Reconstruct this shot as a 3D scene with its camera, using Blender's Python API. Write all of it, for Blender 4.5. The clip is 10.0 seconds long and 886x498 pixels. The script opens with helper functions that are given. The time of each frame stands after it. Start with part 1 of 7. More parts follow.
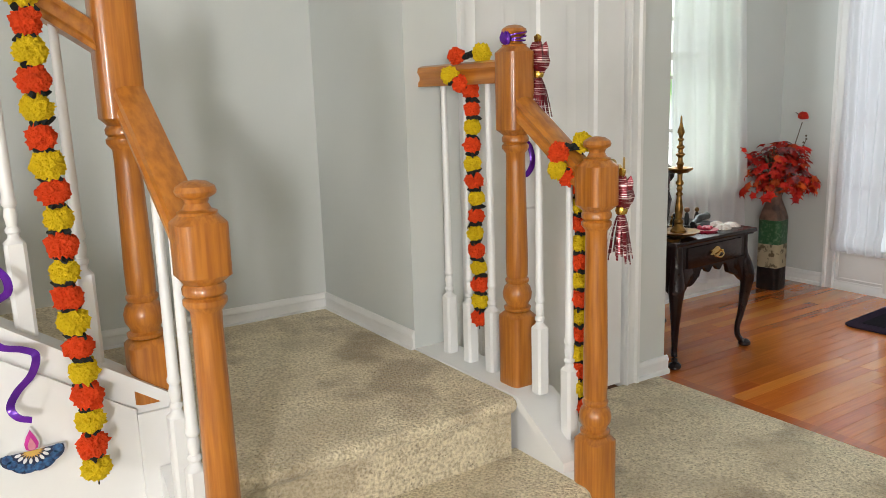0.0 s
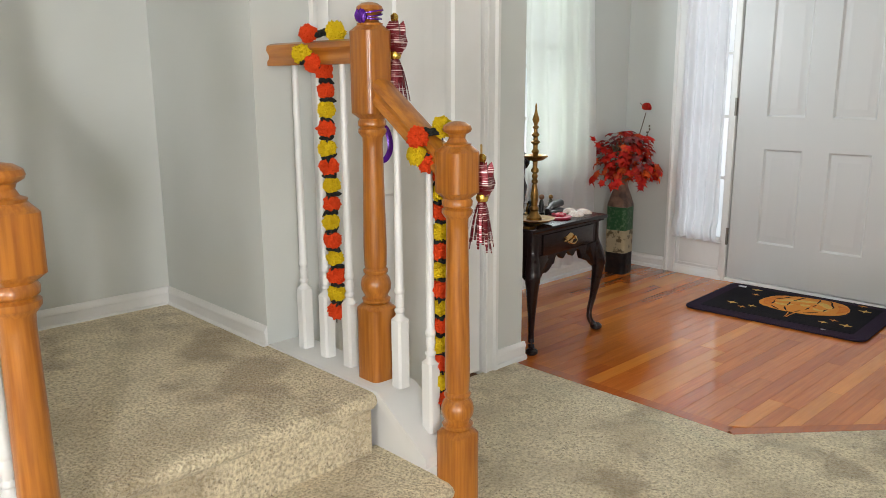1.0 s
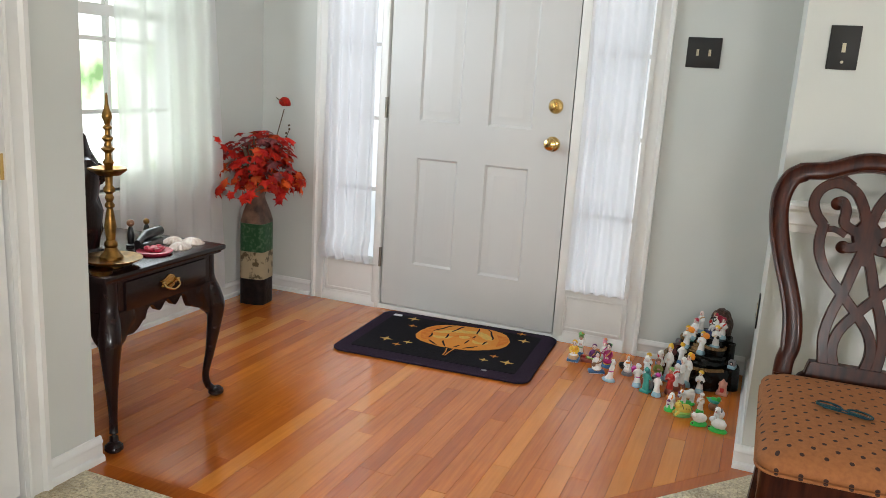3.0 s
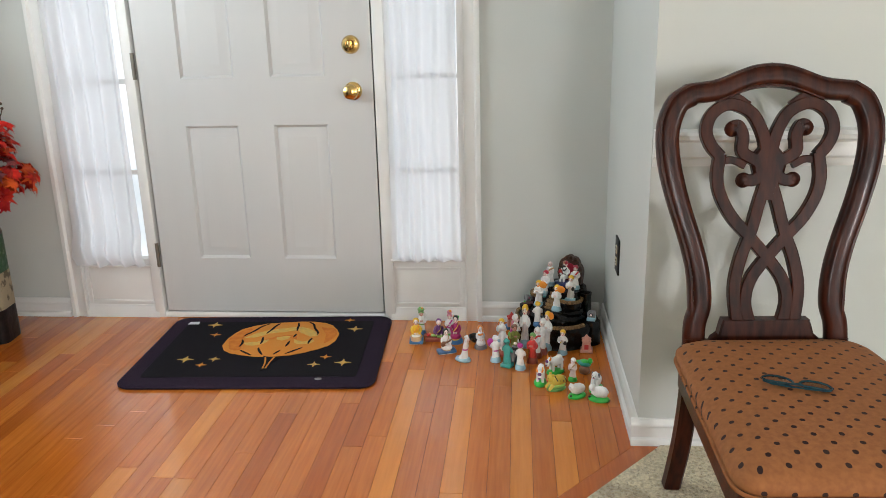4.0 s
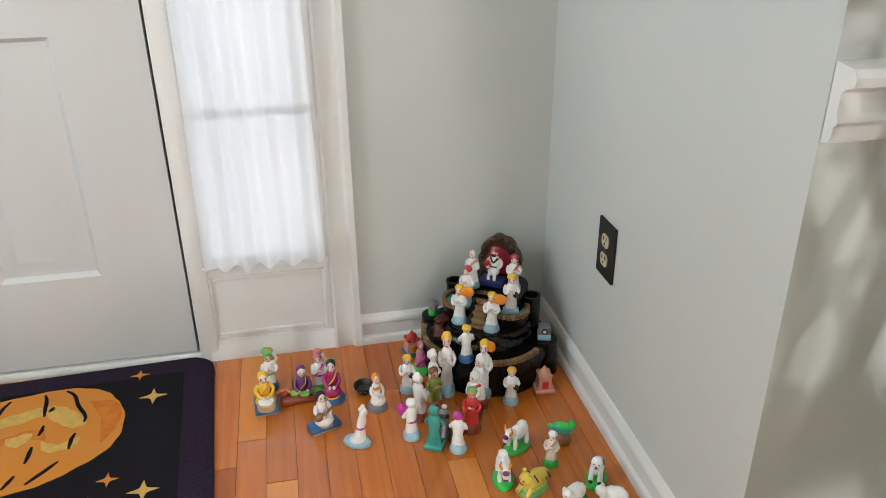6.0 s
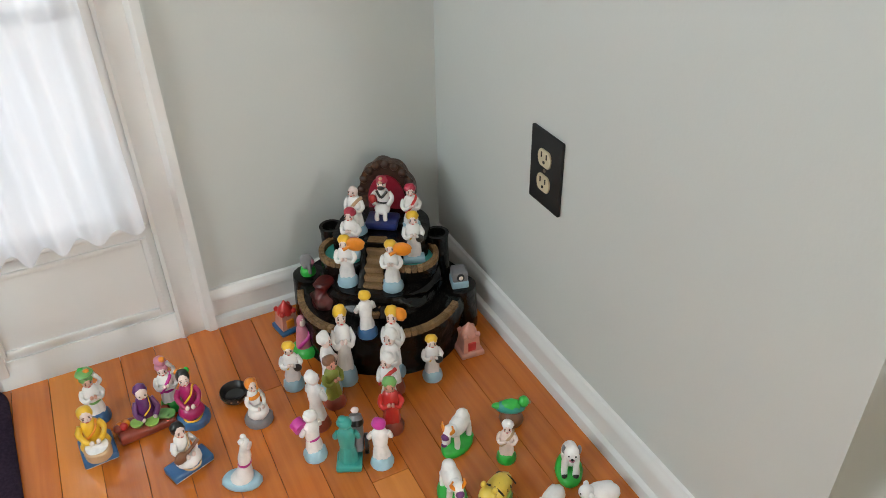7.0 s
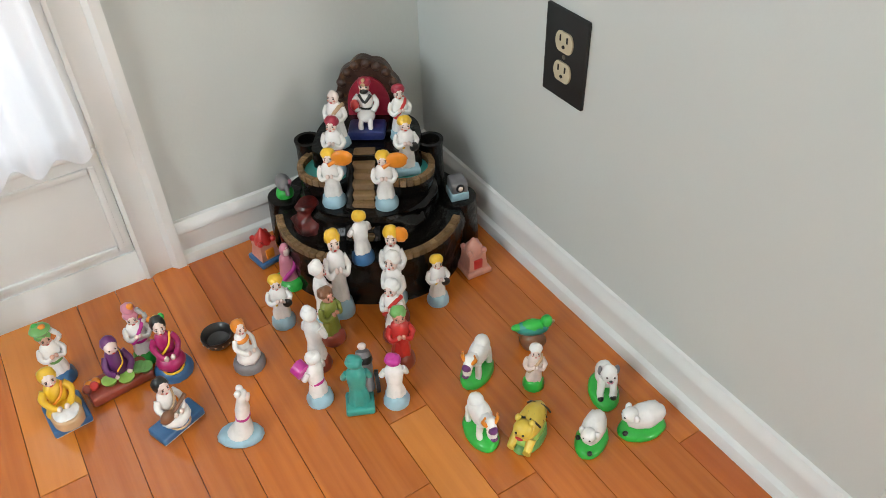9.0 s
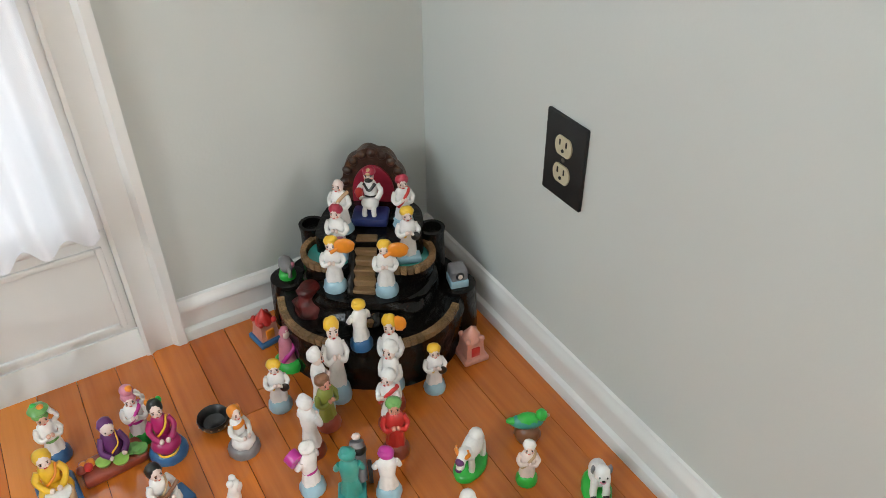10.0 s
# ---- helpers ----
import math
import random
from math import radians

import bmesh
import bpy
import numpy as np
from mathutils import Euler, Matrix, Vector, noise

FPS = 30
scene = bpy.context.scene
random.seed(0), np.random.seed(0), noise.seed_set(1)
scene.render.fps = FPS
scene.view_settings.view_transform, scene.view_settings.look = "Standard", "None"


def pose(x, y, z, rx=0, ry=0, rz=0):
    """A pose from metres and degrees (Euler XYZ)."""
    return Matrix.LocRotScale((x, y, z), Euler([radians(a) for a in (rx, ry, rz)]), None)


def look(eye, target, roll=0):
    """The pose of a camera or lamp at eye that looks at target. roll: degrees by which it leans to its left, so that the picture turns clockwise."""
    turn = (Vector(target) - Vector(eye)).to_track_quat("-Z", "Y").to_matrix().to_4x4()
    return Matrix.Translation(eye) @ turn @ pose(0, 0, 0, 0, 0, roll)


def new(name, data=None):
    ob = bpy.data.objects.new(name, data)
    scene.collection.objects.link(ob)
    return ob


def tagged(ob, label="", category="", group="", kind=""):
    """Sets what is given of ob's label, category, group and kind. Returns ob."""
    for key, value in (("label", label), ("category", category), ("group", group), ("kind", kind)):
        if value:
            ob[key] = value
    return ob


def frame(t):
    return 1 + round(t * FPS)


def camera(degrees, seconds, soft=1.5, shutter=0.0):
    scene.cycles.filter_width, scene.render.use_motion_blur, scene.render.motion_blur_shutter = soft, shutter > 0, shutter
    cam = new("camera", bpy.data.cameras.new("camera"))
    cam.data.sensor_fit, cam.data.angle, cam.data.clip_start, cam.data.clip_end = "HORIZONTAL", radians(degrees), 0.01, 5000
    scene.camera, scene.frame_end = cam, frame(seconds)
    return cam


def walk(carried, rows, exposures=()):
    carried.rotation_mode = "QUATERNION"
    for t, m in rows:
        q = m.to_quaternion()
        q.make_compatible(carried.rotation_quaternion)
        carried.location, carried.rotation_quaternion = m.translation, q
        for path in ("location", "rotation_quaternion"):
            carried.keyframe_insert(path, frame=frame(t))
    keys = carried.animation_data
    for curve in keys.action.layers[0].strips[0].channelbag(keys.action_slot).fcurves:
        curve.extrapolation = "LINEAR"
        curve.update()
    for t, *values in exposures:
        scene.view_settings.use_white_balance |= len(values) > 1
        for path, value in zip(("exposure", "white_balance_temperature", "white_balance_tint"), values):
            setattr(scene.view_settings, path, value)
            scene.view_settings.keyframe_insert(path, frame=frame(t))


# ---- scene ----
cam = camera(59.0, 10.0, soft=0.7)
PATH = [
    (0, (0.709, 0.186, 1.195), (1.779, 1.831, 0.809), -1.8),
    (0.5, (0.728, 0.232, 1.182), (1.902, 1.798, 0.767), -1.0),
    (1, (0.764, 0.265, 1.181), (2.116, 1.677, 0.757), -0.3),
    (1.5, (0.928, 0.304, 1.193), (2.317, 1.681, 0.775), -0.1),
    (2, (1.143, 0.322, 1.203), (2.568, 1.67, 0.812), 1.2),
    (2.5, (1.366, 0.458, 1.193), (2.974, 1.582, 0.805), 3.4),
    (3, (1.612, 0.622, 1.184), (3.423, 1.354, 0.754), 3.5),
    (3.2, (1.731, 0.684, 1.156), (3.563, 1.338, 0.692), 1.7),
    (4.5, (2.437, 1.025, 1.163), (4.336, 1.004, 0.536), -1.3),
    (5, (2.774, 1.095, 1.139), (4.656, 1.028, 0.464), -0.9),
    (5.5, (3.096, 1.156, 1.122), (4.922, 1.038, 0.315), -0.0),
    (5.7, (3.218, 1.192, 1.111), (5.02, 0.945, 0.279), 0.3),
    (6.8, (3.8, 1.134, 0.979), (5.405, 0.54, -0.056), -1.1),
    (7, (3.876, 1.161, 0.96), (5.351, 0.445, -0.185), -1.4),
    (7.5, (3.955, 1.198, 0.892), (5.125, 0.463, -0.554), -5.5),
    (8, (4.013, 1.177, 0.873), (5.189, 0.399, -0.545), -3.0),
    (8.5, (4.028, 1.174, 0.875), (5.284, 0.349, -0.445), -1.1),
    (9, (4.032, 1.188, 0.871), (5.313, 0.413, -0.455), -2.1),
    (9.5, (4.035, 1.189, 0.88), (5.352, 0.419, -0.414), -1.7),
    (10, (4.045, 1.167, 0.923), (5.407, 0.357, -0.298), -0.6),
]
EXPOSURES = [(0, -0.74), (1, -0.70), (2, -0.68), (3, -0.56), (4.5, -0.45), (5, -0.38), (5.5, -0.32), (7, -0.26), (7.5, -0.12), (8, 0.0), (9, -0.04), (10, -0.18)]
walk(cam, [(t, look(eye, target, roll)) for t, eye, target, roll in PATH], EXPOSURES)


# ---- world and daylight ----
world = bpy.data.worlds.new("world")
scene.world = world
world.use_nodes = True
wn = world.node_tree
sky = wn.nodes.new("ShaderNodeTexSky")
sky.sky_type, sky.sun_disc, sky.sun_elevation, sky.sun_rotation = "NISHITA", False, radians(42), radians(215)
wn.links.new(sky.outputs[0], wn.nodes["Background"].inputs[0])
wn.nodes["Background"].inputs[1].default_value = 0.10


def window_light(name, place, target, width, height, watts, colour):
    """An area lamp at or just inside a window, added in place of its daylight."""
    lamp = bpy.data.lights.new(name, "AREA")
    lamp.shape, lamp.size, lamp.size_y, lamp.energy, lamp.color = "RECTANGLE", width, height, watts, colour
    ob = new(name, lamp)
    ob.matrix_world = look(place, target)
    return tagged(ob, kind="structure")


# Lamps added for west and south windows, which are assumed and never in view.
window_light("daylight_west", (-2.98, -0.65, 1.55), (5, 0.3, 1.0), 0.7, 1.0, 112, (1.0, 0.985, 0.99))
window_light("daylight_south", (-1.2, -3.12, 1.35), (-1.2, 5, 1.1), 0.45, 0.7, 238, (1.0, 0.985, 0.99))
# Foyer lamp hangs inside the room, before the sheer, for the window's daylight.
window_light("daylight_foyer", (4.0, 2.93, 1.55), (4.0, 0, 1.55), 1.05, 0.9, 30, (0.84, 0.93, 1.0))

# ---- materials ----


def material(name, colour, rough=0.5, metal=0.0, grain=None, second=None, mix=0.5, bump=0.0, bump_scale=200.0, stretch=(1, 1, 1),
             coat=0.0, vary=0.0, sheen=0.0, stain=0.0, stain_scale=3.0, spec=0.5, coords="Object", detail=4.0, contrast=(0.35, 0.65)):
    """A surface with grain, large stains, fine relief and a little difference from piece to piece."""
    m = bpy.data.materials.new(name)
    m.use_nodes = True
    nt = m.node_tree
    b = nt.nodes["Principled BSDF"]
    b.inputs["Roughness"].default_value = rough
    b.inputs["Metallic"].default_value = metal
    b.inputs["Coat Weight"].default_value = coat
    b.inputs["Coat Roughness"].default_value = 0.12
    b.inputs["Sheen Weight"].default_value = sheen
    b.inputs["Specular IOR Level"].default_value = spec
    tc = nt.nodes.new("ShaderNodeTexCoord")
    mp = nt.nodes.new("ShaderNodeMapping")
    mp.inputs["Scale"].default_value = stretch
    nt.links.new(tc.outputs[coords], mp.inputs[0])
    info = nt.nodes.new("ShaderNodeObjectInfo")
    if vary:
        shift = nt.nodes.new("ShaderNodeVectorMath")
        shift.operation = "MULTIPLY_ADD"
        comb = nt.nodes.new("ShaderNodeCombineXYZ")
        for k in range(3):
            nt.links.new(info.outputs["Random"], comb.inputs[k])
        nt.links.new(comb.outputs[0], shift.inputs[0])
        shift.inputs[1].default_value = (37, 53, 71)
        nt.links.new(mp.outputs[0], shift.inputs[2])
        vector = shift.outputs[0]
    else:
        vector = mp.outputs[0]
    out = None

    def blend(fac, a, c):
        mx = nt.nodes.new("ShaderNodeMix")
        mx.data_type = "RGBA"
        if fac is not None:
            nt.links.new(fac, mx.inputs[0])
        for v, k in ((a, 6), (c, 7)):
            if isinstance(v, tuple):
                mx.inputs[k].default_value = (*v, 1)
            else:
                nt.links.new(v, mx.inputs[k])
        return mx.outputs[2]

    def noise_at(scale, det, lo, hi, vec):
        n = nt.nodes.new("ShaderNodeTexNoise")
        n.inputs["Scale"].default_value, n.inputs["Detail"].default_value = scale, det
        nt.links.new(vec, n.inputs["Vector"])
        r = nt.nodes.new("ShaderNodeMapRange")
        r.inputs[1].default_value, r.inputs[2].default_value = lo, hi
        nt.links.new(n.outputs[0], r.inputs[0])
        return r.outputs[0]

    colour_out = colour
    if grain and second:
        colour_out = blend(noise_at(grain, detail, contrast[0], contrast[1], vector), colour, second)
    if stain:
        f = noise_at(stain_scale, 3, 0.3, 0.75, tc.outputs[coords])
        mul = nt.nodes.new("ShaderNodeMath")
        mul.operation = "MULTIPLY"
        mul.inputs[1].default_value = stain
        nt.links.new(f, mul.inputs[0])
        dark = tuple(c * 0.55 for c in (second or colour))
        colour_out = blend(mul.outputs[0], colour_out, dark)
    if vary:
        hsv = nt.nodes.new("ShaderNodeHueSaturation")
        r = nt.nodes.new("ShaderNodeMapRange")
        r.inputs[3].default_value, r.inputs[4].default_value = 1 - vary, 1 + vary
        nt.links.new(info.outputs["Random"], r.inputs[0])
        nt.links.new(r.outputs[0], hsv.inputs["Value"])
        if isinstance(colour_out, tuple):
            hsv.inputs["Color"].default_value = (*colour_out, 1)
        else:
            nt.links.new(colour_out, hsv.inputs["Color"])
        colour_out = hsv.outputs[0]
    if isinstance(colour_out, tuple):
        b.inputs["Base Color"].default_value = (*colour_out, 1)
    else:
        nt.links.new(colour_out, b.inputs["Base Color"])
    if bump:
        n = nt.nodes.new("ShaderNodeTexNoise")
        n.inputs["Scale"].default_value, n.inputs["Detail"].default_value = bump_scale, 3
        nt.links.new(vector, n.inputs["Vector"])
        bp = nt.nodes.new("ShaderNodeBump")
        bp.inputs["Strength"].default_value, bp.inputs["Distance"].default_value = bump, 0.002
        nt.links.new(n.outputs[0], bp.inputs["Height"])
        nt.links.new(bp.outputs[0], b.inputs["Normal"])
    return m


WALL = material("wall_paint", (0.60, 0.622, 0.600), 0.6, grain=2.0, second=(0.575, 0.60, 0.58), bump=0.12, bump_scale=180)
CEIL = material("ceiling_paint", (0.78, 0.78, 0.76), 0.8, bump=0.2, bump_scale=90)
TRIM = material("trim_paint", (0.77, 0.77, 0.758), 0.32, grain=6, second=(0.73, 0.73, 0.715), bump=0.05, bump_scale=60)
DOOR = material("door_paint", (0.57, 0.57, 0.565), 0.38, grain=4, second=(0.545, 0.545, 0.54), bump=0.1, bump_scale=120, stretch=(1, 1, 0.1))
OAK = material("golden_oak", (0.47, 0.168, 0.019), 0.33, grain=9, second=(0.27, 0.076, 0.009), bump=0.12, bump_scale=60, stretch=(15, 15, 0.7), coat=0.35, vary=0.06, contrast=(0.38, 0.80), stain=0.18, stain_scale=7)
OAK_RAIL = material("golden_oak_rail", (0.49, 0.18, 0.021), 0.30, grain=9, second=(0.26, 0.072, 0.008), bump=0.12, bump_scale=60, stretch=(9, 0.4, 6), coat=0.35, contrast=(0.38, 0.80))
def plank_material(name, colour, second):
    return material(name, colour, 0.11, grain=7, second=second, bump=0.05, bump_scale=30, stretch=(0.7, 13, 5), coat=0.6, vary=0.08, contrast=(0.32, 0.72), detail=7.0, stain=0.2, stain_scale=6.0)


PLANK = plank_material("floor_plank", (0.66, 0.188, 0.024), (0.52, 0.130, 0.015))
PLANK_PALE = plank_material("floor_plank_pale", (0.77, 0.270, 0.042), (0.68, 0.218, 0.030))
PLANK_DARK = plank_material("floor_plank_dark", (0.56, 0.138, 0.017), (0.43, 0.092, 0.011))
SUB = material("dark_joint", (0.14, 0.048, 0.016), 0.8)
BLACKWOOD = material("black_cherry", (0.009, 0.004, 0.004), 0.25, grain=8, second=(0.018, 0.007, 0.006), stretch=(1, 6, 6), coat=0.08, spec=0.3)
CHAIRWOOD = material("mahogany", (0.058, 0.0125, 0.0055), 0.30, grain=10, second=(0.018, 0.0042, 0.0026), stretch=(6, 6, 0.8), coat=0.10, spec=0.12, bump=0.05)
BRASS = material("aged_brass", (0.36, 0.19, 0.05), 0.32, 1.0, grain=30, second=(0.14, 0.07, 0.022), bump=0.1, bump_scale=150)
BRIGHTBRASS = material("polished_brass", (0.72, 0.50, 0.20), 0.14, 1.0, grain=30, second=(0.62, 0.42, 0.16))
STEEL = material("hinge_metal", (0.22, 0.20, 0.17), 0.4, 1.0)
BLACKPLATE = material("black_plate", (0.010, 0.010, 0.010), 0.6)
IVORY = material("ivory_plastic", (0.55, 0.49, 0.34), 0.35)
MATBLACK = material("mat_black_pile", (0.010, 0.009, 0.011), 0.95, grain=300, second=(0.018, 0.016, 0.020), bump=0.8, bump_scale=500, spec=0.08)
MATPURPLE = material("mat_border_pile", (0.022, 0.014, 0.026), 0.95, grain=200, second=(0.035, 0.024, 0.04), bump=0.9, bump_scale=420, spec=0.08)
MATORANGE = material("mat_orange", (0.66, 0.23, 0.022), 0.9, grain=16, second=(0.64, 0.25, 0.035), bump=0.8, bump_scale=450, contrast=(0.4, 0.7))
MATDEEP = material("mat_deep_orange", (0.56, 0.145, 0.010), 0.9, grain=40, second=(0.66, 0.21, 0.02), bump=0.8, bump_scale=450)
MATYELLOW = material("mat_yellow", (0.70, 0.42, 0.09), 0.9, grain=60, second=(0.55, 0.36, 0.10), bump=0.8, bump_scale=450)
WHITETAG = material("white_tag", (0.7, 0.7, 0.72), 0.6)
PLASTIC_RIBBON = material("purple_ribbon", (0.13, 0.015, 0.36), 0.2, 0.35, grain=20, second=(0.08, 0.01, 0.25))
POM_RED = material("orange_pompom", (0.90, 0.095, 0.020), 0.95, grain=120, second=(0.78, 0.055, 0.012), bump=1.0, bump_scale=260, spec=0.1)
POM_YELLOW = material("yellow_pompom", (0.86, 0.63, 0.02), 0.95, grain=120, second=(0.74, 0.49, 0.012), bump=1.0, bump_scale=260, spec=0.1)
BLACKLEAF = material("black_felt", (0.008, 0.010, 0.008), 0.9)
FOIL = material("red_foil", (0.16, 0.006, 0.014), 0.3, 0.4, grain=110, second=(0.74, 0.58, 0.56), contrast=(0.56, 0.62), stretch=(0.1, 0.1, 2.6))
GOLDFOIL = material("gold_foil", (0.62, 0.40, 0.08), 0.25, 0.9)
SHELLY = material("pearl_shell", (0.50, 0.37, 0.30), 0.35, grain=40, second=(0.68, 0.60, 0.54), coat=0.2)
SOIL = material("fort_black", (0.0045, 0.0038, 0.0032), 0.22, grain=70, second=(0.016, 0.011, 0.008), contrast=(0.55, 0.72), bump=1.0, bump_scale=75, spec=0.35)
FORTBRICK = material("fort_brick", (0.44, 0.27, 0.12), 0.22, grain=60, second=(0.085, 0.036, 0.016), bump=0.5, bump_scale=120, vary=0.25)
FORTRED = material("fort_red", (0.13, 0.010, 0.008), 0.3, grain=50, second=(0.03, 0.005, 0.004), bump=0.8, bump_scale=90)

PAINT = {}
for key, c in dict(white=(0.90, 0.88, 0.86), skin=(0.72, 0.42, 0.32), pale=(0.86, 0.70, 0.64), yellow=(0.86, 0.52, 0.03), orange=(0.85, 0.28, 0.02),
                   red=(0.62, 0.035, 0.03), crimson=(0.42, 0.02, 0.05), magenta=(0.55, 0.03, 0.30), purple=(0.15, 0.03, 0.16), plum=(0.42, 0.012, 0.13),
                   skyblue=(0.36, 0.56, 0.66), blue=(0.03, 0.13, 0.30), navy=(0.02, 0.035, 0.16), teal=(0.04, 0.33, 0.28), green=(0.03, 0.50, 0.06),
                   leaf=(0.16, 0.40, 0.10), olive=(0.26, 0.30, 0.05), brown=(0.22, 0.09, 0.04), terracotta=(0.32, 0.06, 0.035), black=(0.012, 0.012, 0.012),
                   grey=(0.22, 0.21, 0.22), peach=(0.70, 0.32, 0.24), tan=(0.55, 0.36, 0.20), cream=(0.72, 0.62, 0.48), tigeryellow=(0.72, 0.52, 0.07), lime=(0.36, 0.62, 0.12),
                   rose=(0.62, 0.22, 0.30)).items():
    PAINT[key] = material("glazed_" + key, c, 0.30, grain=70, second=tuple(v * 0.84 for v in c), bump=0.22, bump_scale=130, coat=0.3, contrast=(0.48, 0.75))


def carpet_material(name):
    m = bpy.data.materials.new(name)
    m.use_nodes = True
    nt = m.node_tree
    b = nt.nodes["Principled BSDF"]
    b.inputs["Roughness"].default_value, b.inputs["Sheen Weight"].default_value = 0.95, 0.25
    b.inputs["Specular IOR Level"].default_value = 0.1
    tc = nt.nodes.new("ShaderNodeTexCoord")

    def tex(scale, detail, lo, hi):
        n = nt.nodes.new("ShaderNodeTexNoise")
        n.inputs["Scale"].default_value, n.inputs["Detail"].default_value = scale, detail
        nt.links.new(tc.outputs["Object"], n.inputs["Vector"])
        r = nt.nodes.new("ShaderNodeMapRange")
        r.inputs[1].default_value, r.inputs[2].default_value = lo, hi
        nt.links.new(n.outputs[0], r.inputs[0])
        return n.outputs[0], r.outputs[0]

    def mixed(f, a, c):
        mx = nt.nodes.new("ShaderNodeMix")
        mx.data_type = "RGBA"
        nt.links.new(f, mx.inputs[0])
        for v, k in ((a, 6), (c, 7)):
            if isinstance(v, tuple):
                mx.inputs[k].default_value = (*v, 1)
            else:
                nt.links.new(v, mx.inputs[k])
        return mx.outputs[2]

    raw_tuft, tuft = tex(125, 3, 0.32, 0.62)
    raw_fleck, fleck = tex(100, 2, 0.63, 0.73)
    raw_big, big = tex(4.0, 8, 0.44, 0.64)
    c = mixed(tuft, (0.52, 0.425, 0.265), (0.92, 0.815, 0.590))
    c = mixed(fleck, c, (0.30, 0.235, 0.15))
    half = nt.nodes.new("ShaderNodeMath")
    half.operation = "MULTIPLY"
    half.inputs[1].default_value = 0.5
    nt.links.new(big, half.inputs[0])
    c = mixed(half.outputs[0], c, (0.46, 0.375, 0.24))
    raw_dirt, dirt = tex(4.5, 10, 0.55, 0.66)
    worn = nt.nodes.new("ShaderNodeMath")
    worn.operation = "MULTIPLY"
    worn.inputs[1].default_value = 0.5
    nt.links.new(dirt, worn.inputs[0])
    c = mixed(worn.outputs[0], c, (0.22, 0.150, 0.078))
    nt.links.new(c, b.inputs["Base Color"])
    add = nt.nodes.new("ShaderNodeMath")
    add.operation = "MULTIPLY_ADD"
    add.inputs[1].default_value = 0.9
    nt.links.new(raw_tuft, add.inputs[0])
    nt.links.new(raw_big, add.inputs[2])
    bp = nt.nodes.new("ShaderNodeBump")
    bp.inputs["Strength"].default_value, bp.inputs["Distance"].default_value = 1.0, 0.015
    nt.links.new(add.outputs[0], bp.inputs["Height"])
    nt.links.new(bp.outputs[0], b.inputs["Normal"])
    return m


CARPET = carpet_material("beige_carpet")


def fabric_material(name):
    """Rust-brown seat cloth with staggered dark dots and a faint weave."""
    m = bpy.data.materials.new(name)
    m.use_nodes = True
    nt = m.node_tree
    b = nt.nodes["Principled BSDF"]
    b.inputs["Roughness"].default_value, b.inputs["Sheen Weight"].default_value = 0.8, 0.0
    tc = nt.nodes.new("ShaderNodeTexCoord")
    sep = nt.nodes.new("ShaderNodeSeparateXYZ")
    nt.links.new(tc.outputs["Object"], sep.inputs[0])

    def op(kind, a, c):
        n = nt.nodes.new("ShaderNodeMath")
        n.operation = kind
        for v, k in ((a, 0), (c, 1)):
            if isinstance(v, (int, float)):
                n.inputs[k].default_value = v
            elif v is not None:
                nt.links.new(v, n.inputs[k])
        return n.outputs[0]

    pitch = math.pi / 0.024
    sx = op("SINE", op("MULTIPLY", op("SUBTRACT", sep.outputs[0], sep.outputs[2]), pitch), None)
    sy = op("SINE", op("MULTIPLY", sep.outputs[1], pitch), None)
    dot = op("GREATER_THAN", op("MULTIPLY", sx, sy), 0.80)
    wave = nt.nodes.new("ShaderNodeTexNoise")
    wave.inputs["Scale"].default_value = 90
    nt.links.new(tc.outputs["Object"], wave.inputs["Vector"])
    mx = nt.nodes.new("ShaderNodeMix")
    mx.data_type = "RGBA"
    nt.links.new(wave.outputs[0], mx.inputs[0])
    mx.inputs[6].default_value, mx.inputs[7].default_value = (0.23, 0.078, 0.022, 1), (0.40, 0.150, 0.045, 1)
    my = nt.nodes.new("ShaderNodeMix")
    my.data_type = "RGBA"
    nt.links.new(dot, my.inputs[0])
    nt.links.new(mx.outputs[2], my.inputs[6])
    my.inputs[7].default_value = (0.03, 0.008, 0.006, 1)
    nt.links.new(my.outputs[2], b.inputs["Base Color"])
    weave = nt.nodes.new("ShaderNodeTexNoise")
    weave.inputs["Scale"].default_value = 700
    nt.links.new(tc.outputs["Object"], weave.inputs["Vector"])
    bp = nt.nodes.new("ShaderNodeBump")
    bp.inputs["Strength"].default_value, bp.inputs["Distance"].default_value = 0.4, 0.001
    nt.links.new(weave.outputs[0], bp.inputs["Height"])
    nt.links.new(bp.outputs[0], b.inputs["Normal"])
    return m


SEATCLOTH = fabric_material("dotted_seat_cloth")


def glass_material(name, tint=(1, 1, 1)):
    m = bpy.data.materials.new(name)
    m.use_nodes = True
    b = m.node_tree.nodes["Principled BSDF"]
    b.inputs["Base Color"].default_value = (*tint, 1)
    b.inputs["Transmission Weight"].default_value = 1.0
    b.inputs["Roughness"].default_value, b.inputs["IOR"].default_value = 0.01, 1.1
    return m


GLASS = glass_material("window_glass")
LENS = glass_material("lens_glass", (0.8, 0.85, 0.85))
FRAMEBLUE = material("teal_spectacle_frame", (0.018, 0.07, 0.085), 0.25, grain=60, second=(0.01, 0.04, 0.06))


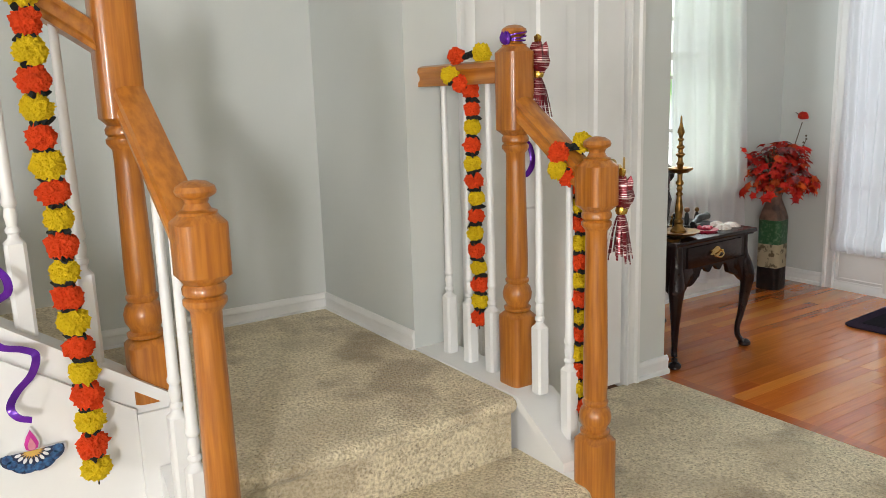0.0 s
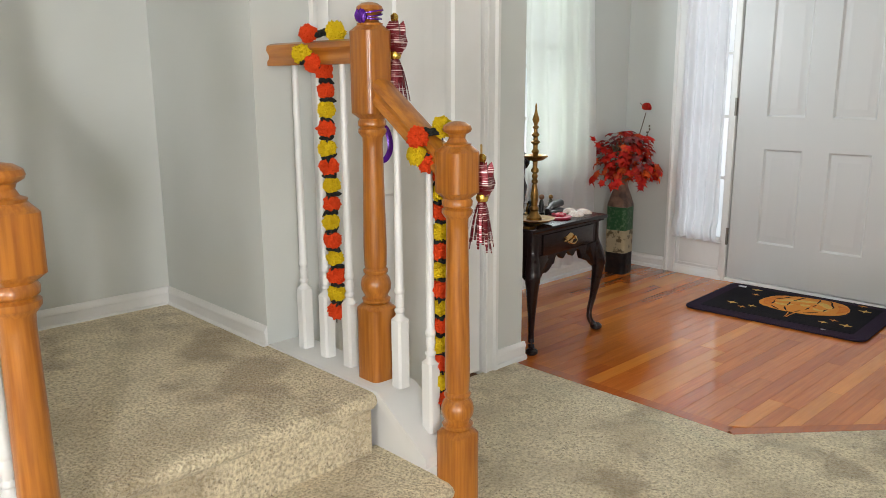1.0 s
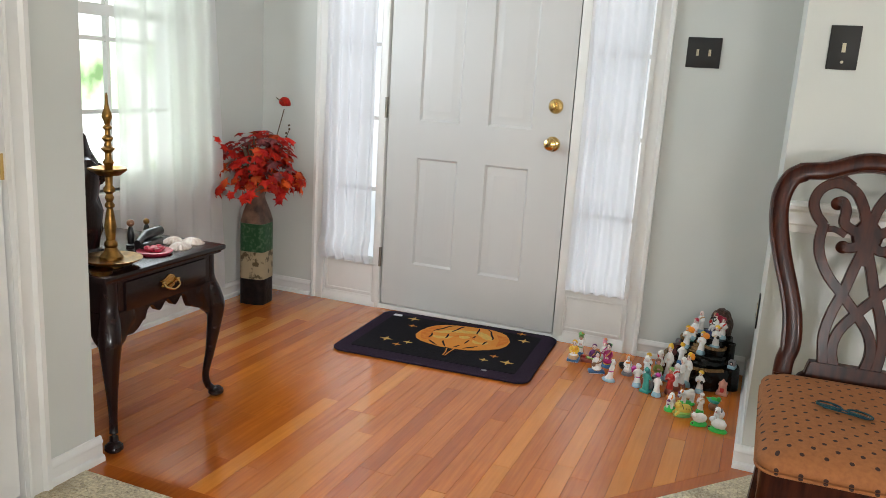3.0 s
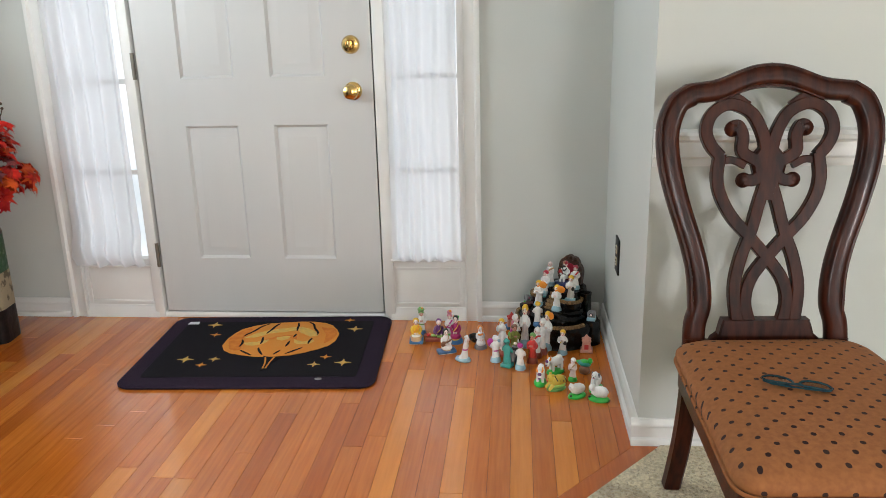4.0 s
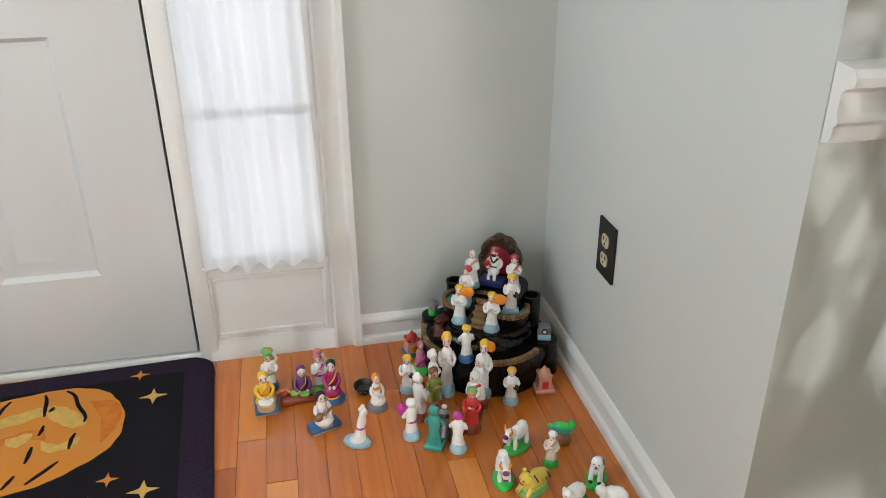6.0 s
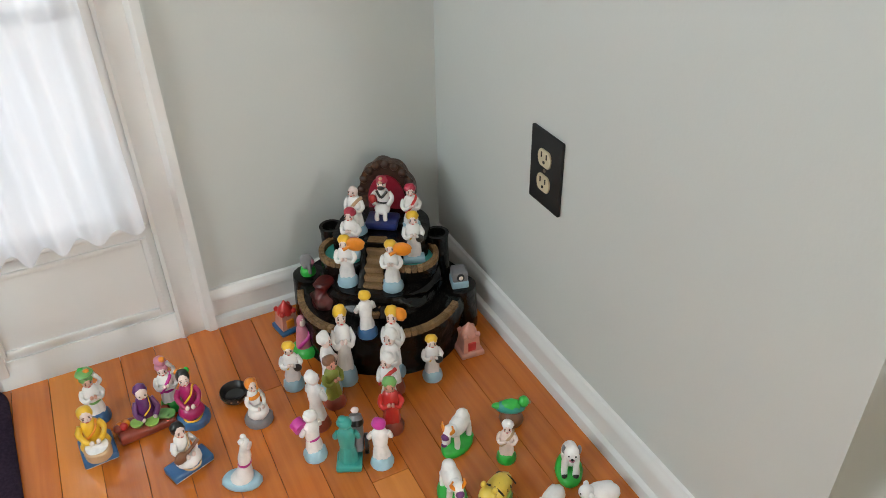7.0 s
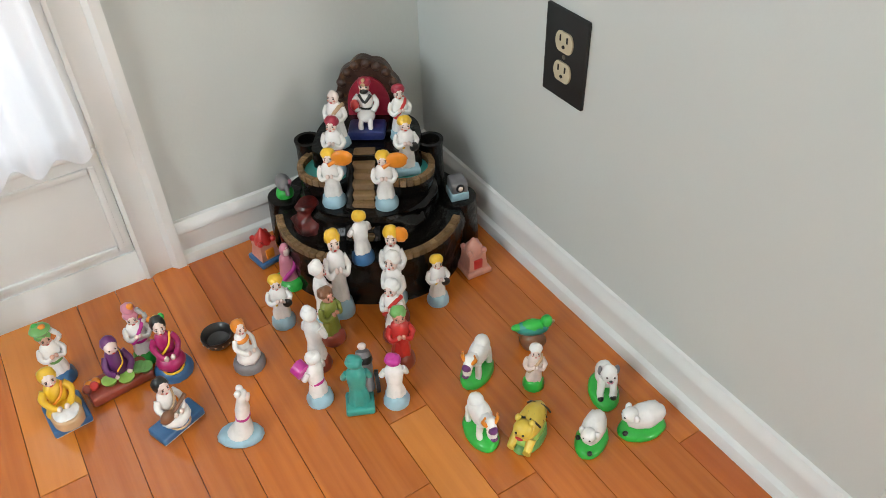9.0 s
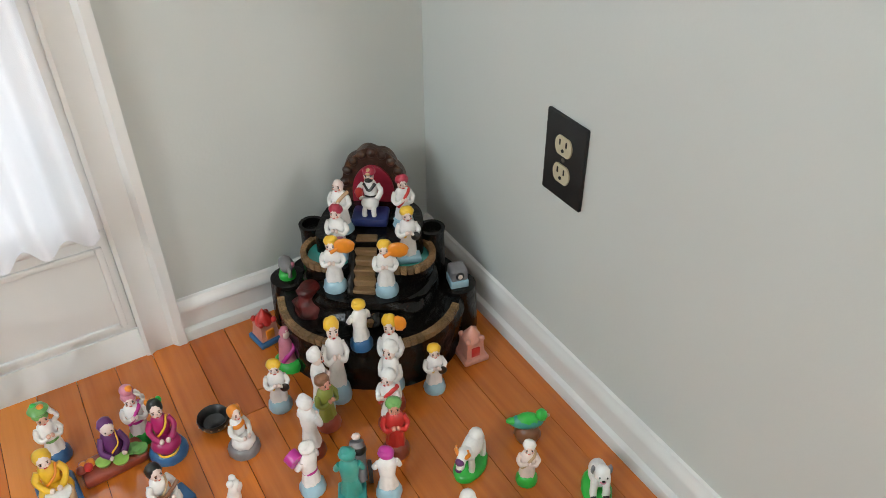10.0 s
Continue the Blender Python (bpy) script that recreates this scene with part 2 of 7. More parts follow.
def sheer_material(name):
    m = bpy.data.materials.new(name)
    m.use_nodes = True
    nt = m.node_tree
    nt.nodes.remove(nt.nodes["Principled BSDF"])
    clear, lit, face = nt.nodes.new("ShaderNodeBsdfTransparent"), nt.nodes.new("ShaderNodeBsdfTranslucent"), nt.nodes.new("ShaderNodeBsdfDiffuse")
    lit.inputs[0].default_value = face.inputs[0].default_value = (0.90, 0.90, 0.92, 1)
    tc, wv = nt.nodes.new("ShaderNodeTexCoord"), nt.nodes.new("ShaderNodeTexNoise")
    wv.inputs["Scale"].default_value = 1100
    nt.links.new(tc.outputs["Object"], wv.inputs["Vector"])
    r = nt.nodes.new("ShaderNodeMapRange")
    r.inputs[1].default_value, r.inputs[2].default_value, r.inputs[3].default_value, r.inputs[4].default_value = 0.3, 0.7, 0.76, 0.93
    nt.links.new(wv.outputs[0], r.inputs[0])
    a, c = nt.nodes.new("ShaderNodeMixShader"), nt.nodes.new("ShaderNodeMixShader")
    a.inputs[0].default_value = 0.24
    nt.links.new(lit.outputs[0], a.inputs[1])
    nt.links.new(face.outputs[0], a.inputs[2])
    nt.links.new(r.outputs[0], c.inputs[0])
    nt.links.new(clear.outputs[0], c.inputs[1])
    nt.links.new(a.outputs[0], c.inputs[2])
    nt.links.new(c.outputs[0], nt.nodes["Material Output"].inputs[0])
    return m


SHEER = sheer_material("white_sheer")


def backdrop_material(name, strength, colours, scale):
    m = bpy.data.materials.new(name)
    m.use_nodes = True
    nt = m.node_tree
    nt.nodes.remove(nt.nodes["Principled BSDF"])
    em, tc, n = nt.nodes.new("ShaderNodeEmission"), nt.nodes.new("ShaderNodeTexCoord"), nt.nodes.new("ShaderNodeTexNoise")
    n.inputs["Scale"].default_value, n.inputs["Detail"].default_value = scale, 6
    ramp = nt.nodes.new("ShaderNodeValToRGB")
    while len(ramp.color_ramp.elements) < len(colours):
        ramp.color_ramp.elements.new(0.5)
    for k, (e, c) in enumerate(zip(ramp.color_ramp.elements, colours)):
        e.position, e.color = 0.36 + 0.28 * k / (len(colours) - 1), (*c, 1)
    nt.links.new(tc.outputs["Object"], n.inputs["Vector"])
    nt.links.new(n.outputs[0], ramp.inputs[0])
    nt.links.new(ramp.outputs[0], em.inputs[0])
    em.inputs[1].default_value = strength
    nt.links.new(em.outputs[0], nt.nodes["Material Output"].inputs[0])
    return m


OUTGREEN = backdrop_material("distant_garden", 4.0, ((0.16, 0.26, 0.12), (0.45, 0.62, 0.36), (0.85, 0.92, 0.9), (1.0, 1.0, 1.0)), 2.2)
OUTSTREET = backdrop_material("distant_street", 1.9, ((0.55, 0.62, 0.66), (0.85, 0.9, 0.95), (1.0, 1.0, 1.0)), 1.2)

# ---- mesh tools ----


def finish(ob, angle=38):
    for p in ob.data.polygons:
        p.use_smooth = True
    ob.data.set_sharp_from_angle(angle=radians(angle))
    return ob


def part(name, bm, mats, parent=None, label="", angle=38):
    """Links a bmesh as one object, under a thing or part where parent is given."""
    me = bpy.data.meshes.new(name)
    bmesh.ops.recalc_face_normals(bm, faces=bm.faces)
    bm.to_mesh(me)
    bm.free()
    for m in (mats if isinstance(mats, (list, tuple)) else [mats]):
        me.materials.append(m)
    ob = new(name, me)
    if parent:
        ob.parent = parent
    if label:
        ob["label"] = label
    return finish(ob, angle)


def thing(name, label, category, m=None, group="", kind=""):
    ob = new(name)
    ob.empty_display_size = 0.05
    if m is not None:
        ob.matrix_world = m
    return tagged(ob, label, category, group, kind)


def box(bm, x0, x1, y0, y1, z0, z1, mi=0, bevel=0.0, m=None):
    v = [bm.verts.new((x, y, z)) for x in (x0, x1) for y in (y0, y1) for z in (z0, z1)]
    q = [(0, 1, 3, 2), (4, 6, 7, 5), (0, 4, 5, 1), (2, 3, 7, 6), (0, 2, 6, 4), (1, 5, 7, 3)]
    fs = [bm.faces.new([v[k] for k in f]) for f in q]
    for f in fs:
        f.material_index = mi
    if m is not None:
        bmesh.ops.transform(bm, matrix=m, verts=v)
    if bevel:
        es = list({e for f in fs for e in f.edges})
        r = bmesh.ops.bevel(bm, geom=es, offset=bevel, segments=2, affect="EDGES", profile=0.5)
        for f in r["faces"]:
            f.material_index = mi
    return bm


def rings(bm, rows, mi=0, caps=True):
    """Skins a list of rings, each a list of points of equal count."""
    vs = [[bm.verts.new(p) for p in row] for row in rows]
    n = len(vs[0])
    for a, c in zip(vs, vs[1:]):
        for k in range(n):
            f = bm.faces.new((a[k], a[(k + 1) % n], c[(k + 1) % n], c[k]))
            f.material_index = mi
    if caps:
        for row in (vs[0], vs[-1]):
            f = bm.faces.new(row)
            f.material_index = mi
    return bm


def lathe(bm, profile, at=(0, 0, 0), n=20, mi=0, m=None):
    rows = [[Vector((r * math.cos(2 * math.pi * k / n), r * math.sin(2 * math.pi * k / n), z)) for k in range(n)] for r, z in profile]
    m = Matrix.Translation(at) @ (m or Matrix.Identity(4))
    return rings(bm, [[m @ p for p in row] for row in rows], mi)


def turned(bm, rows, at=(0, 0, 0), n=32, mi=0):
    """Rows of z, half width and squareness (1 square with chamfered corners, 0 round)."""
    out = []
    for z, h, sq in rows:
        ring = []
        for k in range(n):
            a = 2 * math.pi * (k + 0.5) / n
            c, s = abs(math.cos(a)), abs(math.sin(a))
            r = sq * min(h / max(c, s), 1.72 * h / (c + s)) + (1 - sq) * h
            ring.append(Vector(at) + Vector((r * math.cos(a), r * math.sin(a), z)))
        out.append(ring)
    return rings(bm, out, mi)


def ball(bm, at, r, mi=0, n=12, m=None, lumps=0.0):
    r = (r, r, r) if isinstance(r, (int, float)) else r
    made = bmesh.ops.create_uvsphere(bm, u_segments=n, v_segments=max(6, n * 2 // 3), radius=1.0)
    for v in made["verts"]:
        if lumps:
            v.co *= 1 + lumps * noise.noise(v.co * 2.7 + Vector(at) * 40)
        v.co = Vector((v.co.x * r[0], v.co.y * r[1], v.co.z * r[2]))
        if m is not None:
            v.co = m @ v.co
        v.co += Vector(at)
    for f in {f for v in made["verts"] for f in v.link_faces}:
        f.material_index = mi
    return bm


def smooth_line(pts, steps=6):
    """A Catmull-Rom line through points."""
    p = [Vector(q) for q in pts]
    p = [2 * p[0] - p[1]] + p + [2 * p[-1] - p[-2]]
    out = []
    for a, b, c, d in zip(p, p[1:], p[2:], p[3:]):
        for k in range(steps):
            t = k / steps
            out.append(0.5 * (2 * b + (c - a) * t + (2 * a - 5 * b + 4 * c - d) * t * t + (3 * b - a - 3 * c + d) * t ** 3))
    out.append(p[-2])
    return out


def tube(bm, pts, radius, mi=0, n=8, side=None, flat=1.0, round_to=0.35):
    """Sweeps a rounded section along points; radius a number or one for each point. side: a fixed direction for the wide axis' normal; flat: thickness over width."""
    count = len(pts)
    rows = []
    for k, p in enumerate(pts):
        d = (pts[min(k + 1, count - 1)] - pts[max(k - 1, 0)]).normalized()
        ref = Vector(side) if side else (Vector((0, 0, 1)) if abs(d.z) < 0.9 else Vector((1, 0, 0)))
        u = d.cross(ref).normalized()
        w = u.cross(d).normalized()
        r = radius if isinstance(radius, (int, float)) else radius[k]
        ring = []
        for j in range(n):
            a = 2 * math.pi * (j + 0.5) / n
            c, s = math.cos(a), math.sin(a)
            if flat != 1.0:
                c, s = math.copysign(abs(c) ** round_to, c), math.copysign(abs(s) ** round_to, s)
            ring.append(p + u * (c * r) + w * (s * r * flat))
        rows.append(ring)
    return rings(bm, rows, mi)


def prism(bm, outline, z0, z1, mi=0, m=None):
    lo = [Vector((x, y, z0)) for x, y in outline]
    hi = [Vector((x, y, z1)) for x, y in outline]
    rows = [lo, hi] if m is None else [[m @ p for p in lo], [m @ p for p in hi]]
    return rings(bm, rows, mi)


def profile_run(bm, section, a, b, out, mi=0):
    """A moulding: section of (distance out of the wall, height) carried from a to b."""
    a, b, out = Vector(a), Vector(b), Vector(out)
    rows = [[p + out * d + Vector((0, 0, z)) for d, z in section] for p in (a, b)]
    return rings(bm, rows, mi)


def structure(name, bm, mats, label, category):
    return tagged(part(name, bm, mats), label, category, kind="structure")


# ---- the large structure ----
XD, YO, YC, YW, XC, XR = 5.10, 0.574, 2.345, 3.10, 3.217, 4.17
TOP = 2.72

bm = bmesh.new()
prism(bm, [(-3.2, -3.3), (5.4, -3.3), (5.4, 3.3), (-3.2, 3.3)], -0.12, -0.014)
structure("ground", bm, SUB, "dark subfloor under the carpet and the planks", "subfloor")

bm = bmesh.new()
prism(bm, [(-3.0, -3.15), (XR, -3.15), (XR, 0.496), (3.162, 1.358), (3.162, YC), (-3.0, YC)], -0.013, 0.004)
structure("floor_carpet", bm, CARPET, "beige speckled cut-pile carpet with trodden patches", "carpet")

# door wall with its one wide opening
bm = bmesh.new()
box(bm, XD, XD + 0.15, YO - 0.12, 1.06, -0.01, TOP)
box(bm, XD, XD + 0.15, 2.775, YW + 0.15, -0.01, TOP)
box(bm, XD, XD + 0.15, 1.06, 2.775, 2.12, TOP)
structure("wall_east", bm, WALL, "pale grey-green painted wall round the front door", "wall")

WX0, WX1, WZ0, WZ1 = 3.45, 4.58, 0.64, 2.08
bm = bmesh.new()
box(bm, XC - 0.1, WX0, YW, YW + 0.15, -0.01, TOP)
box(bm, WX1, XD, YW, YW + 0.15, -0.01, TOP)
box(bm, WX0, WX1, YW, YW + 0.15, -0.01, WZ0)
box(bm, WX0, WX1, YW, YW + 0.15, WZ1, TOP)
structure("wall_north", bm, WALL, "pale grey-green painted wall with a foyer window", "wall")

DX0, DX1, DZ1 = 2.262, 2.976, 2.045
bm = bmesh.new()
box(bm, 1.99, DX0 - 0.014, YC, YC + 0.11, -0.01, TOP)
box(bm, DX1 + 0.014, XC, YC, YC + 0.11, -0.01, TOP)
box(bm, DX0 - 0.014, DX1 + 0.014, YC, YC + 0.11, DZ1 + 0.012, TOP)
box(bm, XC - 0.11, XC, YC + 0.11, YW, -0.01, TOP)
structure("wall_closet", bm, WALL, "pale grey-green painted wall round the closet door", "wall")

bm = bmesh.new()
box(bm, 1.99, 2.10, YC + 0.11, 3.035, -0.01, TOP)
structure("wall_landing_side", bm, WALL, "pale grey-green painted wall beside the stair landing", "wall")
bm = bmesh.new()
box(bm, -3.0, 2.10, 3.035, 3.2, -0.01, TOP)
structure("wall_landing", bm, WALL, "pale grey-green painted wall behind the stair landing", "wall")

bm = bmesh.new()
box(bm, XR, XD, YO - 0.12, YO, -0.01, TOP)
structure("wall_outlet", bm, WALL, "pale grey-green painted short wall with an outlet", "wall")
bm = bmesh.new()
box(bm, XR, XR + 0.12, -3.15, YO - 0.12, -0.01, TOP)
structure("wall_dining", bm, WALL, "pale painted wall with a chair rail", "wall")


def holed_wall(name, x0, x1, y0, y1, along_x, a, b, z0, z1, label):
    bm = bmesh.new()
    if along_x:
        box(bm, x0, a, y0, y1, -0.01, TOP), box(bm, b, x1, y0, y1, -0.01, TOP)
        box(bm, a, b, y0, y1, -0.01, z0), box(bm, a, b, y0, y1, z1, TOP)
    else:
        box(bm, x0, x1, y0, a, -0.01, TOP), box(bm, x0, x1, b, y1, -0.01, TOP)
        box(bm, x0, x1, a, b, -0.01, z0), box(bm, x0, x1, a, b, z1, TOP)
    structure(name, bm, WALL, label, "wall")


# Unseen closing walls; their window openings are assumed to suit the lamps.
holed_wall("wall_west", -3.15, -3.0, -3.15, 3.2, False, -1.1, -0.2, 0.9, 2.2, "pale painted wall out of view with an assumed window")
holed_wall("wall_south", -3.15, XR + 0.12, -3.3, -3.15, True, -1.55, -0.85, 0.75, 1.95, "pale painted wall out of view with an assumed dining window")
bm = bmesh.new()
box(bm, -3.15, XD + 0.15, -3.3, 3.25, TOP, TOP + 0.1)
structure("ceiling", bm, CEIL, "flat white painted ceiling", "ceiling")

# baseboards: a main board, a stepped top and a shoe
BASE = [(0, -0.005), (0.019, -0.005), (0.019, 0.012), (0.0165, 0.018), (0.011, 0.021), (0.0085, 0.022), (0.0085, 0.053), (0.0115, 0.056), (0.0115, 0.064), (0.008, 0.069), (0.005, 0.077), (0.0, 0.079)]


def baseboard(runs):
    for a, b, out in runs:
        bm = bmesh.new()
        profile_run(bm, BASE, a, b, out)
        structure("baseboard", bm, TRIM, "white painted moulded baseboard", "baseboard")


baseboard([((XD, YO + 0.019, 0), (XD, 1.056, 0), (-1, 0, 0)), ((XD, 2.779, 0), (XD, YW, 0), (-1, 0, 0)),
           ((XR, YO, 0), (XD, YO, 0), (0, 1, 0)), ((XR, -3.15, 0), (XR, YO + 0.0196, 0), (-1, 0, 0)),
           ((XC, YW, 0), (XD, YW, 0), (0, -1, 0)), ((DX1 + 0.068, YC, 0), (XC + 0.019, YC, 0), (0, -1, 0)),
           ((XC, YC, 0), (XC, YW, 0), (1, 0, 0)), ((1.05, 3.035, 0.348), (1.99, 3.035, 0.348), (0, -1, 0)),
           ((1.99, YC, 0.348), (1.99, 3.035, 0.348), (-1, 0, 0)), ((2.12, YC, 0), (DX0 - 0.068, YC, 0), (0, -1, 0))])

RAILSEC = [(0, 0.790), (0.012, 0.792), (0.016, 0.80), (0.016, 0.812), (0.022, 0.818), (0.018, 0.83), (0.018, 0.852), (0.024, 0.858), (0.036, 0.862), (0.038, 0.873), (0.032, 0.882), (0.0, 0.885)]
bm = bmesh.new()
profile_run(bm, RAILSEC, (XR, -3.15, 0), (XR, YO - 0.002, 0), (-1, 0, 0))
structure("trim_chair_rail", bm, TRIM, "white painted moulded chair rail", "chair rail")


# ---- front door unit ----


def panelled(bm, to_world, u0, u1, z0, z1, cols, rows, depth=0.012, thick=0.04):
    """A slab with sunk fields and raised panels. to_world turns (u, depth behind the face, z) into a place."""
    def slab(a, b, c, d, e0, e1):
        vs = [Vector(to_world(u, e, z)) for e in (e0, e1) for u, z in ((a, c), (b, c), (b, d), (a, d))]
        rings(bm, [vs[:4], vs[4:]])
    slab(u0, u1, z0, z1, depth, thick)
    us = [u0] + [v for c in cols for v in c] + [u1]
    zs = [z0] + [v for r in rows for v in r] + [z1]
    for k in range(0, len(us), 2):
        slab(us[k], us[k + 1], z0, z1, 0, depth)
    for c in cols:
        for k in range(0, len(zs), 2):
            slab(c[0], c[1], zs[k], zs[k + 1], 0, depth)
        for r in rows:
            steps = [(0.0, 0.0), (0.010, depth * 0.9), (0.018, depth * 0.9), (0.046, 0.002), (0.05, 0.002)]
            rws = []
            for inset, e in steps:
                rws.append([Vector(to_world(u, e, z)) for u, z in ((c[0] + inset, r[0] + inset), (c[1] - inset, r[0] + inset), (c[1] - inset, r[1] - inset), (c[0] + inset, r[1] - inset))])
            rings(bm, rws, caps=False)
            bm.faces.new([bm.verts.new(p) for p in rws[-1]])


front_door = thing("door_1", "white six-panel front door with brass knob and deadbolt, closed", "front door", kind="structure")
bm = bmesh.new()
panelled(bm, lambda u, e, z: (XD + e, u, z), 1.452, 2.360, 0.028, 2.055, [(1.632, 1.845), (1.985, 2.195)], [(0.255, 0.79), (0.97, 1.605), (1.735, 1.93)])
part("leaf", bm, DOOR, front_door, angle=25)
bm = bmesh.new()
box(bm, XD - 0.004, XD + 0.06, 1.40, 2.41, -0.012, 0.022, bevel=0.004)
part("threshold", bm, TRIM, front_door)
# The dark of the jamb gaps, put in as thin black strips.
bm = bmesh.new()
box(bm, XD + 0.03, XD + 0.034, 1.444, 1.4525, 0.02, 2.06), box(bm, XD + 0.03, XD + 0.034, 2.3595, 2.372, 0.02, 2.06)
part("weather_seal", bm, BLACKPLATE, front_door)


def knob(name, z, oval):
    bm = bmesh.new()
    m = Matrix.Translation((XD, 1.528, z)) @ Matrix.Rotation(radians(-90), 4, "Y")
    prof = [(0.001, 0), (0.034, 0.0), (0.034, 0.004), (0.028, 0.010), (0.014, 0.012), (0.012, 0.03), (0.022, 0.036), (0.028, 0.047), (0.026, 0.058), (0.015, 0.064), (0.001, 0.065)]
    if oval:
        prof = [(0.001, 0), (0.034, 0.0), (0.034, 0.004), (0.028, 0.012), (0.018, 0.014), (0.016, 0.018), (0.001, 0.018)]
    lathe(bm, prof, n=24, m=m)
    if oval:
        box(bm, XD - 0.032, XD - 0.016, 1.522, 1.534, z - 0.014, z + 0.014, bevel=0.003)
    return part(name, bm, BRIGHTBRASS, front_door, "polished brass " + name.replace("_", " "))


knob("door_knob", 0.914, False), knob("deadbolt", 1.083, True)
for z in (0.27, 1.02, 1.82):
    bm = bmesh.new()
    lathe(bm, [(0.007, -0.05), (0.007, 0.05)], at=(XD - 0.008, 2.372, z), n=10)
    box(bm, XD - 0.006, XD - 0.002, 2.366, 2.39, z - 0.05, z + 0.05)
    part("hinge", bm, STEEL, front_door, "dull metal hinge")

bm = bmesh.new()
for a, b in ((1.402, 1.445), (2.371, 2.412)):
    box(bm, XD - 0.012, XD + 0.09, a, b, -0.01, 2.08, bevel=0.004)
box(bm, XD - 0.012, XD + 0.09, 1.12, 2.70, 2.065, 2.12, bevel=0.004)
structure("door_frame", bm, TRIM, "white painted front door jambs and head", "door frame")
CASE = [(0, 0), (0.016, 0.0), (0.018, 0.006), (0.012, 0.016), (0.012, 0.044), (0.022, 0.052), (0.022, 0.066), (0.0, 0.066)]


def casing(bm, inner, away, z0, z1, plane, out):
    """An upright casing whose section steps away from the opening."""
    rows = []
    for z in (z0, z1):
        rows.append([Vector(plane(inner + away * w, d)) + Vector((0, 0, z)) for d, w in CASE])
    rings(bm, rows)


bm = bmesh.new()
casing(bm, 1.118, -1, -0.01, 2.12, lambda u, d: (XD - d, u, 0), None)
casing(bm, 2.702, 1, -0.01, 2.12, lambda u, d: (XD - d, u, 0), None)
box(bm, XD - 0.02, XD, 1.05, 2.77, 2.12, 2.19, bevel=0.004)
structure("trim_door_casing", bm, TRIM, "white moulded casing round the front door and sidelights", "casing")


def sidelight(name, y0, y1):
    w = thing(name, "narrow sidelight with white muntins beside the front door", "sidelight window", kind="structure")
    bm = bmesh.new()
    a, b, z0, z1 = y0 - 0.018, y1 + 0.018, 0.25, 2.03
    box(bm, XD, XD + 0.05, a, b, 0.02, z0, bevel=0.003), box(bm, XD, XD + 0.05, a, b, z1, 2.07)
    box(bm, XD, XD + 0.05, a, y0, z0, z1), box(bm, XD, XD + 0.05, y1, b, z0, z1)
    part("window_frame", bm, TRIM, w)
    bm = bmesh.new()
    profile_run(bm, [(0, 0), (0.014, 0.0), (0.014, 0.03), (0.006, 0.045), (0.004, 0.06), (0.0, 0.06)], (XD, a, -0.008), (XD, b, -0.008), (-1, 0, 0))
    part("window_sill", bm, TRIM, w)
    bm = bmesh.new()
    for c0, c1, e0, e1 in ((a + 0.012, a + 0.022, 0.062, 0.222), (b - 0.022, b - 0.012, 0.062, 0.222), (a + 0.023, b - 0.023, 0.062, 0.072), (a + 0.023, b - 0.023, 0.212, 0.222)):
        box(bm, XD - 0.005, XD + 0.002, c0, c1, e0, e1, bevel=0.002)
    part("panel_moulding", bm, TRIM, w)
    n = 5
    for k in range(1, n):
        z = z0 + (z1 - z0) * k / n
        bm = bmesh.new()
        box(bm, XD + 0.018, XD + 0.038, y0, y1, z - 0.009, z + 0.009)
        part("muntin", bm, TRIM, w)
    for k in range(n):
        lo, hi = z0 + (z1 - z0) * k / n, z0 + (z1 - z0) * (k + 1) / n
        bm = bmesh.new()
        box(bm, XD + 0.026, XD + 0.030, y0 + 0.001, y1 - 0.001, lo + 0.010, hi - 0.010)
        part("pane", bm, GLASS, w).visible_shadow = False


sidelight("window_1", 1.136, 1.40)
sidelight("window_2", 2.412, 2.684)


def drape(name, a, b, top, bottom, out, folds, depth, label, flare=0.0, ruffle=0.0, seed=0, step=None, gather=0.0):
    """A hanging sheer between two plan points, with uneven folds that loosen towards the hem."""
    a, b, out = Vector(a), Vector(b), Vector(out)
    nu, nz = folds * 12, 44
    bm = bmesh.new()
    rnd = random.Random(seed)
    amps = [rnd.uniform(0.5, 1.2) for _ in range(folds + 2)]
    grid = []
    for j in range(nz + 1):
        t = j / nz
        z = top + (bottom - top) * t
        row = []
        for i in range(nu + 1):
            u = i / nu
            uu = u + flare * t * (u - 0.0) - gather * math.sin(math.pi * t) * (u - 0.5) * 0.3
            k = u * folds
            amp = amps[int(k)] * (1 - (k % 1)) + amps[int(k) + 1] * (k % 1)
            d = depth * amp * (0.45 + 0.55 * math.sin(2 * math.pi * (k + 0.12 * math.sin(3 * t + u * 5)))) * (0.75 + 0.25 * t)
            d += 0.012 * noise.noise(Vector((u * 5, t * 4, seed)))
            if ruffle and t > 0.93:
                d += ruffle * math.sin(math.pi * (t - 0.93) / 0.07) * (0.8 + 0.7 * noise.noise(Vector((u * 11, t * 16, seed + 4))))
            if step and z > step[1] - 0.02 and u > step[0]:
                d += 0.02
            p = a + (b - a) * uu + out * d
            row.append(bm.verts.new((p.x, p.y, z + (0.006 * noise.noise(Vector((u * 7, seed, 1))) if t > 0.97 else 0))))
        grid.append(row)
    for r, s in zip(grid, grid[1:]):
        for k in range(nu):
            bm.faces.new((r[k], r[k + 1], s[k + 1], s[k]))
    ob = tagged(part(name, bm, SHEER, angle=180), label, "curtain")
    return ob


